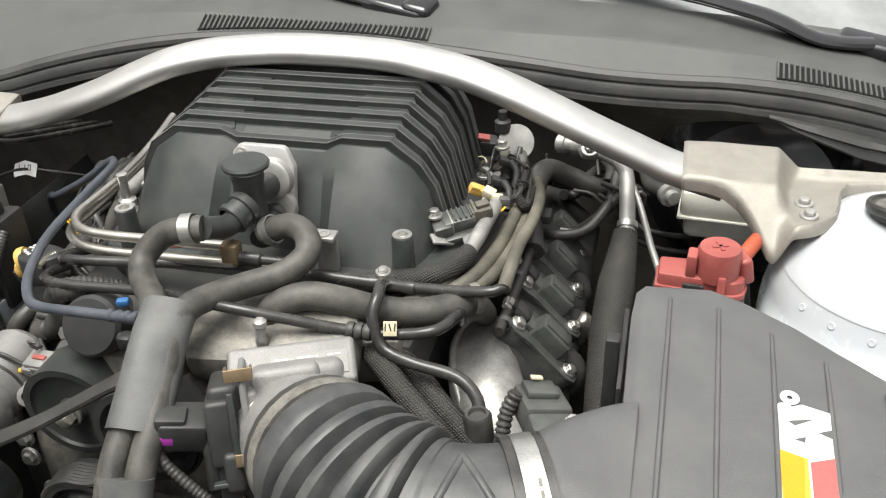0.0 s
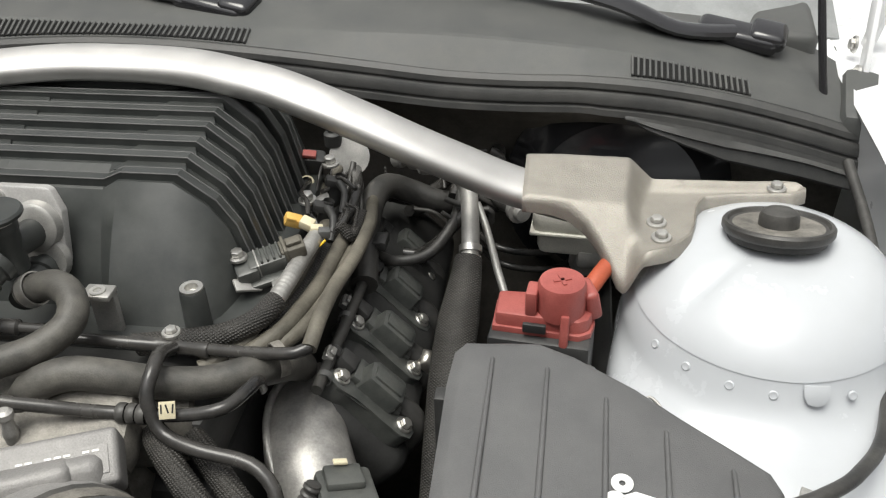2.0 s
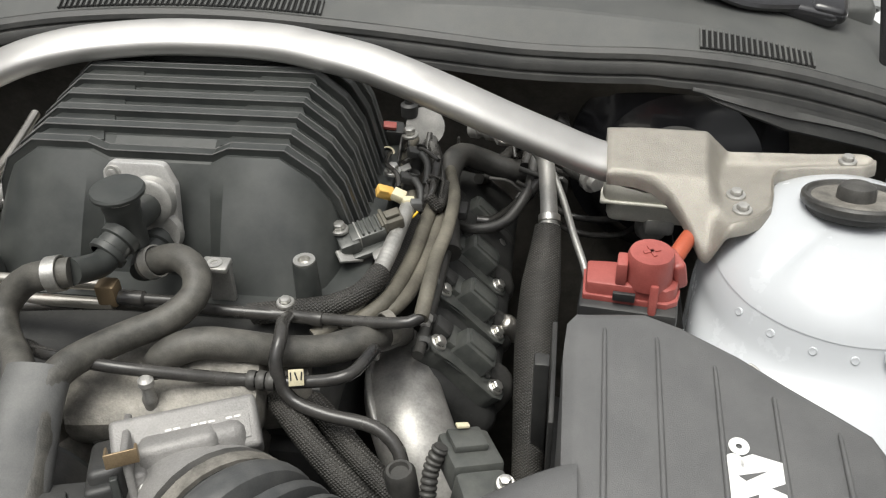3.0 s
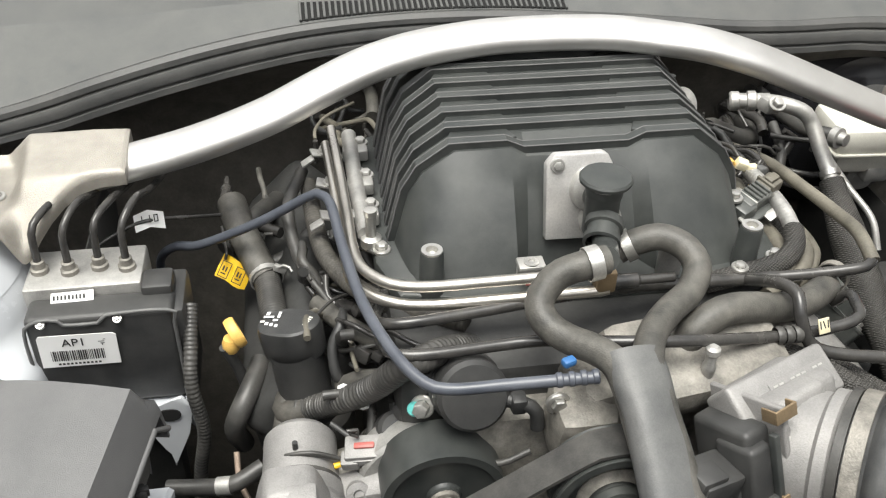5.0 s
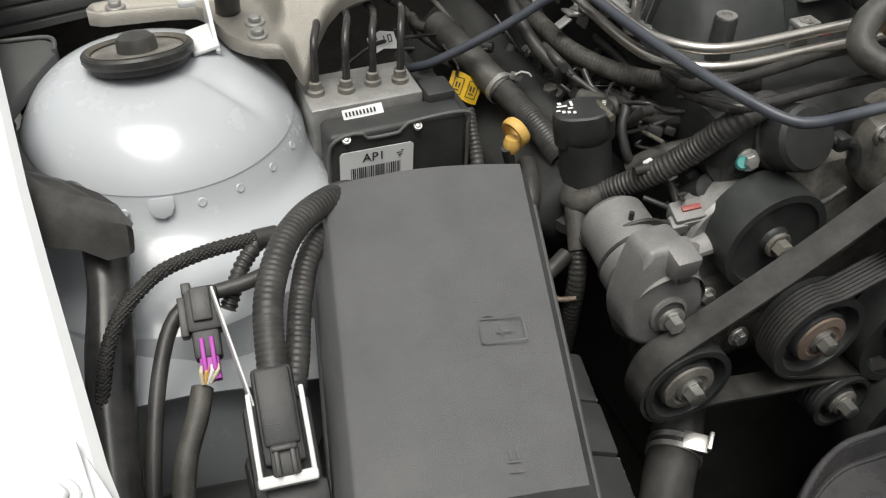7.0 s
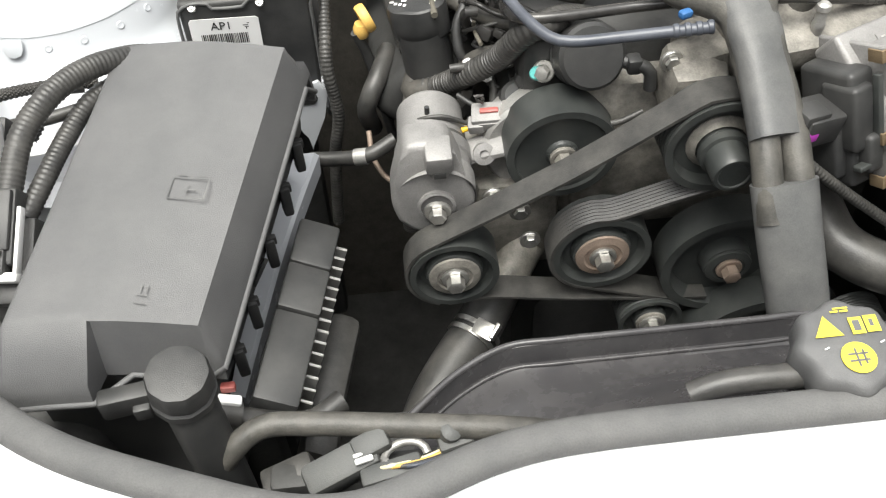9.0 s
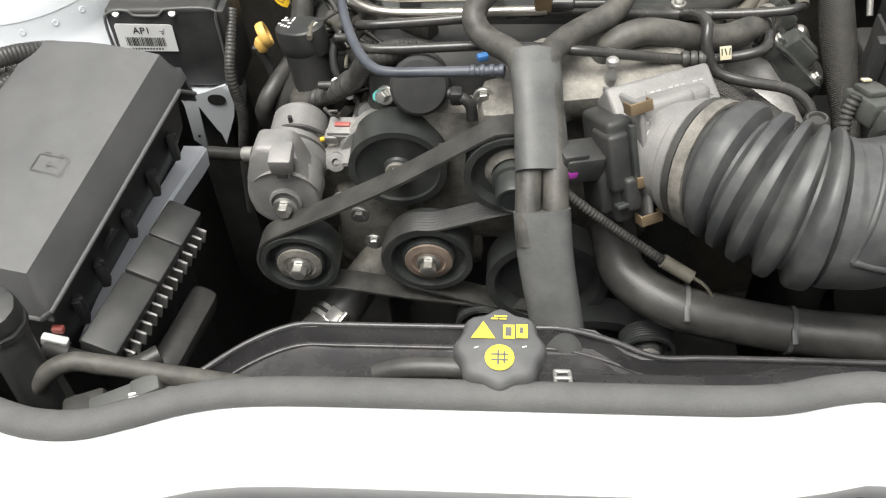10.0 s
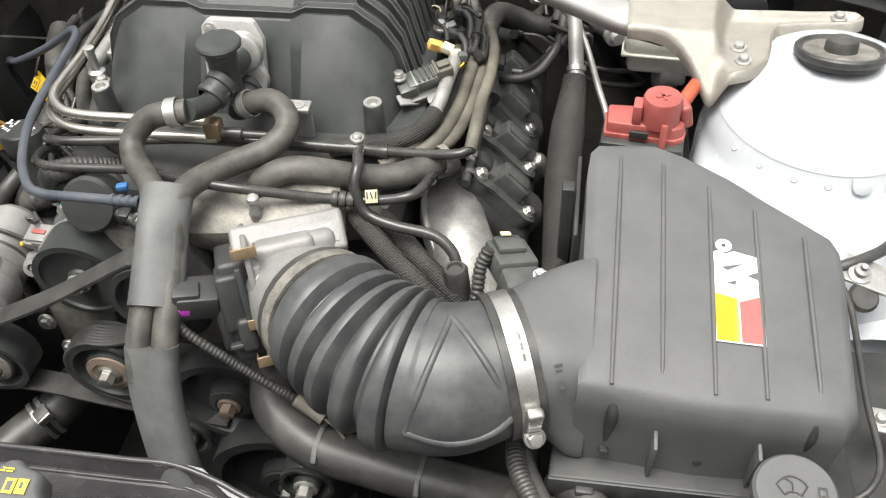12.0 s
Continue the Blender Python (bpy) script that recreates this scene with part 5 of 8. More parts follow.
part("base", join(prism([(-0.036, -0.012), (0.028, -0.017), (0.036, -0.012), (0.039, 0.0), (0.036, 0.014), (0.02, 0.02), (-0.036, 0.018)], 0.0165, 0.003, rm), prism([(-0.038, -0.014), (0.029, -0.0195), (0.038, -0.014), (0.041, 0.0), (0.038, 0.016), (0.02, 0.022), (-0.038, 0.02)], 0.005, 0.001, rm)), "red", red)
part("cup", lathe([(0.019, 0.014), (0.0186, 0.039), (0.0172, 0.0425), (0, 0.043)], rm @ Vector((0.014, 0.0, 0)), seg=30), "red", red)
part("lug", box(rm @ Vector((0.018, -0.022, 0.01)), (0.007, 0.005, 0.028), 0.002, (-10, 0, -6)), "red", red)
part("hinge_lug", box(rm @ Vector((-0.008, -0.004, 0.026)), (0.009, 0.018, 0.022), 0.002, (0, 0, -6)), "red", red)
part("ear", box(rm @ Vector((0.035, 0.01, 0.02)), (0.012, 0.026, 0.026), 0.004, (0, -12, 20), 3), "red", red)
part("plus_sign", join(box(rm @ Vector((0.014, 0.0, 0.0434)), (0.014, 0.003, 0.001), 0, (0, 0, 20)), box(rm @ Vector((0.014, 0.0, 0.0434)), (0.003, 0.014, 0.001), 0, (0, 0, 20))), "red", red)
part("latch_window", box(rm @ Vector((-0.005, -0.018, 0.0085)), (0.018, 0.004, 0.008), 0.001, (0, 0, -6)), "plastic", red, "dark latch window")
part("cable", sweep([rm @ Vector((0.026, 0.014, 0.012)), rm @ Vector((0.036, 0.024, 0.022)), (0.4385, -0.012, 0.9155), (0.4525, 0.012, 0.918), (0.466, 0.045, 0.91), (0.478, 0.11, 0.88), (0.48, 0.15, 0.84)], 0.0072, 14), "redcable", red, "orange-red cable")
part("housing", join(box(rm @ Vector((0.0, -0.004, -0.03)), (0.08, 0.044, 0.06), 0.004, (0, 0, -6)), box((0.39, -0.03, 0.6), (0.09, 0.06, 0.42), 0.01)), "plastic", red, "black support below it")

# ---- intake: throttle body, bellows, air box ----
tb = thing("throttle_body", (0.09, -0.29, 0.86), "cast aluminium throttle body with black gear cover", "throttle body")
tbm = frame_of((0.098, -0.296, 0.892), (0.9, 0.42, 0), (-0.15, 0.35, 0.92))
BORE = Vector((0.72, -0.66, 0.22)).normalized()
tc = Vector((0.126, -0.316, 0.896))


def throttle_part(name, mat, *boxes, label=""):
    """Boxes (middle, size, rounding) in the throttle body's own frame."""
    ob = part(name, join(*[box(c, s, r, seg=3) for c, s, r in boxes]), mat, tb, label)
    ob.matrix_basis = tbm
    return ob


throttle_part("body", "throttle", ((0.012, 0.0, -0.012), (0.07, 0.092, 0.05), 0.008), ((0.004, 0.03, 0.002), (0.05, 0.034, 0.03), 0.006), ((0.03, -0.036, 0.0), (0.04, 0.016, 0.04), 0.004))
throttle_part("flange", "throttle", ((-0.0265, 0.0, -0.004), (0.005, 0.106, 0.062), 0.002), ((-0.022, 0.0, 0.012), (0.01, 0.07, 0.022), 0.003), label="bare cast flange")
throttle_part("gear_cover", "plastic", ((-0.041, -0.005, -0.008), (0.024, 0.09, 0.048), 0.005), label="black plastic gear cover")
throttle_part("cover_step", "plastic", ((-0.046, 0.006, 0.006), (0.02, 0.05, 0.032), 0.004))
throttle_part("cover_lug", "plastic", ((-0.04, -0.022, 0.014), (0.014, 0.03, 0.026), 0.004))
throttle_part("cover_back", "plastic", ((-0.056, -0.014, -0.008), (0.012, 0.054, 0.036), 0.004))
throttle_part("cover_rib", "satin", ((-0.036, 0.012, 0.024), (0.005, 0.05, 0.006), 0.001))
throttle_part("cover_rib", "satin", ((-0.046, -0.03, 0.022), (0.02, 0.004, 0.008), 0.001))
for yy in (0.05, -0.012, -0.047):
    throttle_part("clip", "brass", ((-0.028, yy, 0.0285), (0.02, 0.0095, 0.0018), 0.0006), ((-0.037, yy, 0.023), (0.0018, 0.0095, 0.012), 0.0006), ((-0.019, yy, 0.025), (0.0018, 0.0095, 0.008), 0.0006), label="bronze-coloured spring clip")
part("bore_ring", lathe([(0.042, -0.03), (0.046, -0.025), (0.046, 0.0), (0.05, 0.003), (0.05, 0.01), (0.046, 0.014), (0.046, 0.03)], tc - BORE * 0.01, BORE, 36), "throttle", tb)
mm = frame_of((0.103, -0.268, 0.921), (0.92, 0.38, 0.0), (-0.33, 0.8, 0.5))
part("motor_case", box((-0.007, 0, 0), (0.094, 0.036, 0.028), 0.004, seg=3), "throttle", tb).matrix_basis = mm
part("nameplate", prism([(-0.026, -0.009), (0.03, -0.009), (0.03, 0.009), (-0.026, 0.009)], 0.0006, 0, mm @ Matrix.Translation((0.004, -0.002, 0.0142))), "throttle", tb, "worn silver nameplate")
bars(mm @ Matrix.Translation((0.005, -0.002, 0.0152)), [(-0.024 + 0.0055 * i, -0.007 + 0.006 * j, 0.004, 0.0014) for i in range(9) for j in range(3) if (i * 3 + j * 5) % 4], "casting", tb)
part("connector", join(box((0.03, -0.322, 0.9), (0.034, 0.03, 0.024), 0.003, (0, 8, 20)), box((0.024, -0.328, 0.91), (0.022, 0.018, 0.014), 0.002, (0, 8, 20))), "plastic", tb, "black electrical connector")
part("lock", box((0.0225, -0.336, 0.9), (0.012, 0.009, 0.009), 0.0015, (0, 8, 20)), "purple", tb, "purple lock tab")
part("wire_seal", lathe([(0.004, 0), (0.004, 0.008), (0, 0.008)], (0.014, -0.332, 0.894), (-0.6, -0.6, -0.3), 10), "yellow", tb)
part("bolt", bolt((0.087, -0.313, 0.917), BORE, 0.006, 0.008, 1.7), "steel", tb)
part("harness", sweep([(0.016, -0.334, 0.892), (0.019, -0.343, 0.8855), (0.035, -0.346, 0.8705), (0.062, -0.348, 0.847), (0.088, -0.35, 0.826), (0.109, -0.351, 0.8085)], 0.0044, 10, ridge=0.0005, pitch=0.0032), "rubber", tb, "corrugated cable sleeve")
part("tape_wrap", sweep([(0.106, -0.351, 0.811), (0.119, -0.3545, 0.804), (0.132, -0.36, 0.799)], 0.0062, 10), "tape", tb, "tan tape wrap")
part("wire", sweep([(0.13, -0.359, 0.8), (0.142, -0.364, 0.795), (0.15, -0.368, 0.785)], 0.0016, 6, 0.004), "tape", tb)

bel = thing("intake_bellows", (0.2, -0.37, 0.83), "ribbed black rubber intake bellows", "intake hose")
PATH_B = [tuple(tc + BORE * 0.006), tuple(tc + BORE * 0.032), (0.184, -0.361, 0.899), (0.214, -0.372, 0.8955), (0.245, -0.374, 0.895), (0.29, -0.36, 0.902)]
line = spline(PATH_B, 0.0015)
prof, total = [], len(line)
for i in range(total):
    f = i / (total - 1)
    r = 0.05 + 0.009 * min(1, f / 0.5)
    if f < 0.06:
        r = 0.0485
    elif 0.08 < f < 0.575:
        w = (f - 0.08) / 0.495 * 5.0
        r += 0.0055 - 0.0125 * math.cos(math.pi * w) ** 6
    elif f > 0.62:
        r = 0.058 - 0.006 * ease((f - 0.7) / 0.28)
    prof.append(r / 0.05)
bm = sweep([tuple(p) for p in line], 0.05, 40, 0.0015, radii=prof, up=(0, 0, 1), hard=True)
part("bellows", bm, "bellows", bel)


def on_bellows(f, a):
    i = int(f * (total - 1))
    t = (line[min(i + 1, total - 1)] - line[i - 1]).normalized()
    front = t.cross(Vector((0, 0, 1))).normalized()
    up = front.cross(t)
    return tuple(line[i] + (front * math.cos(radians(a)) + up * math.sin(radians(a))) * (prof[i] * 0.05 - 0.0012))


apex, corner_l, corner_r = (0.795, 104), (0.625, 8), (0.945, 8)
part("panel_border", join(sweep([on_bellows(*q) for q in (apex, (0.745, 86), (0.69, 64), (0.648, 38), corner_l)], 0.003, 10), sweep([on_bellows(*q) for q in (corner_l, (0.73, -1), (0.84, -1), corner_r)], 0.0036, 10), sweep([on_bellows(*q) for q in (apex, (0.855, 82), (0.91, 50), corner_r)], 0.003, 10)), "bellows", bel)
part("inner_clamp", band(tuple(tc + BORE * 0.016), tuple(BORE), 0.051, 0.011, 0.003), "dirtycast", bel, "dull clamp band")
part("rim", band(tuple(tc + BORE * 0.006), tuple(BORE), 0.049, 0.006, 0.004), "rubber", bel)
NECK = Vector((0.93, 0.36, 0.05)).normalized()
nc = Vector((0.29, -0.36, 0.902))
part("outer_clamp", band(tuple(nc), tuple(NECK), 0.0545, 0.014, 0.0014), "steel", bel, "bright worm-drive clamp")
part("clamp_edge", join(band(tuple(nc - NECK * 0.0105), tuple(NECK), 0.053, 0.006, 0.003), band(tuple(nc + NECK * 0.01), tuple(NECK), 0.0525, 0.005, 0.003)), "rubber", bel)
front = Vector((0.36, -0.93, 0.0)).normalized()
for k, a in enumerate((72, 64, 56)):
    q = nc + (front * math.cos(radians(a)) + Vector((0, 0, 1)) * math.sin(radians(a))) * 0.0558
    part("clamp_slot", box(tuple(q), (0.0022, 0.0055, 0.0012), 0.0004, (90 - a, 0, 21), 1), "dirtycast", bel)
hb = nc + front * 0.0575 + Vector((0, 0, 0.006))
part("screw_housing", join(box(tuple(hb), (0.013, 0.009, 0.026), 0.003, (8, 4, 21), 3), *[box(tuple(hb + front * 0.0042 + Vector((0, 0, -0.009 + 0.0036 * k))), (0.0105, 0.002, 0.0016), 0.0005, (8, 4, 21), 1) for k in range(6)]), "steel", bel, "ribbed worm housing")
part("clamp_screw", bolt(tuple(hb + front * 0.002 + Vector((0.001, 0, -0.018))), (0.25, -0.65, 0.5), 0.0062, 0.007, 1.35), "steel", bel, "hexagon clamp screw")

ab = thing("air_filter_box", (0.43, -0.3, 0.78), "grey-black plastic air filter box with a sticker", "air box")
TOP = [(0.3385, -0.404), (0.338, -0.3), (0.337, -0.2), (0.339, -0.172), (0.3455, -0.162), (0.372, -0.158), (0.391, -0.156), (0.415, -0.165), (0.4535, -0.187), (0.482, -0.208), (0.51, -0.227), (0.531, -0.242), (0.5365, -0.255), (0.5375, -0.276), (0.534, -0.34), (0.532, -0.395), (0.522, -0.408), (0.43, -0.411)]


def top_z(x, y):
    return 0.9577 + 0.1 * (y + 0.2) - 0.05 * (x - 0.42)


rows = []
cx, cy = 0.43, -0.3
for f, dz in ((0.945, -0.12), (0.96, -0.09), (0.975, -0.055), (0.992, -0.032), (0.999, -0.023), (0.994, -0.016), (0.982, -0.0095), (0.962, -0.0045), (0.935, -0.0015), (0.9, 0), (0.6, 0.001), (0.3, 0.0015), (0.0005, 0.0015)):
    ring = []
    for i in range(len(TOP) * 4):
        a, b = TOP[i // 4], TOP[(i // 4 + 1) % len(TOP)]
        t = (i % 4) / 4
        x, y = a[0] + (b[0] - a[0]) * t, a[1] + (b[1] - a[1]) * t
        side = max(f, 0.993) if x < 0.35 and dz < -0.004 else f
        x, y = cx + (x - cx) * side, cy + (y - cy) * f
        ring.append((x, y, top_z(x, y) + dz))
    rows.append(ring)
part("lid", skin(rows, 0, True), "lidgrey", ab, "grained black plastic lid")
for i, (x, y0, y1) in enumerate(((0.3645, -0.1815, -0.389), (0.399, -0.185, -0.388), (0.435, -0.2045, -0.3885), (0.4695, -0.225, -0.3885), (0.5055, -0.247, -0.3885))):
    a, b = Vector((x, y0, top_z(x, y0))), Vector((x - 0.0025, y1, top_z(x, y1)))
    part("ridge", sweep([a + Vector((0, 0, -0.001)), a.lerp(b, 0.02) + Vector((0, 0, 0.0014)), a.lerp(b, 0.98) + Vector((0, 0, 0.0014)), b + Vector((0, 0, -0.001))], 0.0019, 8, 0.02, radii=[0.6, 1, 1, 0.6]), "lidgrey", ab)
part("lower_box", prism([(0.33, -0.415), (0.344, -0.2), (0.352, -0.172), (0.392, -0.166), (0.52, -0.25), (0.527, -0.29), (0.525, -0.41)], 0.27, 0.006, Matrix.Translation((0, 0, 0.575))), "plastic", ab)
part("flange", prism([(0.324, -0.421), (0.327, -0.36), (0.545, -0.36), (0.548, -0.421)], 0.012, 0.003, Matrix.Translation((0, 0, 0.836))), "plastic", ab, "ledge along the lid's front")
for x in (0.397, 0.468):
    part("front_rib", box((x, -0.4075, 0.873), (0.003, 0.018, 0.056), 0.001, (10, 0, 0)), "lidgrey", ab)
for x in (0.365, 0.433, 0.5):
    # Dark proud strip: the shade of a recess put into the colour.
    part("notch_shade", sweep([(x, -0.3995, 0.928), (x, -0.4045, 0.92), (x, -0.405, 0.908), (x - 0.001, -0.4025, 0.888), (x - 0.002, -0.3995, 0.868)], 0.0046, 12, radii=[0.7, 1.1, 0.85, 0.5, 0.4]), "plastic", ab, "dark raised strip for the shade in a moulded notch")
    part("boss", lathe([(0.004, 0), (0.004, 0.004), (0.0028, 0.005), (0, 0.005)], (x - 0.002, -0.403, 0.866), (0, -1, 0.1), 12), "plastic", ab)
part("ledge_lip", box((0.436, -0.4205, 0.8375), (0.224, 0.004, 0.02), 0.0015), "plastic", ab)
part("rear_catch", join(box((0.4275, -0.167, 0.935), (0.011, 0.006, 0.014), 0.0015, (0, 0, -28)), box((0.4255, -0.1625, 0.9395), (0.006, 0.008, 0.004), 0.001, (0, 0, -28))), "lidgrey", ab)
part("wire_clip", sweep([(0.461, -0.189, 0.935), (0.4625, -0.182, 0.9385), (0.468, -0.186, 0.938), (0.474, -0.194, 0.934)], 0.0011, 8, 0.002), "casting", ab, "bare wire clip")
part("catch", join(box((0.352, -0.424, 0.836), (0.014, 0.008, 0.012), 0.002), box((0.352, -0.427, 0.834), (0.008, 0.005, 0.005), 0.001)), "plastic", ab)


def neck_ring(f):
    """Round at the clamp, nearly square where it runs into the lid."""
    k = f * f * (3 - 2 * f)
    mid = (nc - NECK * 0.012 + NECK * 0.026 * min(1, f * 4)).lerp(Vector((0.348, -0.3455, 0.8985)), max(0, f - 0.25) / 0.75)
    across = Vector((0.36, -0.93, 0)).normalized().lerp(Vector((0, -1, 0)), k)
    power = 2 + 3.5 * k
    ring = []
    for i in range(56):
        a = 2 * math.pi * i / 56
        c, q = math.cos(a), math.sin(a)
        r = 1 / (abs(c) ** power + abs(q) ** power) ** (1 / power)
        ring.append(tuple(mid + across * (c * r * (0.0512 + 0.0033 * k)) + Vector((0, 0.14 * k, 1)) * (q * r * (0.0512 + 0.0008 * k)) + Vector((0, 0, -0.16 * k * c * r * 0.055))))
    return ring


part("neck", skin([neck_ring(i / 16) for i in range(17)], 0, True), "lidgrey", ab, "outlet neck running into the lid")
bars(frame_of(tuple(nc + NECK * 0.03 + Vector((0.004, -0.041, 0.0405))), (0.3, -0.65, -0.65), (0.93, 0.3, 0.05)), [(0.0, 0, 0.002, 0.006), (0.004, 0, 0.0012, 0.005), (0.012, 0, 0.006, 0.004)], "plastic", ab, "raised_mark")
# sticker: plain shapes in its colours
sx, sy = Vector((0.9987, 0.0, -0.05)), Vector((0.0, 0.995, 0.0995))
sm = frame_of((0.4335, -0.3555, top_z(0.4335, -0.3555) + 0.0024), sx, sy)
stk = part("sticker", prism([(0, 0), (0.0355, 0), (0.0362, 0.0788), (0.0167, 0.0834), (0.0105, 0.0805), (0.0, 0.079)], 0.0004, 0, sm), "label", ab, "glossy white, orange and red sticker")
for poly in ([(0.007, 0.0672), (0.0111, 0.0642), (0.024, 0.0723)], [(0.0252, 0.0611), (0.0355, 0.057), (0.0347, 0.0658)], [(0.0101, 0.0526), (0.0165, 0.0512), (0.0173, 0.056)]):
    part("grey_print", prism(poly, 0.0003, 0, sm @ Matrix.Translation((0, 0, 0.0004))), "lidgrey", stk)
up = sm.to_3x3() @ Vector((0, 0, 1))
for cx0, cy0, r0 in ((0.0093, 0.088, 0.0062), (0.0055, 0.0765, 0.0058), (0.0125, 0.0762, 0.004)):
    part("white_curl", lathe([(r0 * 0.3, 0), (r0, 0), (r0, 0.0007), (r0 * 0.3, 0.0007), (r0 * 0.3, 0)], sm @ Vector((cx0, cy0, 0)), up, 24), "label", stk)
part("orange_patch", prism([(0.001, 0.001), (0.0172, 0.001), (0.0172, 0.0385), (0.001, 0.0425)], 0.0006, 0, sm), "orange", stk)
part("yellow_patch", prism([(0.0135, 0.001), (0.0172, 0.001), (0.0172, 0.0385), (0.0155, 0.039)], 0.0007, 0, sm), "yprint", stk)
part("red_patch", prism([(0.0186, 0.001), (0.0348, 0.001), (0.0348, 0.043), (0.0186, 0.036)], 0.0006, 0, sm), "redprint", stk)

maf = thing("air_flow_sensor", (0.28, -0.262, 0.9), "black air flow sensor plugged into the intake neck", "sensor")
part("body", join(box((0.28, -0.252, 0.9), (0.036, 0.04, 0.022), 0.004, (-12, 10, 22)), box((0.278, -0.245, 0.912), (0.024, 0.022, 0.006), 0.002, (-12, 10, 22)), box((0.292, -0.288, 0.903), (0.034, 0.03, 0.03), 0.004, (0, 10, 22))), "coilblack", maf)
part("bolt", bolt((0.306, -0.285, 0.92), (0, -0.2, 1), 0.004, 0.007), "steel", maf)
part("tag", box((0.274, -0.236, 0.9155), (0.009, 0.005, 0.002), 0.0005, (-12, 14, 22)), "cream", maf)
part("sleeve", sweep([(0.262, -0.255, 0.915), (0.256, -0.262, 0.9), (0.254, -0.275, 0.88), (0.25, -0.285, 0.85)], 0.006, 10, ridge=0.001, pitch=0.004), "rubber", maf, "corrugated cable sleeve")
drain = thing("breather_hose", (0.19, -0.23, 0.85), "woven black breather hoses beside the bellows", "hose")
part("hose", sweep([(0.135, -0.205, 0.895), (0.15, -0.225, 0.9), (0.175, -0.25, 0.895), (0.205, -0.275, 0.885), (0.23, -0.29, 0.87)], 0.0095, 12, ridge=0.0003, pitch=0.004), "braid", drain)
part("hose", sweep([(0.155, -0.195, 0.885), (0.175, -0.215, 0.886), (0.2, -0.24, 0.88), (0.23, -0.265, 0.87), (0.245, -0.28, 0.85)], 0.0095, 12, ridge=0.0003, pitch=0.004), "braid", drain)
part("clamp", band((0.128, -0.2, 0.893), (0.6, -0.8, 0.2), 0.01, 0.008), "steel", drain)
part("stub", lathe([(0.011, 0), (0.011, 0.03), (0.009, 0.033), (0.007, 0.033), (0.006, 0.03), (0, 0.03)], (0.237, -0.262, 0.862), (-0.1, 0.05, 1), 16), "rubber", drain)
guard = thing("side_duct_panel", (0.325, -0.12, 0.7), "black plastic panel beside the air box", "panel")
part("panel", box((0.333, -0.14, 0.8), (0.004, 0.11, 0.16), 0.001), "plastic", guard)
part("rib", box((0.324, -0.135, 0.82), (0.012, 0.014, 0.13), 0.002), "plastic", guard)
part("bracket", box((0.33, -0.1, 0.5), (0.03, 0.16, 0.46), 0.006), "plastic", guard)

# ---- right front: radiator hose, washer filler ----
rh = thing("radiator_hose", (0.2, -0.38, 0.76), "fat black lower radiator hose with cable ties", "hose")
part("hose", sweep([(0.07, -0.27, 0.8), (0.07, -0.3, 0.79), (0.08, -0.34, 0.777), (0.12, -0.368, 0.77), (0.17, -0.376, 0.762), (0.23, -0.385, 0.758), (0.285, -0.4, 0.77), (0.312, -0.416, 0.784)], 0.0205, 20), "rubber", rh)
for x, y, z in ((0.128, -0.369, 0.7685), (0.218, -0.3835, 0.7585)):
    part("cable_tie", join(band((x, y, z), (1, -0.12, -0.06), 0.0207, 0.004, 0.001), box((x - 0.001, y - 0.016, z + 0.012), (0.005, 0.014, 0.006), 0.001, (35, 0, 0))), "sleeve", rh)
br = thing("cable_bundle", (0.31, -0.45, 0.8), "looped black corrugated cables beside the radiator hose", "cable")
part("loop", sweep([(0.297, -0.375, 0.83), (0.3, -0.405, 0.835), (0.313, -0.434, 0.836), (0.327, -0.46, 0.834), (0.328, -0.478, 0.832), (0.313, -0.492, 0.83), (0.282, -0.498, 0.828), (0.24, -0.5, 0.82)], 0.0085, 12, ridge=0.0006, pitch=0.0035), "rubber", br)
part("loop", sweep([(0.306, -0.375, 0.826), (0.309, -0.402, 0.834), (0.321, -0.43, 0.838), (0.335, -0.456, 0.838), (0.337, -0.48, 0.834), (0.322, -0.499, 0.828), (0.29, -0.506, 0.822), (0.24, -0.51, 0.81)], 0.005, 10), "rubber", br)
for k in range(4):
    part("wire", sweep([(0.3 + 0.004 * k, -0.43, 0.815 + 0.002 * k), (0.305 + 0.004 * k, -0.445, 0.82), (0.306 + 0.003 * k, -0.465, 0.812)], 0.0022, 6), "lacquer", br)
neck = thing("radiator_neck", (0.35, -0.48, 0.75), "dusty black radiator hose end with a printed band", "hose")
part("bend", sweep([(0.3, -0.412, 0.785), (0.325, -0.42, 0.8), (0.345, -0.435, 0.806), (0.353, -0.46, 0.8), (0.352, -0.49, 0.785), (0.348, -0.52, 0.75)], 0.0155, 18), "hose", neck)
part("band", sweep([(0.3532, -0.458, 0.8008), (0.353, -0.474, 0.7945)], 0.0162, 18), "sleeve", neck, "grey printed band")
bars(frame_of((0.347, -0.462, 0.8155), (1, 0, 0), (0, 0.93, 0.36)), [(0.0, 0.0, 0.004, 0.002), (0.006, 0.0, 0.004, 0.002), (0.001, -0.004, 0.006, 0.0014)], "label", neck)
bars(frame_of((0.35, -0.474, 0.8108), (1, 0, 0), (0, 0.93, 0.36)), [(0.0, 0.0, 0.0035, 0.004)], "orange", neck)
part("clamp", join(band((0.352, -0.487, 0.787), (0, -0.9, -0.45), 0.0158, 0.006, 0.0012), box((0.356, -0.49, 0.804), (0.012, 0.007, 0.006), 0.001, (-25, 0, 0))), "steel", neck)
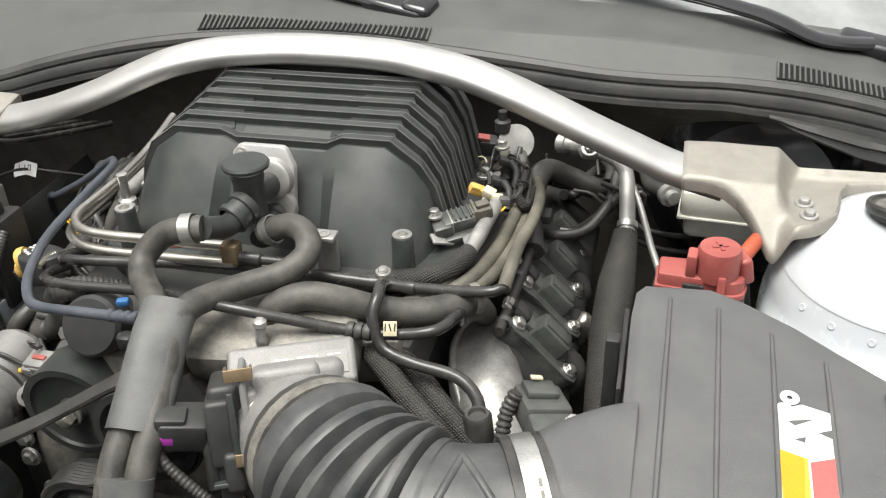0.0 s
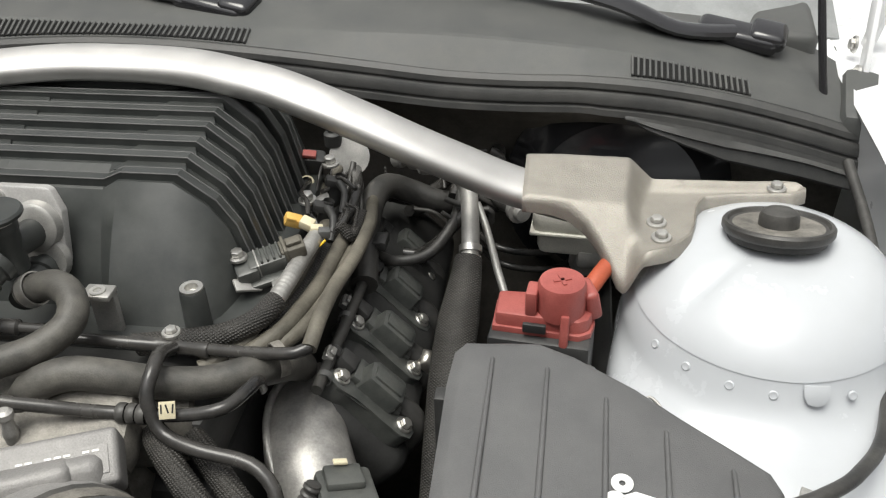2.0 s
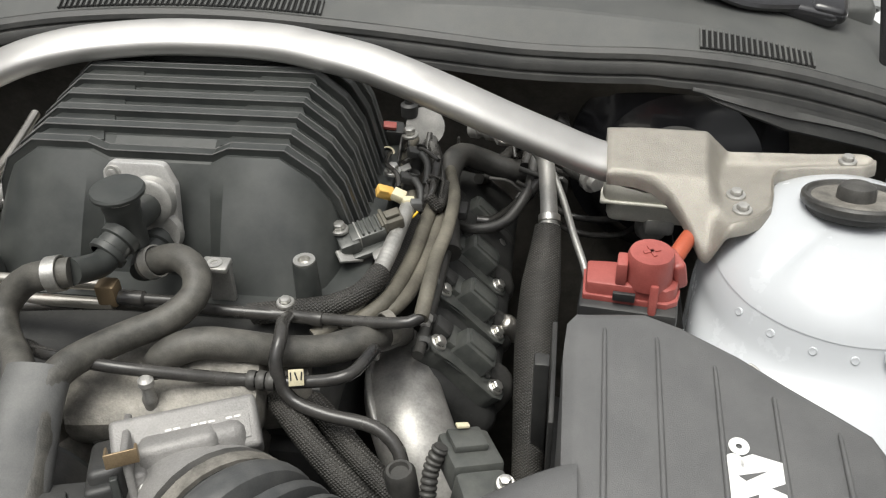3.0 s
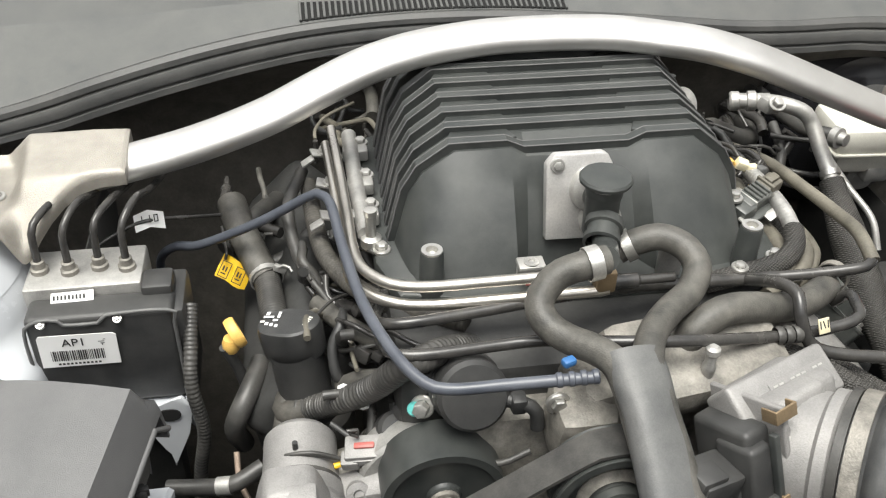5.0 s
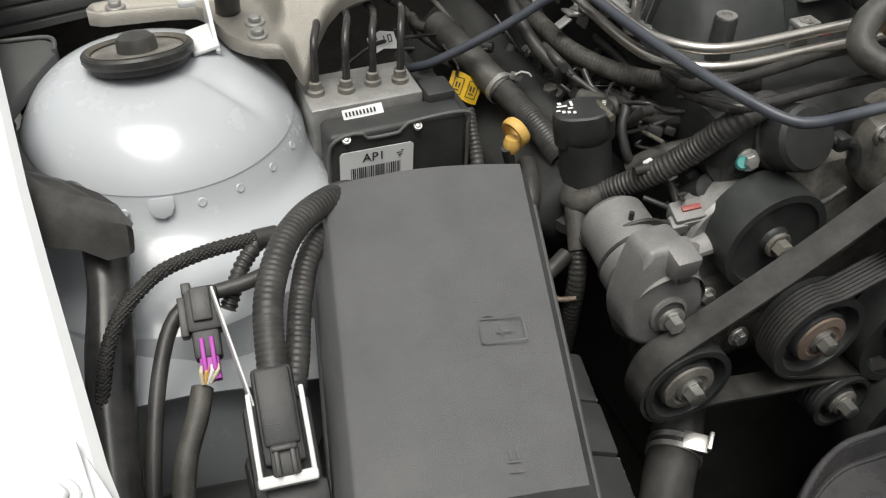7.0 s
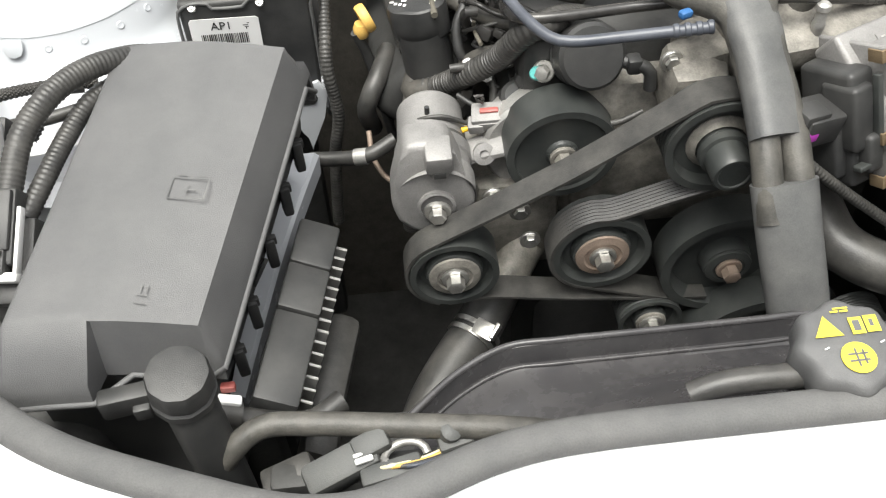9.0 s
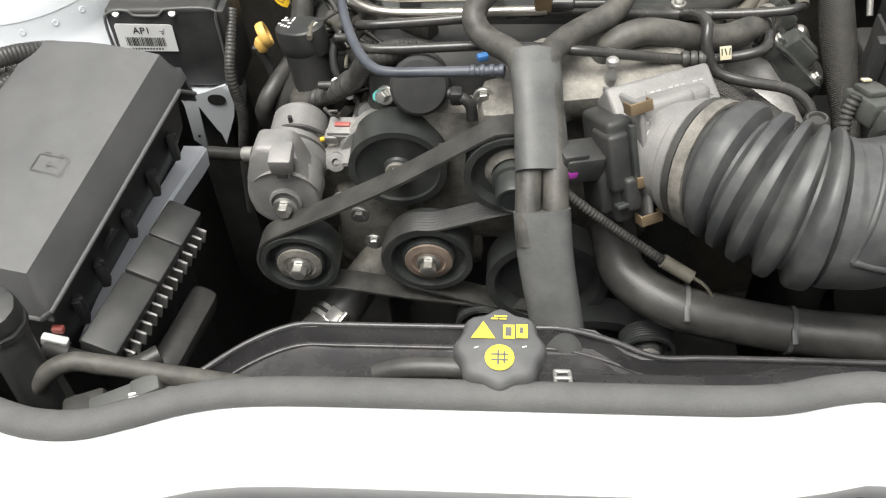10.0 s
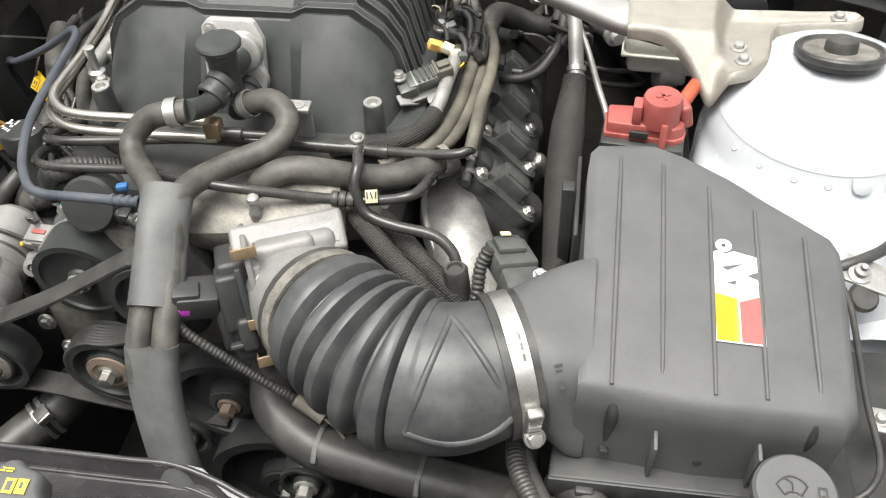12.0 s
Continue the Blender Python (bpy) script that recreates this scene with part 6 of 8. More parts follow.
side_hose = thing("overflow_hose", (0.37, -0.46, 0.8), "black hose bending down behind the bonnet seal", "hose")
part("hose", sweep([(0.33, -0.405, 0.81), (0.345, -0.418, 0.826), (0.366, -0.436, 0.83), (0.374, -0.468, 0.828), (0.37, -0.505, 0.815), (0.366, -0.54, 0.78)], 0.0108, 14), "rubber", side_hose)
part("wire", sweep([(0.38, -0.43, 0.82), (0.388, -0.46, 0.828), (0.388, -0.5, 0.82), (0.384, -0.535, 0.8)], 0.0022, 6), "label", side_hose, "white wire")

wash = thing("washer_filler", (0.46, -0.5, 0.8), "black washer filler cap with wiper symbol", "filler cap")
part("cap", lathe([(0, 0), (0.026, 0), (0.028, 0.002), (0.028, 0.009), (0.026, 0.0115), (0, 0.0125)], (0.487, -0.444, 0.893), (0.02, -0.12, 1), 36), "lidgrey", wash)
part("neck", sweep([(0.487, -0.443, 0.894), (0.488, -0.443, 0.87), (0.49, -0.444, 0.82), (0.495, -0.446, 0.74)], 0.0225, 20), "milky", wash, "translucent filler neck")
wm = frame_of((0.4875, -0.4455, 0.9058), (1, 0, 0), (0, 1, 0.1))
fan = [wm @ Vector((-0.003 + 0.013 * math.sin(radians(a)), -0.008 + 0.018 * math.cos(radians(a)), 0)) for a in range(-50, 51, 10)]
foot = [wm @ Vector((-0.003 + 0.007 * math.sin(radians(a)), -0.008 + 0.007 * math.cos(radians(a)), 0)) for a in range(-50, 51, 20)]
part("wiper_symbol", join(sweep(fan, 0.0006, 6, 0.003), sweep(foot, 0.0006, 6, 0.003), sweep([fan[0], foot[0]], 0.0006, 6, hard=True), sweep([fan[-1], foot[-1]], 0.0006, 6, hard=True), sweep([wm @ Vector((-0.003, -0.002, 0)), wm @ Vector((-0.003, 0.006, 0)), wm @ Vector((-0.008, 0.008, 0))], 0.0006, 6, 0.003)), "rubber", wash)
bars(wm, [(0.0135, -0.007, 0.0012, 0.011), (0.0185, -0.007, 0.0012, 0.011), (0.0135, -0.007, 0.006, 0.0012), (0.0135, 0.003, 0.006, 0.0012), (0.0155, -0.003, 0.0022, 0.0012)], "rubber", wash, "bottle_symbol")
rc = thing("fender_cable", (0.54, -0.28, 0.88), "black cable clipped along the fender with white clip", "cable")
part("cable", sweep([(0.66, 0.16, 0.93), (0.665, 0.08, 0.905), (0.66, -0.02, 0.88), (0.632, -0.13, 0.878), (0.6, -0.185, 0.888), (0.57, -0.212, 0.893), (0.55, -0.22, 0.889), (0.538, -0.228, 0.88)], 0.005, 10), "rubber", rc)
part("clip", join(lathe([(0, 0), (0.0095, 0), (0.0095, 0.003), (0.006, 0.0045), (0.006, 0.01), (0.003, 0.012), (0.0025, 0.016), (0, 0.0165)], (0.567, -0.2255, 0.889), (0, -0.3, 1), 18), box((0.575, -0.222, 0.886), (0.04, 0.032, 0.003), 0.001, (0, 6, -20))), "casting", rc, "pale metal mounting tab")
part("clip_grommet", lathe([(0, 0), (0.0125, 0), (0.013, 0.003), (0.0105, 0.006), (0, 0.006)], (0.57, -0.2405, 0.877), (0.1, -0.5, 0.9), 20), "rubber", rc)
part("lower_cable", sweep([(0.553, -0.24, 0.886), (0.5565, -0.264, 0.884), (0.5545, -0.318, 0.884), (0.5535, -0.355, 0.884), (0.5545, -0.4, 0.883), (0.545, -0.423, 0.882), (0.53, -0.432, 0.874)], 0.0026, 8), "rubber", rc)
part("lower_tab", join(box((0.578, -0.349, 0.858), (0.03, 0.022, 0.003), 0.001, (0, 8, 0)), bolt((0.57, -0.349, 0.86), (0, -0.1, 1), 0.0045)), "casting", rc, "grey tab with a bolt")

# ---- left: brake modulator ----
ab1 = thing("brake_modulator", (-0.4, -0.05, 0.76), "black and aluminium brake modulator with a barcode label", "brake modulator")
part("valve_block", box((-0.408, -0.022, 0.868), (0.096, 0.056, 0.05), 0.003), "casting", ab1, "bare aluminium valve block")
part("housing", join(box((-0.392, -0.066, 0.836), (0.118, 0.03, 0.1), 0.005, seg=3), box((-0.335, -0.045, 0.83), (0.02, 0.06, 0.1), 0.005), box((-0.347, -0.045, 0.886), (0.026, 0.028, 0.016), 0.004)), "plastic", ab1)
# lighter grey rim line: the lit look of the edge put into its colour
part("lit_cover_edge", sweep([(-0.452, -0.082, 0.79), (-0.452, -0.082, 0.868), (-0.444, -0.082, 0.884), (-0.425, -0.082, 0.886), (-0.42, -0.082, 0.88), (-0.39, -0.082, 0.88), (-0.385, -0.082, 0.887), (-0.335, -0.082, 0.887), (-0.333, -0.082, 0.87), (-0.333, -0.082, 0.79)], 0.0016, 8), "sleeve", ab1, "lighter grey line for the lit metallic edge of the cover")
lab = part("label", prism([(-0.4445, 0.8365), (-0.382, 0.8355), (-0.381, 0.867), (-0.3835, 0.869), (-0.4415, 0.8705), (-0.4435, 0.868)], 0.0008, 0, frame_of((0, -0.0825, 0), (1, 0, 0), (0, 0, 1))), "label", ab1, "white barcode label")
lm = frame_of((-0.4435, -0.0838, 0.8365), (1, 0, -0.02), (0, 0, 1))
words("AP1", lm @ Matrix.Translation((0.018, 0.0225, 0)), 0.0115, "ink", lab)
random.seed(3)
code = []
x = 0.008
while x < 0.05:
    w = random.choice((0.0005, 0.0008, 0.0012))
    code.append((x, 0.007, w, 0.011))
    x += w + random.choice((0.0005, 0.0007, 0.001))
bars(lm, code + [(0.012 + 0.0032 * i, 0.0025, 0.002, 0.002) for i in range(11)] + [(0.047, 0.0255, 0.005, 0.0008), (0.0485, 0.0235, 0.0035, 0.0008), (0.051, 0.0275, 0.002, 0.0008), (0.0495, 0.0215, 0.0008, 0.0025)], "ink", lab, "barcode")
tag = part("small_label", prism([(-0.432, 0), (-0.398, 0.001), (-0.398, 0.01), (-0.432, 0.009)], 0.0008, 0, frame_of((0, -0.06, 0.885), (1, 0, 0), (0, 0.8, 0.6))), "label", ab1)
bars(frame_of((-0.43, -0.0605, 0.8866), (1, 0, 0.02), (0, 0.8, 0.6)), [(0.003 * i, 0.002, 0.0016, 0.004) for i in range(9)], "ink", tag)
for x in (-0.437, -0.377):
    part("screw", bolt((x, -0.082, 0.882), (0, -0.6, 0.8), 0.0024, 0.003), "steel", ab1)
for i, x in enumerate((-0.445, -0.42, -0.396, -0.373)):
    y = -0.024 - 0.004 * (i % 2)
    pipe = part("brake_pipe", sweep([(x, y, 0.89), (x + 0.001, y, 0.925), (x + 0.003, y + 0.006, 0.937), (x + 0.012, y + 0.03, 0.94 + 0.004 * (i % 2)), (x + 0.02, y + 0.08, 0.925), (x + 0.03, 0.2, 0.88)], 0.0033, 10), "lacquer", ab1, "black brake pipe")
    part("flare_nut", lathe([(0.0075, 0), (0.0075, 0.004), (0.0055, 0.005), (0.0055, 0.011), (0.0035, 0.012)], (x, y, 0.893), seg=12), "dirtycast", pipe)
plate = frame_of((0, -0.093, 0), (1, 0, 0), (0, 0, 1))
mt = part("mount", join(box((-0.39, -0.06, 0.78), (0.105, 0.064, 0.006), 0.002), prism([(-0.392, 0.783), (-0.3885, 0.77), (-0.391, 0.721), (-0.377, 0.705), (-0.374, 0.775), (-0.36, 0.736), (-0.355, 0.731), (-0.354, 0.713), (-0.336, 0.756), (-0.329, 0.785), (-0.337, 0.8), (-0.345, 0.797), (-0.36, 0.79)], 0.003, 0.0008, plate), prism([(-0.093, 0.797), (-0.093, 0.765), (-0.075, 0.74), (-0.045, 0.76), (-0.045, 0.79)], 0.003, 0.0008, frame_of((-0.334, 0, 0), (0, 1, 0), (0, 0, 1)))), "thinpaint", ab1, "pale grey steel mount with a round hole")
part("stand", box((-0.38, -0.045, 0.58), (0.05, 0.03, 0.38), 0.006), "dark", ab1)
# black discs on the solid plate for the dark inside its holes
part("hole", lathe([(0.0085, 0), (0.0085, 0.0012), (0, 0.0012)], (-0.35, -0.0965, 0.781), (0, -1, 0), 20, wave=lambda a: 1 + 0.2 * math.cos(2 * a)), "void", mt)
part("hole", lathe([(0.0015, 0), (0.0015, 0.0012), (0, 0.0012)], (-0.3825, -0.0965, 0.728), (0, -1, 0), 10), "void", mt)
al = thing("brake_loom", (-0.33, -0.1, 0.78), "corrugated black loom dropping beside the brake modulator", "wiring loom")
part("tube", sweep([(-0.322, -0.055, 0.87), (-0.324, -0.08, 0.845), (-0.326, -0.1, 0.815), (-0.322, -0.105, 0.765), (-0.332, -0.105, 0.71), (-0.34, -0.11, 0.62)], 0.0062, 12, ridge=0.0005, pitch=0.0035), "rubber", al)

# ---- fuse box and control module ----
fb = thing("fuse_box", (-0.43, -0.3, 0.75), "grey-black plastic fuse box with moulded lid", "fuse box")
A, B, C, D = Vector((-0.478, -0.176, 0.913)), Vector((-0.346, -0.207, 0.9205)), Vector((-0.406, -0.435, 0.8755)), Vector((-0.532, -0.424, 0.88))


def lid_point(u, v, dz=0.0, grow=0.0):
    p = A.lerp(B, u).lerp(D.lerp(C, u), v)
    c = (A + B + C + D) / 4
    p = c + (p - c) * (1 + grow)
    p.z = A.lerp(B, u).lerp(D.lerp(C, u), v).z + dz + 0.006 * math.sin(math.pi * min(1, max(0, u)))
    return p


def lid_skin():
    """A moulded lid: nearly flat top, chamfered sides, upright rim; part of its front runs out in a slope."""
    rows = []
    us = [-0.1, -0.097, -0.08, -0.012, 0.0, 0.02, 0.2, 0.4, 0.445, 0.46, 0.6, 0.8, 0.975, 0.995, 1.01, 1.06, 1.078, 1.084]
    vs = [-0.075, -0.072, -0.055, -0.005, 0.012, 0.04, 0.25, 0.5, 0.75, 0.95, 0.985, 1.0, 1.012, 1.02, 1.024]
    for u in us:
        row = []
        slope = min(1, max(0, (0.46 - u) / 0.015))
        for v in vs:
            du = max(0, -0.01 - u) / 0.09
            dr = max(0, u - 0.995) / 0.089
            dv = max(0, -0.005 - v) / 0.07
            k = max(du, dv)
            drop = 0.034 * k if k < 0.8 else 0.0272 + (k - 0.8) * 0.2
            drop = max(drop, 0.032 * dr if dr < 0.85 else 0.0272 + (dr - 0.85) * 0.06)
            vv = v
            f = max(0, v - 0.985) / 0.039
            if f > 0:
                front = 0.03 * min(1, f / 0.7) + 0.016 * max(0, f - 0.7) / 0.3
                if slope:
                    vv = v + slope * 0.085 * min(1, f / 0.7)
                drop = max(drop, front)
            w = min(1, max(0, u))
            p = A.lerp(B, w).lerp(D.lerp(C, w), vv) + (B - A) * (u - w)
            bow = 0.006 * math.sin(math.pi * w)
            row.append((p.x, p.y, p.z + bow - drop))
        rows.append(row)
    return rows


lid_rows = lid_skin()
lidob = part("lid", skin(lid_rows, 0.002), "lidgrey", fb, "smooth grey-black lid", 1.0)
rim = [lid_rows[0][i] for i in (12, 9, 7, 6, 4, 1)] + [lid_rows[i][0] for i in (3, 6, 10, 13)] + [lid_rows[-1][i] for i in (1, 4, 6, 7, 8, 9, 12)] + [lid_rows[i][-1] for i in (13, 12, 11, 10)] + [lid_rows[i][-1] for i in (8, 7, 6, 4)]
part("rim", sweep(rim + rim[:1], 0.0024, 8, 0.004, hard=True), "lidgrey", lidob)
em = frame_of(lid_point(0.63, 0.6, 0.0012), B - A, A - D) @ Matrix.Scale(1.25, 4)
bars(em, [(0, 0, 0.022, 0.0008), (0, 0.014, 0.022, 0.0008), (0, 0, 0.0008, 0.014), (0.0214, 0, 0.0008, 0.014), (0.003, 0.016, 0.005, 0.0008), (0.014, 0.016, 0.005, 0.0008), (0.008, 0.006, 0.008, 0.0008), (0.01, 0.004, 0.0008, 0.006)], "sleeve", lidob, "moulded_symbol")
em = frame_of(lid_point(0.65, 0.935, 0.0012), B - A, A - D)
bars(em, [(0, 0, 0.008, 0.0008), (0, 0.006, 0.008, 0.0008), (0.002, 0.008, 0.0008, 0.006), (0.006, 0.008, 0.0008, 0.006)], "sleeve", lidob, "moulded_symbol")
base = [tuple(lid_point(u, v)) for u, v in ((-0.04, -0.02), (1.035, -0.01), (1.02, 1.0), (-0.04, 1.0))]
base[1] = (base[1][0] - 0.002, *base[1][1:])
base[2] = (base[2][0] - 0.002, *base[2][1:])
rings = []
for z, tuck in ((0.872, 0.0), (0.835, 0.004), (0.81, 0.016), (0.79, 0.026), (0.69, 0.028)):
    rings.append([(base[0][0], base[0][1], z), (base[1][0] - tuck, base[1][1], z), (base[2][0] - tuck * 0.7, base[2][1], z - 0.04), (base[3][0], base[3][1], z - 0.04)])
part("base", skin(rings, 0.003, True), "plastic", fb)
side = (C - B).normalized()
for k in (0.12, 0.3, 0.5, 0.72, 0.88):
    p = B.lerp(C, k) + Vector((0.008, 0, -0.08))
    part("latch", join(box(p + Vector((-0.004, 0, 0.0)), (0.008, 0.012, 0.03), 0.002, (0, 0, 16)), box(p + Vector((-0.002, 0, 0.012)), (0.008, 0.005, 0.008), 0.001, (0, 0, 16))), "plastic", fb)
part("front_latch", join(box((-0.462, -0.452, 0.83), (0.036, 0.014, 0.02), 0.003, (0, 0, 8)), box((-0.452, -0.456, 0.826), (0.012, 0.014, 0.012), 0.002, (0, 0, 8))), "plastic", fb)
hz = frame_of((-0.374, -0.351, 0.833), (-0.27, -0.96, -0.1), (0.45, -0.1, 0.88))
part("hazard_tab", prism([(-0.0125, -0.009), (0.0125, -0.009), (0.0, 0.0145)], 0.003, 0.0005, hz), "plastic", fb, "moulded warning triangle")
for poly in ([(-0.0055, -0.0055), (-0.001, -0.0055), (-0.0035, -0.001)], [(0.0015, -0.0055), (0.006, -0.0055), (0.004, -0.001)], [(-0.002, 0.001), (0.0025, 0.001), (0.0, 0.0065)]):
    part("hazard_print", prism(poly, 0.0005, 0, hz @ Matrix.Translation((0, 0, 0.003))), "sleeve", fb)
part("stand", box((-0.45, -0.3, 0.35), (0.12, 0.2, 0.68), 0.01), "dark", fb)

tray = thing("module_tray", (-0.36, -0.3, 0.72), "pale grey steel module tray beside the fuse box", "bracket")
part("sheet", skin([[(-0.362, -0.186, 0.792), (-0.342, -0.186, 0.792), (-0.338, -0.187, 0.789), (-0.339, -0.19, 0.77)], [(-0.364, -0.2, 0.79), (-0.346, -0.2, 0.789), (-0.343, -0.2, 0.786), (-0.344, -0.2, 0.765)], [(-0.378, -0.25, 0.783), (-0.362, -0.25, 0.783), (-0.359, -0.25, 0.78), (-0.36, -0.25, 0.76)], [(-0.392, -0.3, 0.777), (-0.376, -0.3, 0.777), (-0.373, -0.3, 0.774), (-0.374, -0.3, 0.755)], [(-0.404, -0.36, 0.768), (-0.391, -0.36, 0.768), (-0.388, -0.36, 0.765), (-0.389, -0.36, 0.745)], [(-0.412, -0.41, 0.757), (-0.404, -0.41, 0.757), (-0.401, -0.41, 0.754), (-0.402, -0.41, 0.735)]], 0.002), "thinpaint", tray)
ecm = thing("control_module", (-0.35, -0.36, 0.74), "black engine control module with bright cooling fins", "control module")
d = Vector((-0.03, -0.15, 0.0)).normalized()
cm = frame_of((-0.337, -0.285, 0.778), d, (0.98, -0.19, -0.35))
for c0, s0 in (((0.014, -0.007, 0), (0.046, 0.034, 0.036)), ((0.0605, -0.007, 0.0005), (0.0445, 0.034, 0.037)), ((0.1235, -0.007, 0.0), (0.079, 0.034, 0.036))):
    part("case_section", box(c0, s0, 0.003), "plastic", ecm).matrix_basis = cm
for i in range(15):
    part("fin", box((0, 0, 0), (0.0026, 0.014, 0.018), 0.0006, seg=1), "steel" if i % 4 else "casting", ecm).matrix_basis = cm @ Matrix.Translation((0.002 + 0.0105 * i, 0.013, -0.004))
part("plug", box((-0.34, -0.36, 0.705), (0.03, 0.1, 0.035), 0.01, (0, 20, -12)), "rubber", ecm, "black cable plug")
part("plug", box((-0.352, -0.425, 0.702), (0.03, 0.04, 0.035), 0.01, (0, 20, -12)), "rubber", ecm, "black cable plug")
part("foot", box((-0.395, -0.33, 0.38), (0.03, 0.1, 0.74), 0.01), "dark", ecm)

wn2 = thing("filler_neck", (-0.42, -0.46, 0.7), "black capped filler neck in front of the fuse box", "filler neck")
part("cap", lathe([(0, 0.024), (0.014, 0.024), (0.0185, 0.0228), (0.0198, 0.019), (0.0203, 0.008), (0.019, 0.0065), (0.019, 0.004), (0.0207, 0.0025), (0.0207, -0.004), (0.018, -0.007)], (-0.412, -0.477, 0.872), (0.08, -0.12, 1), 60, wave=lambda a: 1 + 0.014 * math.cos(a * 10)), "plastic", wn2, "ribbed black cap")
part("tube", sweep([(-0.412, -0.476, 0.87), (-0.409, -0.482, 0.84), (-0.402, -0.496, 0.77), (-0.4, -0.505, 0.7)], 0.0172, 22, radii=[0.98, 0.95, 1.0, 1.05]), "plastic", wn2)
part("hose", sweep([(-0.405, -0.495, 0.795), (-0.393, -0.493, 0.82), (-0.371, -0.483, 0.83), (-0.337, -0.485, 0.83), (-0.295, -0.491, 0.83), (-0.262, -0.497, 0.832), (-0.22, -0.507, 0.838), (-0.17, -0.527, 0.852), (-0.12, -0.552, 0.86), (-0.07, -0.575, 0.85)], 0.008, 14), "hose", wn2, "grey-black overflow hose")
part("short_hose", join(sweep([(-0.412, -0.45, 0.805), (-0.39, -0.452, 0.79), (-0.35, -0.45, 0.775), (-0.325, -0.435, 0.775)], 0.009, 12), band((-0.403, -0.451, 0.8), (0.9, 0, -0.4), 0.009, 0.02, 0.001)), "rubber", wn2)
part("clamp_tag", box((-0.402, -0.447, 0.808), (0.022, 0.008, 0.01), 0.002, (0, 20, 0)), "label", wn2, "white tag on the hose")
part("red_clip", box((-0.399, -0.44, 0.815), (0.01, 0.006, 0.006), 0.001), "red", wn2, "small red clip")
fp = thing("lamp_plug", (-0.3, -0.52, 0.78), "tangle of lamp plugs and wires behind the front panel", "connector")
part("plug", join(box((-0.322, -0.51, 0.815), (0.05, 0.022, 0.02), 0.004, (10, -12, 18)), box((-0.302, -0.502, 0.826), (0.024, 0.016, 0.014), 0.003, (10, -12, 18)), box((-0.29, -0.52, 0.82), (0.04, 0.014, 0.014), 0.003, (0, -8, 8))), "cowl", fp)
part("small_plug", join(box((-0.248, -0.505, 0.826), (0.024, 0.016, 0.012), 0.003, (0, -8, 10)), lathe([(0.007, 0), (0.007, 0.008), (0.004, 0.01), (0, 0.01)], (-0.252, -0.503, 0.83), (0.2, -0.2, 1), 14)), "cowl", fp)
part("second_plug", box((-0.358, -0.505, 0.8), (0.036, 0.02, 0.018), 0.004, (0, -10, 15)), "rubber", fp)
part("white_clip", join(box((-0.307, -0.514, 0.829), (0.012, 0.004, 0.003), 0.001, (0, 0, 15)), box((-0.309, -0.51, 0.829), (0.01, 0.0025, 0.003), 0.0008, (0, 0, 15))), "label", fp)
loop = [(-0.281 + 0.014 * math.cos(k * 0.55), -0.511 + 0.009 * math.sin(k * 0.55), 0.824 + 0.002 * math.sin(k * 0.9)) for k in range(11)]
part("wire_loop", sweep(loop, 0.0028, 8, 0.004), "casting", fp, "pale grey wire loop")
for k in range(4):
    part("wire", sweep([(-0.3 + 0.004 * k, -0.518, 0.823), (-0.288 + 0.004 * k, -0.52 - 0.001 * k, 0.829 + 0.001 * k), (-0.272 + 0.005 * k, -0.516, 0.826), (-0.255 + 0.004 * k, -0.508, 0.822)], 0.0014, 6, 0.004), ("cream", "amber", "rubber", "nylon")[k], fp)
part("support", box((-0.31, -0.508, 0.625), (0.12, 0.02, 0.37), 0.004), "dark", fp)

# ---- left bank: dipstick, filler, hoses ----
dip = thing("oil_dipstick", (-0.286, -0.078, 0.82), "yellow ring-handled oil dipstick", "dipstick")
part("handle", join(lathe([(0.0092, -0.0042), (0.0128, -0.0045), (0.014, -0.002), (0.014, 0.002), (0.0128, 0.0045), (0.0092, 0.0042), (0.0092, -0.0042)], (-0.286, -0.079, 0.8535), (0.85, 0.3, 0.3), 32), lathe([(0.0055, 0), (0.0075, 0.004), (0.008, 0.009), (0.0065, 0.014), (0, 0.015)], (-0.291, -0.082, 0.836), (0.1, 0.05, 1), 16)), "amber", dip)
part("tube", sweep([(-0.296, -0.083, 0.842), (-0.285, -0.08, 0.8), (-0.27, -0.085, 0.7)], 0.005, 8), "dark", dip)
tg = thing("warning_tag", (-0.295, 0.04, 0.82), "crumpled yellow warning tag on a pipe", "tag")
tm = frame_of((-0.3105, 0.024, 0.837), (0.86, -0.38, -0.34), (-0.05, 0.5, 0.86))
rows = []
for i in range(7):
    for_fold = 0.0035 * abs(i - 3) / 3
    rows.append([tuple(tm @ Vector((0.0052 * i, 0.0046 * j + 0.0012 * math.sin(i), 0.0016 * math.sin(i * 1.7 + j * 0.9) - for_fold))) for j in range(6)])
part("flag", skin(rows, 0.0012), "yellow", tg)
for px0 in (0.003, 0.0175):
    bars(tm @ Matrix.Translation((px0, 0.003, 0.0026)), [(0, 0, 0.0095, 0.0008), (0, 0.0155, 0.0095, 0.0008), (0, 0, 0.0008, 0.0155), (0.009, 0, 0.0008, 0.0155), (0.002, 0.0035, 0.005, 0.0012), (0.0025, 0.0065, 0.0016, 0.005), (0.0055, 0.0065, 0.0014, 0.005)], "ink", tg)
part("string", sweep([tm @ Vector((0.004, 0.02, 0)), tm @ Vector((0.002, 0.028, 0.002)), (-0.3, 0.06, 0.868)], 0.0015, 6), "lacquer", tg)
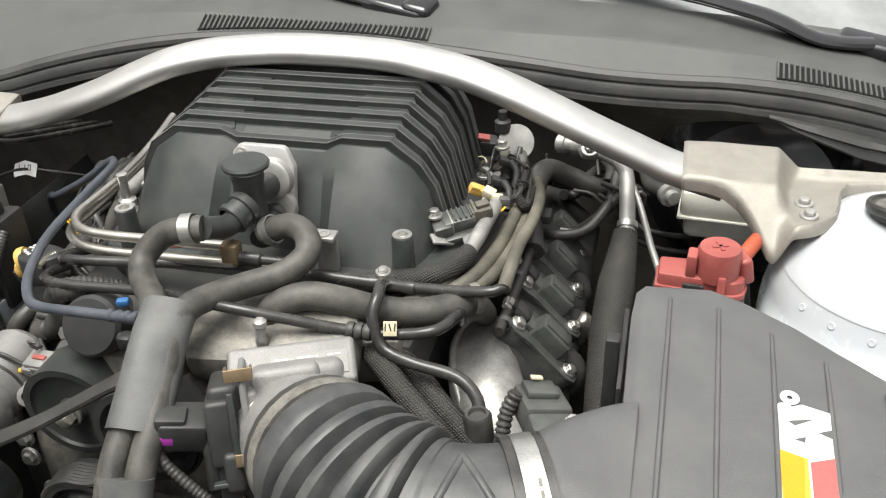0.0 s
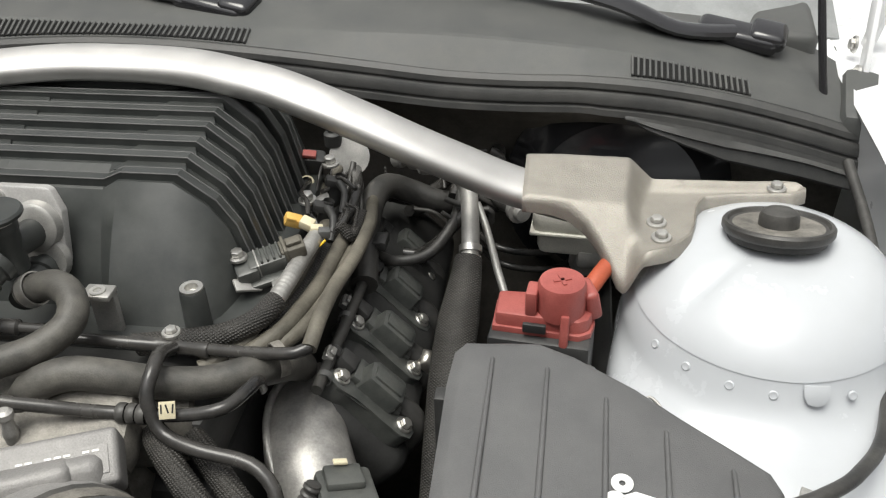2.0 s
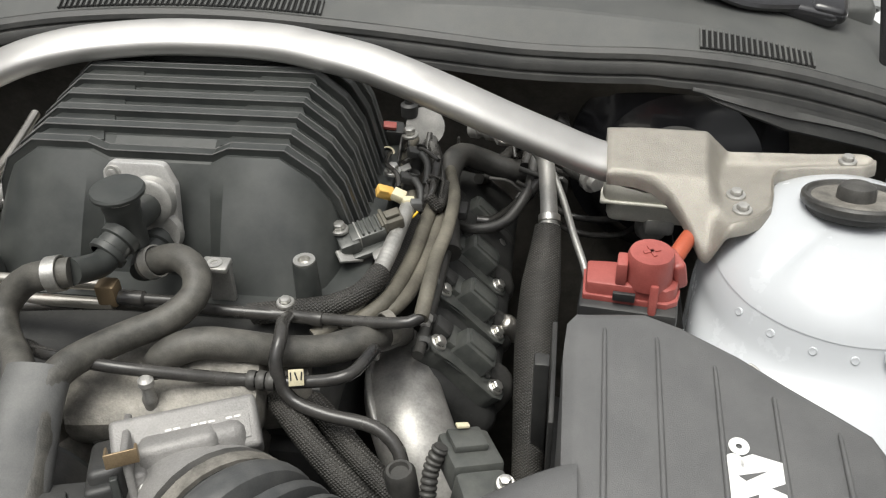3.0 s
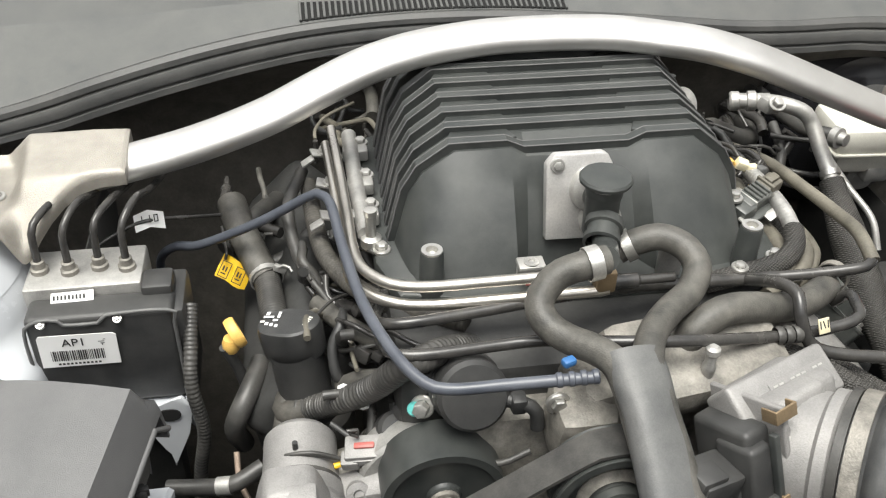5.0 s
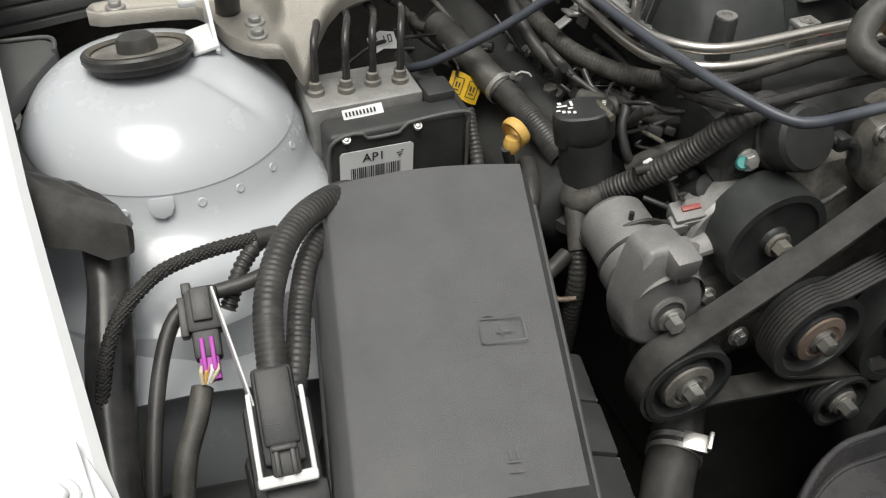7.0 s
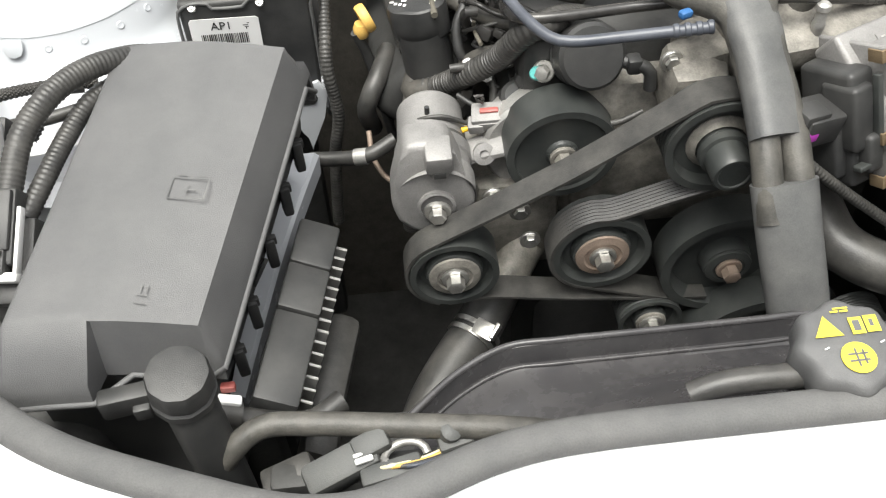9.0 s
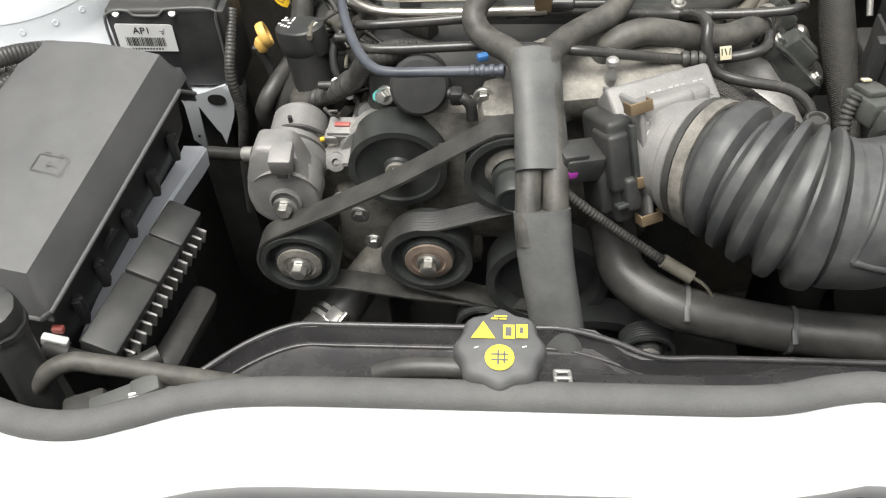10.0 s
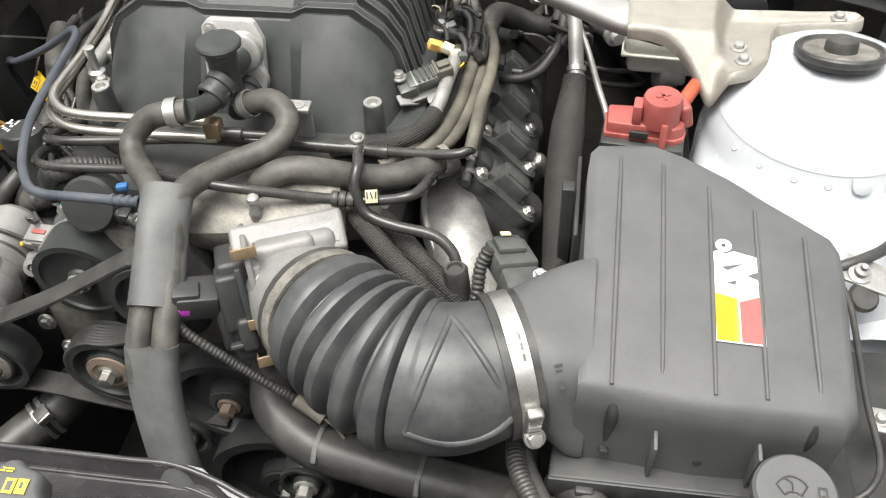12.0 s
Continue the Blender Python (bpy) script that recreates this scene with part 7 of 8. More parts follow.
wt = thing("paper_tag", (-0.36, 0.05, 0.888), "white paper tag folded round a thin black cable", "tag")
wm2 = frame_of((-0.376, 0.044, 0.883), (0.95, 0.12, 0.02), (-0.05, 0.55, 0.83))
part("flag", skin([[tuple(wm2 @ Vector((0.0045 * i, 0.004 * j - 0.0012 * abs(i - 3), 0.0012 * math.sin(i * 1.3 + j)))) for j in range(5)] for i in range(7)], 0.0008), "label", wt)
bars(wm2 @ Matrix.Translation((0.007, 0.004, 0.003)), [(0, 0, 0.001, 0.007), (0.004, 0.001, 0.004, 0.001), (0.007, 0, 0.001, 0.007), (0.011, 0, 0.001, 0.007), (0.014, 0, 0.001, 0.007), (0.011, 0, 0.004, 0.001), (0.011, 0.006, 0.004, 0.001)], "ink", wt)
part("cable", sweep([(-0.42, 0.03, 0.87), (-0.385, 0.044, 0.884), (-0.362, 0.05, 0.888), (-0.33, 0.06, 0.882), (-0.29, 0.085, 0.865)], 0.0018, 8), "lacquer", wt, "thin black cable")
oil = thing("oil_filler", (-0.232, -0.135, 0.83), "black oil filler neck and cap with white print", "oil filler")
ax = Vector((-0.13, 0.06, 0.99)).normalized()
ob0 = Vector((-0.2395, -0.107, 0.885)) - ax * 0.056
part("neck", lathe([(0.026, -0.06), (0.0235, -0.02), (0.0225, 0.03)], ob0, ax, 28), "plastic", oil)
part("cap", lathe([(0.0205, 0.024), (0.022, 0.026), (0.0225, 0.04), (0.0225, 0.05), (0.0215, 0.0545), (0.0195, 0.056), (0.006, 0.0562), (0, 0.0562)], ob0, ax, 48, wave=lambda a: 1 + 0.17 * math.cos(2 * a + 0.5) + 0.03 * math.cos(4 * a)), "plastic", oil, "black twist cap with two lobes")
om = frame_of(ob0 + ax * 0.0562, (0.96, -0.25, 0.12), (0.2, 1, 0))
bars(om @ Matrix.Translation((-0.0115, -0.002, 0.0006)) @ Matrix.Scale(1.45, 4), [(-0.007, 0.004, 0.006, 0.0016), (-0.006, 0.0064, 0.0022, 0.0026), (-0.001, 0.0012, 0.003, 0.0016), (-0.008, 0.0, 0.0024, 0.0016), (-0.005, -0.0022, 0.002, 0.0024), (-0.002, -0.003, 0.0018, 0.0024), (0.001, -0.004, 0.0018, 0.0024), (0.001, 0.004, 0.0016, 0.005)], "label", oil)
bars(om @ pose(0.0145, -0.006, 0.0006, 0, 0, 70), [(0.0024 * k, -0.002, 0.0015, 0.0036) for k in range(5)], "milky", oil)
part("grommet", lathe([(0.03, -0.062), (0.036, -0.056), (0.035, -0.046), (0.0235, -0.042)], ob0, ax, 28), "rubber", oil)
part("cover_bolt", bolt((-0.217, -0.01, 0.838), (-0.2, 0, 1), 0.0072, 0.008, 1.6), "dirtycast", oil, "flanged valve cover bolt")
part("bolt_boss", lathe([(0.018, -0.03), (0.015, -0.004), (0.0135, 0.0), (0, 0.0)], (-0.217, -0.01, 0.838), (-0.2, 0, 1), 20), "plastic", oil)
lb = thing("breather_pipe", (-0.25, -0.05, 0.83), "woven black breather pipe beside the oil filler", "hose")
part("smooth_end", sweep([(-0.292, 0.1, 0.868), (-0.282, 0.06, 0.862), (-0.268, 0.025, 0.848), (-0.26, 0.008, 0.841)], 0.0145, 18), "hose", lb)
part("woven_sleeve", sweep([(-0.26, 0.008, 0.841), (-0.257, -0.02, 0.84), (-0.2535, -0.05, 0.838), (-0.248, -0.08, 0.83), (-0.245, -0.092, 0.825)], 0.0125, 16, ridge=0.0003, pitch=0.003), "rubber", lb, "corrugated black sleeve")
part("clamp", join(band((-0.2605, 0.009, 0.8415), (0.2, -0.95, -0.1), 0.0146, 0.006, 0.0013), box((-0.247, 0.006, 0.853), (0.012, 0.005, 0.007), 0.001, (0, 20, -15)), sweep([(-0.249, 0.004, 0.856), (-0.24, 0.002, 0.86), (-0.236, -0.004, 0.856)], 0.0014, 6)), "casting", lb, "dull grey spring clamp")
part("elbow", sweep([(-0.268, -0.07, 0.81), (-0.278, -0.1, 0.806), (-0.288, -0.116, 0.795), (-0.294, -0.116, 0.775), (-0.29, -0.1, 0.74)], 0.0092, 16), "rubber", lb)
part("bleed_wire", sweep([(-0.294, -0.13, 0.762), (-0.292, -0.15, 0.745), (-0.28, -0.17, 0.735), (-0.266, -0.18, 0.74)], 0.0026, 8), "rust", lb, "thin brown hose")
tl = thing("corrugated_wiring_loom", (-0.2, -0.16, 0.85), "corrugated black loom with a taped junction", "wiring loom")
part("upper_tape", sweep([(-0.245, -0.09, 0.825), (-0.244, -0.105, 0.817), (-0.246, -0.122, 0.806)], 0.0088, 14, ridge=0.0006, pitch=0.005), "rubber", tl)
part("junction_tape", join(sweep([(-0.2445, -0.112, 0.812), (-0.247, -0.126, 0.802), (-0.242, -0.133, 0.806), (-0.23, -0.137, 0.813)], 0.0125, 16, radii=[0.75, 1.05, 1.0, 0.85]), sweep([(-0.247, -0.124, 0.803), (-0.252, -0.142, 0.79), (-0.257, -0.16, 0.775)], 0.0098, 14)), "tapeblack", tl, "dusty black tape wrapped junction")
part("corrugated", sweep([(-0.238, -0.134, 0.81), (-0.221, -0.14, 0.818), (-0.197, -0.161, 0.845), (-0.176, -0.175, 0.869), (-0.158, -0.194, 0.904), (-0.142, -0.196, 0.914), (-0.124, -0.184, 0.909), (-0.1, -0.166, 0.893), (-0.075, -0.155, 0.87)], 0.0108, 16, ridge=0.0007, pitch=0.0036), "rubber", tl)
part("tensioner_branch", sweep([(-0.256, -0.156, 0.778), (-0.262, -0.17, 0.755), (-0.264, -0.172, 0.72), (-0.262, -0.165, 0.66)], 0.0085, 12, ridge=0.0005, pitch=0.004), "rubber", tl)
for k in range(2):
    part("wire", sweep([(-0.254, -0.15 - 0.006 * k, 0.785), (-0.262 + 0.004 * k, -0.182, 0.8), (-0.252 + 0.003 * k, -0.201, 0.83), (-0.228, -0.207, 0.838 - 0.002 * k), (-0.205, -0.206, 0.826)], 0.0018, 6), "rubber", tl)
cl = thing("engine_wiring_loom", (-0.2, -0.08, 0.88), "corrugated black wiring loom with small plugs beside the supercharger", "wiring loom")
part("loom", sweep([(-0.215, 0.09, 0.89), (-0.212, 0.03, 0.888), (-0.205, -0.02, 0.885), (-0.185, -0.065, 0.885), (-0.16, -0.1, 0.89), (-0.13, -0.13, 0.9), (-0.1, -0.15, 0.905)], 0.0088, 12, ridge=0.0003, pitch=0.0032), "tapeblack", cl)
part("branch", sweep([(-0.22, 0.1, 0.9), (-0.235, 0.04, 0.9), (-0.232, 0.0, 0.885), (-0.22, -0.04, 0.872)], 0.006, 10), "rubber", cl)
for x, y, z, r in ((-0.19, -0.075, 0.866, 30), (-0.163, -0.092, 0.862, 10), (-0.178, -0.125, 0.86, 55), (-0.207, -0.05, 0.858, 20)):
    part("plug", join(box((x, y, z), (0.022, 0.015, 0.013), 0.003, (10, 20, r)), box((x + 0.01, y - 0.008, z + 0.003), (0.014, 0.01, 0.008), 0.002, (10, 20, r)), sweep([(x - 0.008, y + 0.004, z), (x - 0.016, y + 0.014, z + 0.006), (x - 0.016, y + 0.03, z + 0.014)], 0.003, 6)), "lacquer", cl)
part("hose", sweep([(-0.3, 0.06, 0.84), (-0.27, 0.1, 0.85), (-0.25, 0.16, 0.83)], 0.0095, 12), "rubber", cl)
for k, (x, y, z) in enumerate(((-0.225, -0.02, 0.86), (-0.18, -0.04, 0.905), (-0.2, -0.1, 0.876), (-0.172, -0.14, 0.9))):
    part("wire", sweep([(x, y, z), (x + 0.012, y - 0.02, z + 0.01), (x + 0.03, y - 0.03, z + 0.004), (x + 0.05, y - 0.045, z + 0.01)], 0.0022, 6), "lacquer", cl)
for x, y, z in ((-0.214, -0.075, 0.862), (-0.196, -0.03, 0.876)):
    part("bolt", bolt((x, y, z), (-0.4, -0.1, 0.9), 0.0055, 0.006), "dirtycast", cl)
copy_thing(first, Matrix.Translation((-0.23, -0.06, 0.79)) @ pose(0, 0, 0, 0, 0, 180))
for y in (0.02, 0.1):
    copy_thing(first, Matrix.Translation((-0.23, y, 0.79)) @ pose(0, 0, 0, 0, 0, 180))


def tangle(parent, low, high, n, seed, sizes, mats):
    """Loose wires and small hoses that wander through a box."""
    random.seed(seed)
    for k in range(n):
        p = Vector([random.uniform(a, b) for a, b in zip(low, high)])
        d = Vector((random.uniform(-0.4, 0.4), random.choice((-1, 1)) * random.uniform(0.5, 1), random.uniform(-0.3, 0.3)))
        pts = [p]
        for _ in range(4):
            d = d + Vector((random.uniform(-0.7, 0.7), random.uniform(-0.4, 0.4), random.uniform(-0.5, 0.5)))
            q = pts[-1] + d.normalized() * random.uniform(0.02, 0.035)
            pts.append(Vector([min(max(v, a), b) for v, a, b in zip(q, low, high)]))
        r = random.choice(sizes)
        part("wire" if r < 0.004 else "hose", sweep(pts, r, 6 if r < 0.004 else 10, 0.005), random.choice(mats), parent)


tangle(cl, (-0.3, 0.06, 0.79), (-0.21, 0.2, 0.855), 16, 11, (0.0016, 0.0022, 0.003, 0.0055, 0.008), ("lacquer", "rubber", "hose", "plastic"))
tangle(cl, (-0.225, -0.13, 0.835), (-0.14, 0.0, 0.885), 20, 12, (0.0014, 0.002, 0.003, 0.0045), ("lacquer", "rubber", "plastic", "tape"))
tangle(tl, (-0.24, -0.2, 0.79), (-0.13, -0.16, 0.85), 12, 13, (0.0016, 0.0022, 0.004), ("lacquer", "rubber", "plastic"))
tangle(loom, (0.175, 0.02, 0.885), (0.225, 0.17, 0.925), 18, 14, (0.0014, 0.002, 0.003, 0.005), ("lacquer", "rubber", "tape", "braid"))
tangle(cl, (-0.205, 0.14, 0.85), (-0.14, 0.27, 0.91), 16, 21, (0.0018, 0.0028, 0.0045, 0.007), ("lacquer", "hose", "plastic", "tape"))
vac = thing("vacuum_hose", (-0.12, -0.15, 0.86), "dusty grey-black vacuum hoses in the engine valley", "hose")
part("long_hose", sweep([(-0.2, -0.13, 0.83), (-0.185, -0.145, 0.85), (-0.155, -0.157, 0.862), (-0.11, -0.153, 0.868), (-0.06, -0.152, 0.864), (-0.02, -0.16, 0.855)], 0.0072, 14), "hose", vac)
part("short_hose", sweep([(-0.215, -0.06, 0.862), (-0.195, -0.095, 0.868), (-0.165, -0.125, 0.87), (-0.12, -0.135, 0.872), (-0.07, -0.13, 0.87)], 0.0085, 14), "hose", vac)
part("clamp", band((-0.155, -0.163, 0.868), (0.9, 0.3, 0), 0.0073, 0.006, 0.0012), "casting", vac)
part("clip", join(box((-0.1, -0.146, 0.876), (0.016, 0.024, 0.006), 0.002, (0, 0, 10)), box((-0.1, -0.158, 0.87), (0.012, 0.004, 0.014), 0.001, (0, 0, 10))), "plastic", vac)
tangle(vac, (-0.19, -0.16, 0.845), (-0.03, -0.12, 0.868), 14, 22, (0.0018, 0.0028, 0.004), ("lacquer", "hose", "tape", "plastic"))
tangle(hh, (0.23, 0.12, 0.83), (0.34, 0.24, 0.885), 12, 15, (0.002, 0.003, 0.006), ("lacquer", "rubber"))
for x, y, z, r in ((-0.2, 0.1, 0.918, 10), (-0.197, 0.05, 0.914, -8), (-0.196, 0.0, 0.912, 5)):
    part("stamped_bracket", join(box((x, y, z), (0.022, 0.014, 0.0025), 0.0008, (0, 15, r)), box((x + 0.013, y + 0.004, z - 0.008), (0.003, 0.014, 0.018), 0.0008, (0, 15, r)), box((x - 0.014, y - 0.006, z - 0.004), (0.014, 0.01, 0.0025), 0.0008, (0, -30, r))), "casting", rails, "stamped steel bracket")
    part("bracket_bolt", bolt((x + 0.003, y, z + 0.0015), s=0.005, h=0.007), "steel", rails)

# ---- front drive: tensioner, pulleys, belt ----
ten = thing("belt_tensioner", (-0.24, -0.22, 0.74), "grey die-cast belt tensioner with a square socket", "belt tensioner")
part("barrel", join(lathe([(0, -0.002), (0.024, 0.0), (0.029, 0.006), (0.03, 0.05), (0.033, 0.052), (0.033, 0.064), (0.0315, 0.066), (0.0315, 0.078), (0.034, 0.08), (0.034, 0.1)], (-0.237, -0.165, 0.812), (-0.03, -1, -0.13), 32)), "throttle", ten)
part("arm", join(prism([(-0.037, 0.0), (-0.033, -0.017), (-0.022, -0.028), (-0.004, -0.034), (0.014, -0.03), (0.027, -0.018), (0.034, -0.002), (0.032, 0.012), (0.024, 0.03), (0.018, 0.05), (0.012, 0.062), (-0.022, 0.062), (-0.027, 0.048), (-0.033, 0.026), (-0.037, 0.012)], 0.03, 0.006, frame_of((-0.24, -0.238, 0.793), (1, 0, 0), (0, 0.1, 1)), 3),
                 lathe([(0.016, 0), (0.016, 0.003), (0.0135, 0.004), (0.0135, 0.001), (0, 0.001)], (-0.24, -0.2675, 0.795), (-0.02, -1, 0.08), 24)), "throttle", ten)
part("socket", join(box((-0.236, -0.262, 0.846), (0.022, 0.026, 0.02), 0.003, (10, 0, 0)), box((-0.236, -0.266, 0.834), (0.014, 0.012, 0.01), 0.002, (10, 0, 0))), "throttle", ten, "square wrench socket")
part("slot", box((-0.236, -0.2725, 0.8335), (0.01, 0.003, 0.006), 0.0005), "dark", ten)
part("bolt", bolt((-0.24, -0.274, 0.794), (-0.03, -1, -0.05), 0.0072, 0.01, 1.6), "steel", ten)
part("groove_ring", band((-0.2388, -0.214, 0.8055), (-0.03, -1, -0.13), 0.0312, 0.003, 0.0012), "rubber", ten)
part("mount_ear", join(sweep([(-0.215, -0.215, 0.8), (-0.195, -0.218, 0.808), (-0.17, -0.222, 0.815)], 0.009, 12, flat=(1.4, 0.7), up=(0, -0.3, 1)), lathe([(0.0095, -0.006), (0.0095, 0.008), (0.004, 0.009)], (-0.195, -0.222, 0.806), (0, -0.8, 0.5), 16)), "throttle", ten)


def pulley(x, y, z, r, hub, label, width=0.03, mats=("satin", "casting", "steel"), dish=0.008, ribbed=True):
    t = thing("pulley", (x, y + width, z), label, "pulley", "drive pulleys")
    prof = [(0.006, 0.0), (hub, 0.0), (hub * 1.08, -0.001), (hub * 1.15, -dish), (r * 0.78, -dish), (r * 0.84, -0.002), (r * 0.86, 0.001), (r, 0.001), (r, -0.002)]
    if dish < 0.013 and ribbed:
        for k in range(6):
            h = -0.003 - k * (width - 0.004) / 6
            prof += [(r * 0.985, h), (r * 0.96, h - 0.0012), (r * 0.985, h - 0.0024)]
    prof += [(r, -width), (r * 0.8, -width), (0.01, -width)]
    part("wheel", lathe(prof, (x, y + 0.01, z), (0, -1, 0), 44), mats[0], t)
    part("hub", lathe([(hub * 1.02, -0.002), (hub, 0.001), (hub * 0.72, 0.0025), (hub * 0.66, 0.001), (0.006, 0.001)], (x, y + 0.009, z), (0, -1, 0), 32), mats[1], t)
    part("bolt", bolt((x, y + 0.007, z), (0, -1, 0), 0.0078, 0.012, 1.5), mats[2], t)
    return t


pulley(-0.103, -0.309, 0.747, 0.0425, 0.023, "black idler pulley with a rusty hub", mats=("satin", "rust", "steel"), ribbed=False)
pulley(-0.23, -0.311, 0.741, 0.0385, 0.022, "black idler pulley with a dusty hub", mats=("satin", "dirtycast", "steel"), ribbed=False)
pulley(-0.132, -0.258, 0.819, 0.047, 0.012, "wide black water pump pulley", 0.036, ("satin", "satin", "dirtycast"), 0.003, False)
bp = pulley(-0.022, -0.312, 0.862, 0.044, 0.016, "black supercharger drive pulley", 0.032, ("satin", "satin", "satin"), 0.008)
part("nose", lathe([(0.02, 0.0), (0.0195, 0.006), (0.0165, 0.007), (0.0165, 0.026), (0.015, 0.0285), (0.0125, 0.0285), (0.0115, 0.0275), (0, 0.0275)], (-0.022, -0.304, 0.862), (0, -1, 0), 36), "satin", bp, "round hub nose")
pulley(0.012, -0.31, 0.715, 0.06, 0.02, "black water pump pulley with a rusty nut", 0.03, ("satin", "satin", "rust"), 0.014)
pulley(-0.05, -0.315, 0.65, 0.03, 0.014, "small black idler pulley", 0.03, ("satin", "dirtycast", "steel"))
pulley(0.06, -0.33, 0.6, 0.085, 0.03, "large black crank pulley", 0.03, ("satin", "satin", "steel"), 0.014)
pulley(0.105, -0.38, 0.7, 0.026, 0.012, "small black fan pulley", 0.02, ("satin", "satin", "casting"))


def belt_piece(pts, name, parent, up_side=1):
    """A flat ribbed belt in the plane of the pulleys."""
    t, w = 0.0042, 0.025
    rows = []
    line = spline(pts, 0.008)
    for i, q in enumerate(line):
        d = (line[min(i + 1, len(line) - 1)] - line[max(i - 1, 0)]).normalized()
        n = Vector((-d.z, 0, d.x)) * up_side
        ring = [q + Vector((0, -w / 2, 0)) + n * t / 2, q + Vector((0, w / 2, 0)) + n * t / 2]
        ribs = 7
        for k in range(ribs * 2 + 1):
            y = w / 2 - w * k / (ribs * 2)
            ring.append(q + Vector((0, y, 0)) - n * (t / 2 if k % 2 else t * 0.15))
        rows.append([tuple(p) for p in ring])
    return part(name, skin(rows, 0, True), "rubber", parent)


def arc(x, z, r, a0, a1, n, y):
    return [(x + r * math.cos(radians(a0 + (a1 - a0) * i / n)), y, z + r * math.sin(radians(a0 + (a1 - a0) * i / n))) for i in range(n + 1)]


belt = thing("drive_belt", (-0.1, -0.29, 0.7), "black ribbed drive belt round the pulleys", "drive belt")
yb = -0.288
belt_piece(arc(-0.23, 0.741, 0.0405, 250, 118, 9, yb) + [(-0.14, yb, 0.838)] + arc(-0.022, 0.862, 0.046, 118, -62, 10, yb), "upper_run", belt, 1)
belt_piece(arc(-0.022, 0.862, 0.046, -70, -75, 2, yb)[:1] + [(-0.05, yb, 0.806)] + arc(-0.103, 0.747, 0.0445, 80, 250, 9, yb) + [(-0.03, yb, 0.672), (0.02, yb, 0.65)], "middle_run", belt, 1)
belt_piece([(-0.236, yb, 0.7008), (-0.2, yb, 0.704), (-0.13, yb, 0.69), (-0.05, yb, 0.678), (0.0, yb, 0.672)], "lower_run", belt, 1)

vac = thing("vacuum_pump", (-0.109, -0.2, 0.86), "black round vacuum pump housing on the engine front", "pump")
part("drum", lathe([(0.026, -0.05), (0.027, -0.022), (0.0285, -0.02), (0.0285, -0.012), (0.027, -0.01), (0.027, 0.012), (0.024, 0.016), (0, 0.017)], (-0.109, -0.212, 0.892), (0.05, -0.8, 0.45), 32), "plastic", vac)
part("outlet", join(sweep([(-0.083, -0.222, 0.89), (-0.068, -0.228, 0.888), (-0.062, -0.23, 0.882), (-0.061, -0.232, 0.868)], 0.0055, 10), box((-0.075, -0.225, 0.889), (0.012, 0.014, 0.014), 0.003)), "plastic", vac)
part("screw", bolt((-0.143, -0.205, 0.874), (-0.3, -0.8, 0.4), 0.006, 0.012), "steel", vac)
part("backing", box((-0.1, -0.182, 0.855), (0.05, 0.04, 0.07), 0.012), "dark", vac)
sol = thing("purge_solenoid", (-0.185, -0.2, 0.82), "grey purge valve plug with a red lock", "solenoid")
part("plug", join(box((-0.188, -0.203, 0.829), (0.028, 0.02, 0.018), 0.002, (15, -8, -10)), box((-0.199, -0.207, 0.825), (0.014, 0.013, 0.011), 0.002, (15, -8, -10)), box((-0.188, -0.2135, 0.828), (0.018, 0.002, 0.008), 0.0006, (15, -8, -10))), "throttle", sol, "pale grey plug")
part("lock", box((-0.188, -0.2055, 0.8385), (0.016, 0.005, 0.003), 0.001, (15, -8, -10)), "red", sol, "red lock")
part("wire_end", lathe([(0.0025, 0), (0.0025, 0.006), (0, 0.006)], (-0.206, -0.207, 0.822), (-1, -0.2, -0.1), 10), "yellow", sol)
part("valve", join(lathe([(0.014, 0), (0.015, 0.01), (0.015, 0.03), (0.012, 0.034), (0, 0.034)], (-0.165, -0.175, 0.818), (0.1, -0.6, 0.7), 18), lathe([(0.01, 0), (0.01, 0.025), (0, 0.025)], (-0.155, -0.185, 0.85), (0.4, -0.3, 0.7), 14)), "plastic", sol)
part("teal_plug", lathe([(0.0058, 0), (0.0058, 0.008), (0.0045, 0.01), (0, 0.01)], (-0.146, -0.203, 0.87), (-0.4, -0.5, 0.5), 14), "teal", sol, "teal cap")
part("dangling_wire", sweep([(-0.14, -0.215, 0.86), (-0.12, -0.235, 0.845), (-0.09, -0.24, 0.842), (-0.066, -0.238, 0.85)], 0.0028, 8), "rubber", sol)
for x, y, z in ((-0.2, -0.155, 0.864), (-0.185, -0.17, 0.856)):
    part("white_clip", box((x, y, z - 0.012), (0.006, 0.004, 0.008), 0.001, (30, 40, 10)), "label", sol)
thermo = thing("thermostat_hose", (-0.2, -0.36, 0.72), "clamped coolant hose below the tensioner", "hose")
part("hose", sweep([(-0.185, -0.25, 0.655), (-0.21, -0.285, 0.638), (-0.235, -0.315, 0.63), (-0.262, -0.355, 0.62), (-0.28, -0.4, 0.6)], 0.0225, 20), "rubber", thermo)
part("clamp", join(band((-0.217, -0.294, 0.6355), (-0.62, -0.75, -0.2), 0.023, 0.005, 0.0016), band((-0.211, -0.287, 0.6375), (-0.62, -0.75, -0.2), 0.023, 0.005, 0.0016), box((-0.205, -0.302, 0.66), (0.022, 0.016, 0.003), 0.001, (20, 0, -40)), box((-0.196, -0.309, 0.664), (0.004, 0.016, 0.01), 0.001, (20, 0, -40))), "steel", thermo, "bright spring clamp")
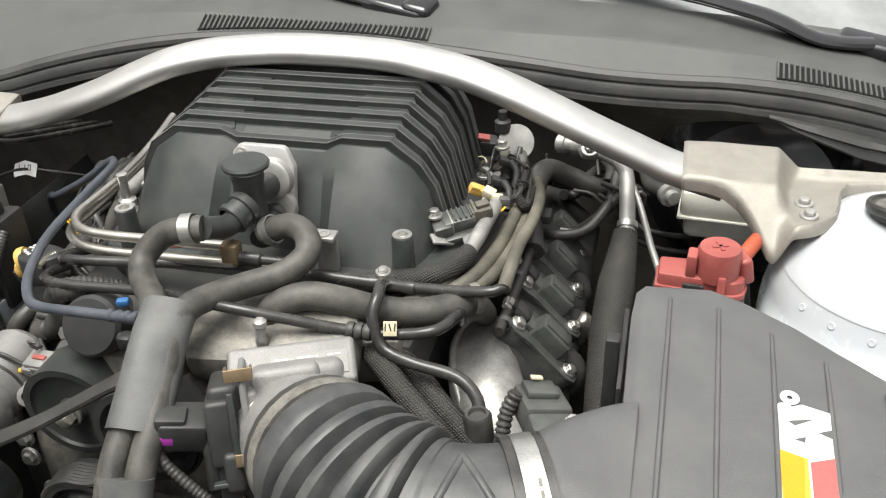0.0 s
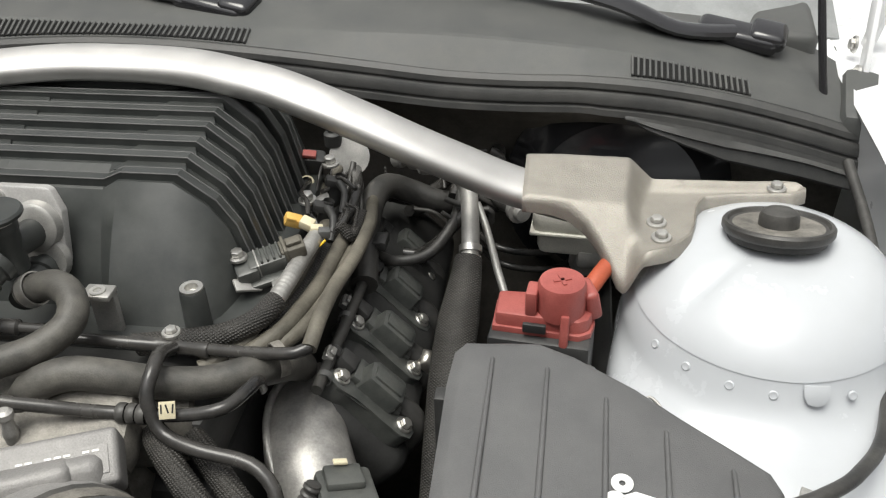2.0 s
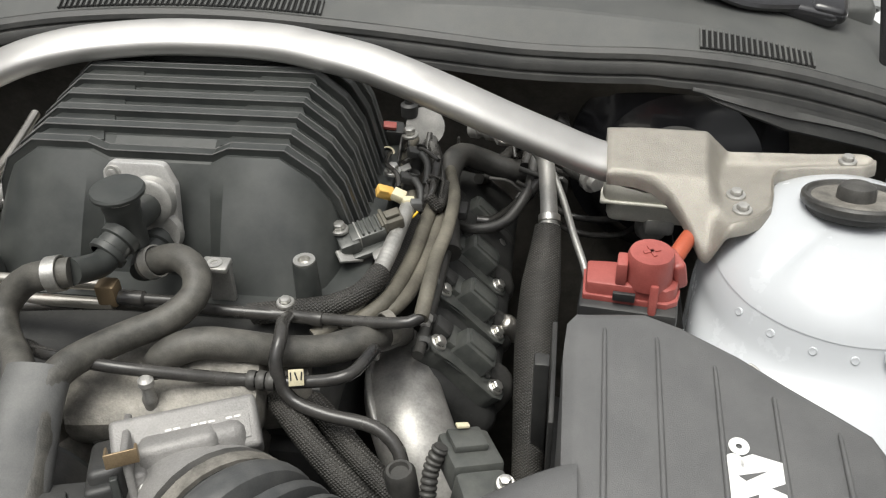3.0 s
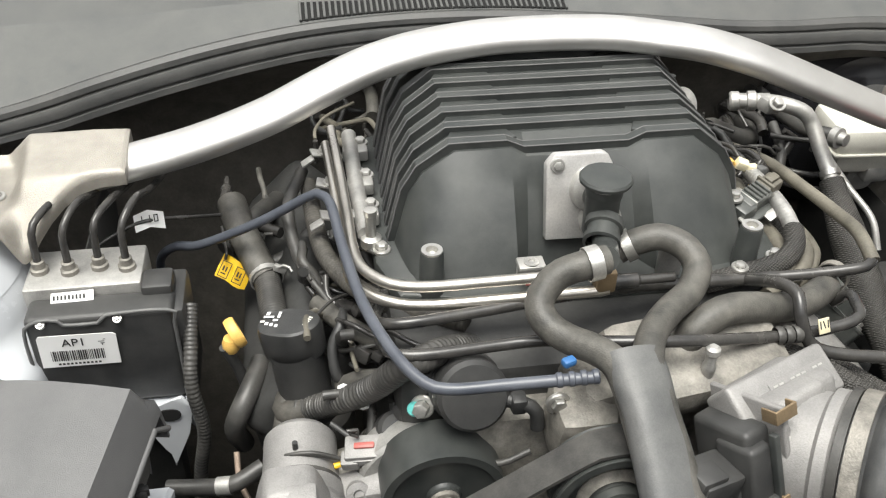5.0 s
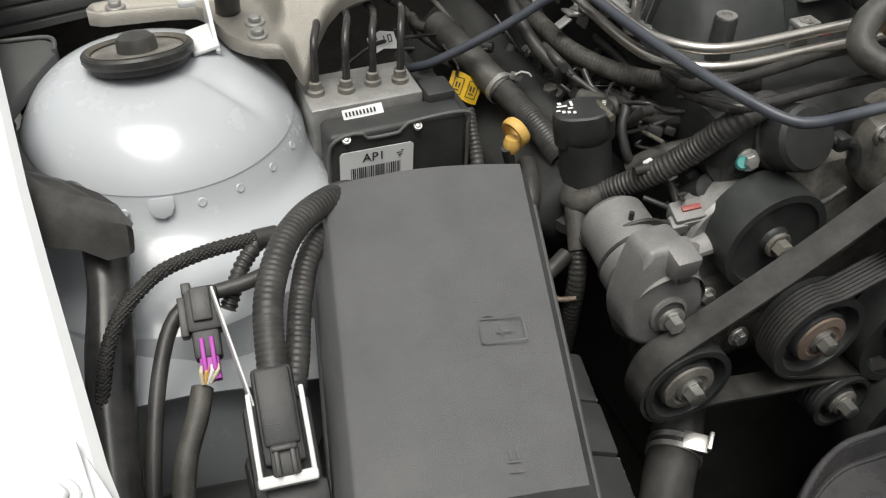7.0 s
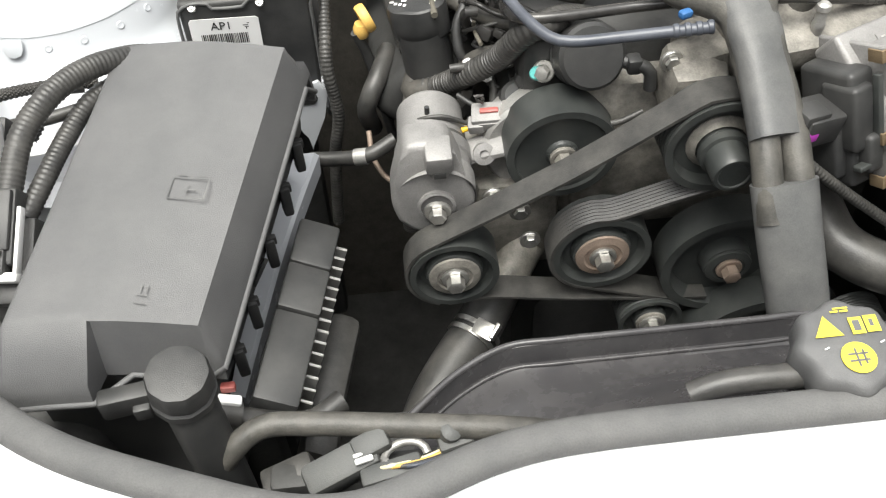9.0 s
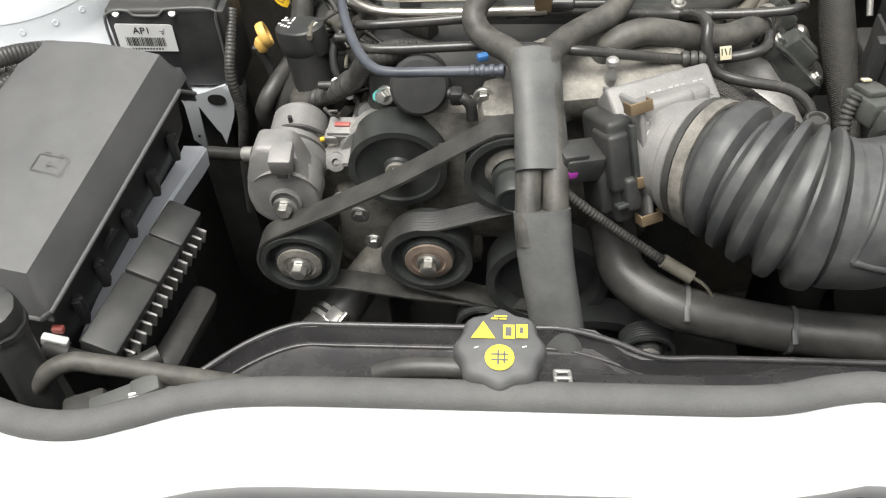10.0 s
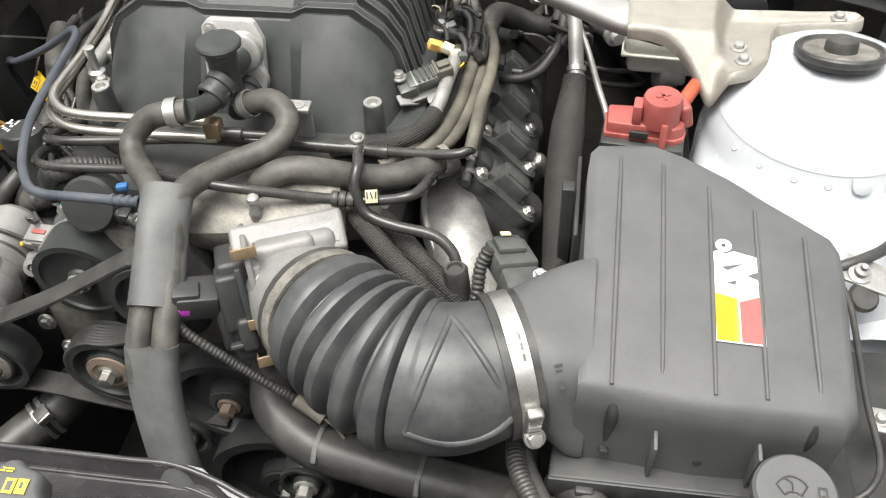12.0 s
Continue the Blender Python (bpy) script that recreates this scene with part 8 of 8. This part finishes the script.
part("outlet", join(sweep([(-0.155, -0.22, 0.685), (-0.17, -0.236, 0.668), (-0.19, -0.257, 0.652)], 0.0205, 18), box((-0.165, -0.215, 0.72), (0.08, 0.03, 0.1), 0.014)), "dirtycast", thermo, "dirty cast outlet")
part("front_hose", sweep([(-0.35, -0.16, 0.76), (-0.32, -0.165, 0.762), (-0.295, -0.17, 0.768), (-0.27, -0.16, 0.775)], 0.0072, 14), "rubber", thermo)
part("pale_band", band((-0.302, -0.169, 0.766), (1, -0.2, 0.2), 0.0073, 0.012, 0.0006), "casting", thermo)

# ---- front panel ----
shroud = thing("radiator_shroud", (0, -0.48, 0.8), "black plastic radiator shroud with raised lip", "radiator shroud")


def shroud_back(x):
    """Place of the rear lip."""
    if x < -0.2:
        k = min(1, (-0.2 - x) / 0.08)
        return -0.421 - 0.047 * k ** 1.6, 0.804 - 0.008 * k
    k = min(1, max(0, (x - 0.038) / 0.045))
    k = k * k * (3 - 2 * k)
    return -0.421 - 0.018 * k, 0.805 - 0.012 * k - 0.02 * max(0, x - 0.2)


rows = []
xs = [-0.28 + 0.0125 * i for i in range(53)]
for x in xs:
    y, z = shroud_back(x)
    f = min(-0.525, front_y(x) + 0.02)
    k = min(1, max(0, (x + 0.24) / 0.16))
    rows.append([(x, y + 0.004, z - 0.12), (x, y + 0.003, z - 0.004), (x, y, z), (x, y - 0.003, z - 0.001), (x, y - 0.0055, z - 0.019), (x, y - 0.008, z - 0.0215), (x, y - 0.011, z - 0.022), (x, y - 0.03, z - 0.019 + 0.006 * k), (x, f + 0.045, 0.788 + 0.055 * k), (x, f + 0.02, 0.792 + 0.085 * k), (x, f - 0.008, 0.794 + 0.1 * k), (x, f - 0.01, 0.7)])
part("panel", skin(rows, 0.002), "shroud", shroud)
part("lip", sweep([(x, shroud_back(x)[0] - 0.001, shroud_back(x)[1]) for x in xs[::3]], 0.0026, 8), "shroud", shroud)
part("ledge", sweep([(x, shroud_back(x)[0] - 0.0075, shroud_back(x)[1] - 0.0205) for x in xs[::3]], 0.0016, 8), "shroud", shroud)
part("support", join(box((0, -0.47, 0.5), (0.6, 0.05, 0.55), 0.01), box((0, -0.5, 0.2), (0.62, 0.07, 0.4), 0.01)), "dark", shroud, "black radiator core")
part("overflow_tube", sweep([(-0.115, -0.53, 0.893), (-0.1, -0.529, 0.899), (-0.08, -0.53, 0.903), (-0.045, -0.532, 0.905)], 0.0075, 12), "rubber", shroud)
part("clip", join(box((0.006, -0.532, 0.896), (0.003, 0.02, 0.003), 0.001, (-30, 0, 0)), box((0.016, -0.532, 0.896), (0.003, 0.02, 0.003), 0.001, (-30, 0, 0)), box((0.011, -0.524, 0.892), (0.012, 0.003, 0.003), 0.001), box((0.011, -0.533, 0.8975), (0.012, 0.003, 0.003), 0.001)), "casting", shroud, "white retaining clip")
pcap = thing("coolant_filler", (-0.031, -0.526, 0.9), "black coolant pressure cap with yellow warning symbols", "coolant filler")
part("cap", lathe([(0.026, 0.0), (0.0275, 0.002), (0.029, 0.006), (0.029, 0.02), (0.027, 0.024), (0.024, 0.026), (0, 0.0265)], (-0.031, -0.526, 0.902), (0, -0.1, 1), 64, wave=lambda a: 1 + 0.055 * math.cos(a * 8)), "lidgrey", pcap)
part("neck", lathe([(0.022, -0.05), (0.022, 0.003)], (-0.031, -0.526, 0.902), (0, -0.1, 1), 24), "plastic", pcap)
cmx = frame_of((-0.031, -0.5287, 0.929), (1, 0, 0), (0, 1, 0.1))
part("triangle", prism([(-0.019, 0.004), (-0.003, 0.004), (-0.011, 0.017)], 0.0003, 0, cmx), "yprint", pcap, "yellow warning triangle")
part("disc", lathe([(0.0095, 0), (0.0095, 0.0003), (0, 0.0003)], cmx @ Vector((0, -0.01, 0)), (0, -0.1, 1), 24), "yprint", pcap, "yellow disc symbol")
for stroke in ((0.002, 0.004, 0.0075, 0.0105), (0.0105, 0.0045, 0.0075, 0.0105), (-0.006, 0.0185, 0.0045, 0.0012), (-0.0005, 0.0185, 0.0045, 0.0012), (-0.004, 0.0205, 0.0085, 0.001)):
    bars(cmx @ Matrix.Translation((0, 0, 0.0003)), [stroke], "yprint", pcap, "yellow_symbol")
bars(cmx @ Matrix.Translation((0, 0, 0.0006)), [(-0.0055, -0.0085, 0.011, 0.0012), (-0.0055, -0.0125, 0.011, 0.0012), (-0.0015, -0.0155, 0.0012, 0.011), (0.0025, -0.0145, 0.0012, 0.009), (0.0035, 0.006, 0.004, 0.0065), (0.0128, 0.008, 0.0022, 0.0045)], "lidgrey", pcap)
bars(cmx @ pose(-0.0165, -0.004, 0.0006, 0, 0, 20), [(0, 0, 0.003, 0.0008)], "label", pcap)
bars(cmx @ pose(0.0145, -0.003, 0.0006, 0, 0, 20), [(0, 0, 0.003, 0.0008)], "label", pcap)

fs = thing("bonnet_seal", (0, -0.56, 0.9), "grey foam rubber bonnet seal along the front edge", "weatherstrip")
pts = [(x, front_y(x), 0.91 - 0.12 * max(0, abs(x) - 0.33)) for x in [-0.54 + 0.03 * i for i in range(37)]]
part("seal", sweep(pts, 0.0112, 16, 0.01, flat=(1.0, 0.8)), "seal", fs)
part("foot", sweep([(x, y - 0.006, z - 0.006) for x, y, z in pts], 0.004, 8, 0.01), "rubber", fs)

# ---- fender side: harnesses and plugs ----
lh = thing("fender_wiring_harness", (-0.56, -0.25, 0.86), "bundle of black taped and corrugated harness tubes", "wiring harness")
part("fat_tube", sweep([(-0.44, -0.15, 0.865), (-0.458, -0.165, 0.895), (-0.482, -0.188, 0.911), (-0.505, -0.21, 0.917), (-0.524, -0.235, 0.916), (-0.54, -0.268, 0.907), (-0.548, -0.305, 0.888)], 0.0094, 14, ridge=0.0005, pitch=0.0036), "rubber", lh)
part("second_tube", sweep([(-0.45, -0.16, 0.86), (-0.478, -0.19, 0.89), (-0.5, -0.215, 0.895), (-0.517, -0.25, 0.888), (-0.53, -0.29, 0.88), (-0.54, -0.315, 0.872)], 0.0078, 12, ridge=0.0005, pitch=0.0036), "rubber", lh)
part("taped_tube", sweep([(-0.505, -0.176, 0.882), (-0.529, -0.181, 0.887), (-0.571, -0.181, 0.884), (-0.605, -0.194, 0.882), (-0.634, -0.226, 0.872), (-0.65, -0.27, 0.84), (-0.652, -0.32, 0.8)], 0.0052, 12, ridge=0.0005, pitch=0.004), "braid", lh)
part("stub_tube", sweep([(-0.53, -0.182, 0.884), (-0.545, -0.196, 0.877), (-0.56, -0.216, 0.862)], 0.006, 12, ridge=0.0009, pitch=0.004), "rubber", lh)
part("tape_joint", sweep([(-0.516, -0.179, 0.884), (-0.532, -0.182, 0.8865)], 0.0072, 12), "rubber", lh)
part("loose_tube", sweep([(-0.515, -0.205, 0.88), (-0.543, -0.212, 0.878), (-0.574, -0.212, 0.874), (-0.595, -0.218, 0.866), (-0.612, -0.25, 0.85), (-0.628, -0.3, 0.82), (-0.64, -0.35, 0.78)], 0.0052, 12), "rubber", lh)
upper = [(-0.7, -0.04), (-0.683, -0.066), (-0.667, -0.092), (-0.645, -0.115), (-0.623, -0.138), (-0.61, -0.16), (-0.605, -0.184)]
lower = [(-0.71, -0.1), (-0.695, -0.125), (-0.678, -0.148), (-0.66, -0.164), (-0.642, -0.175), (-0.626, -0.184), (-0.612, -0.192)]
rows = []
for i, (p, q) in enumerate(zip(upper, lower)):
    rows.append([(p[0] + (q[0] - p[0]) * j / 7, p[1] + (q[1] - p[1]) * j / 7, 0.916 + 0.012 * math.sin(math.pi * (j + 0.6) / 8.2) - 0.016 * (j / 7) ** 2 + 0.0035 * math.sin(i * 2.3 + j * 1.7) * (0.35 + i / 6)) for j in range(8)])
part("bag", skin(rows, 0.005), "rubber", lh, "creased black harness bag")
part("bagged_harness", sweep([(-0.65, -0.1, 0.895), (-0.63, -0.135, 0.893), (-0.627, -0.154, 0.885), (-0.631, -0.19, 0.87), (-0.641, -0.24, 0.847), (-0.648, -0.3, 0.825), (-0.653, -0.34, 0.8)], 0.0135, 18, flat=(1.15, 0.85), radii=[1.1, 1.1, 0.95, 1.05, 1.0, 0.95, 0.9]), "lacquer", lh, "glossy black bagged harness")
pg = thing("harness_plug", (-0.58, -0.27, 0.85), "black harness plug with a purple lock", "connector", "harness plugs")
px = pose(-0.577, -0.234, 0.877, 30, 0, -6)
part("body", join(box(px @ Vector((0, 0.004, 0)), (0.022, 0.03, 0.018), 0.003, (30, 0, -6)), box(px @ Vector((0.0, -0.016, 0.0)), (0.017, 0.024, 0.014), 0.002, (30, 0, -6))), "plastic", pg)
part("catch", join(box(px @ Vector((-0.012, 0.0, 0.004)), (0.005, 0.026, 0.01), 0.001, (30, 0, -6)), box(px @ Vector((-0.008, 0.018, 0.006)), (0.006, 0.008, 0.006), 0.001, (30, 0, -6)), box(px @ Vector((0.0, 0.006, 0.0105)), (0.012, 0.022, 0.004), 0.001, (30, 0, -6))), "rubber", pg)
part("lock", join(box(px @ Vector((-0.003, -0.026, 0.006)), (0.003, 0.022, 0.006), 0.001, (30, 0, -6)), box(px @ Vector((0.003, -0.026, 0.006)), (0.003, 0.022, 0.006), 0.001, (30, 0, -6)), box(px @ Vector((0, -0.034, 0.002)), (0.012, 0.016, 0.008), 0.001, (30, 0, -6))), "purple", pg, "purple lock")
for k in range(4):
    part("wire", sweep([px @ Vector((-0.005 + 0.003 * k, -0.032, 0.004)), px @ Vector((-0.006 + 0.0035 * k, -0.037, 0.008)), px @ Vector((-0.006 + 0.0015 * k, -0.043, 0.003))], 0.0013, 6, 0.003), ("cream", "amber", "label", "cream")[k], pg)
part("tail", sweep([(-0.588, -0.268, 0.85), (-0.595, -0.284, 0.843), (-0.608, -0.305, 0.828), (-0.618, -0.335, 0.8), (-0.622, -0.37, 0.76)], 0.0072, 12), "hose", pg)
big = thing("harness_plug", (-0.555, -0.335, 0.84), "large black harness plug in a white lever frame", "connector", "harness plugs")
BR = (31, 0, -6)
bmx = pose(-0.552, -0.334, 0.872, *BR)
part("body", join(box(bmx @ Vector((0, 0.008, 0)), (0.024, 0.056, 0.02), 0.003, BR), box(bmx @ Vector((0, 0.012, 0.011)), (0.02, 0.044, 0.006), 0.002, BR), box(bmx @ Vector((0, -0.018, 0.008)), (0.016, 0.018, 0.012), 0.002, BR)), "plastic", big)
part("catch", join(box(bmx @ Vector((-0.0045, -0.02, 0.015)), (0.003, 0.014, 0.004), 0.0008, BR), box(bmx @ Vector((0.0045, -0.02, 0.015)), (0.003, 0.014, 0.004), 0.0008, BR), box(bmx @ Vector((0, -0.012, 0.0155)), (0.014, 0.003, 0.004), 0.0008, BR)), "rubber", big)
part("lever", join(box(bmx @ Vector((-0.015, -0.003, 0.007)), (0.003, 0.05, 0.008), 0.001, BR), box(bmx @ Vector((0.015, -0.003, 0.007)), (0.003, 0.05, 0.008), 0.001, BR), box(bmx @ Vector((0, -0.0285, 0.006)), (0.034, 0.007, 0.011), 0.002, BR)), "label", big, "white locking lever")
part("base", join(box(bmx @ Vector((0, -0.012, -0.016)), (0.04, 0.06, 0.022), 0.004, BR), box(bmx @ Vector((0.004, -0.038, -0.01)), (0.036, 0.016, 0.014), 0.003, BR)), "plastic", big)
part("mount_edge", box((-0.5655, -0.268, 0.876), (0.0014, 0.085, 0.016), 0.0004, (24, 0, 5)), "label", big, "white steel edge of its mount")
part("stalk", box((-0.555, -0.335, 0.6), (0.04, 0.05, 0.46), 0.006), "dark", big)
fbk = thing("fender_bracket", (-0.66, -0.4, 0.935), "white painted fender bracket with a painted bolt", "bracket")
part("plate", join(box((-0.664, -0.4, 0.9395), (0.04, 0.07, 0.004), 0.0015, (4, 0, 8)), prism([(-0.646, -0.37), (-0.636, -0.4), (-0.642, -0.44), (-0.66, -0.44), (-0.66, -0.37)], 0.004, 0.0015, Matrix.Translation((0, 0, 0.935)))), "white", fbk)
part("bolt", bolt((-0.66, -0.393, 0.942), (0, -0.1, 1), 0.006, 0.006, 1.8), "white", fbk, "white painted bolt")
tube_l = thing("fender_drain_tube", (-0.66, 0.0, 0.88), "dark rubber drain tube between tower and fender", "tube")
part("tube", sweep([(-0.685, 0.05, 0.9), (-0.684, 0.0, 0.898), (-0.675, -0.05, 0.893), (-0.66, -0.09, 0.885), (-0.645, -0.12, 0.87)], 0.0075, 12), "rubber", tube_l)
part("clip", band((-0.684, 0.0, 0.898), (0.1, 1, 0), 0.0076, 0.007, 0.001), "plastic", tube_l, "black clip")
closing = thing("closing_panel", (-0.66, 0.07, 0.9), "dark grey plastic closing panel behind the strut tower", "panel")
part("panel", prism([(-0.7, 0.105), (-0.645, 0.1), (-0.636, 0.09), (-0.637, 0.07), (-0.66, 0.03), (-0.682, -0.02), (-0.7, -0.03)], 0.012, 0.004, pose(0, 0, 0.905, 0, 0, 0)), "cowl", closing)
part("rim", sweep([(-0.7, 0.104, 0.918), (-0.648, 0.0995, 0.918), (-0.6375, 0.0905, 0.918), (-0.638, 0.072, 0.918)], 0.002, 8, 0.004), "cowl", closing)
part("stay", box((-0.66, 0.07, 0.87), (0.03, 0.05, 0.075), 0.004), "dark", closing)
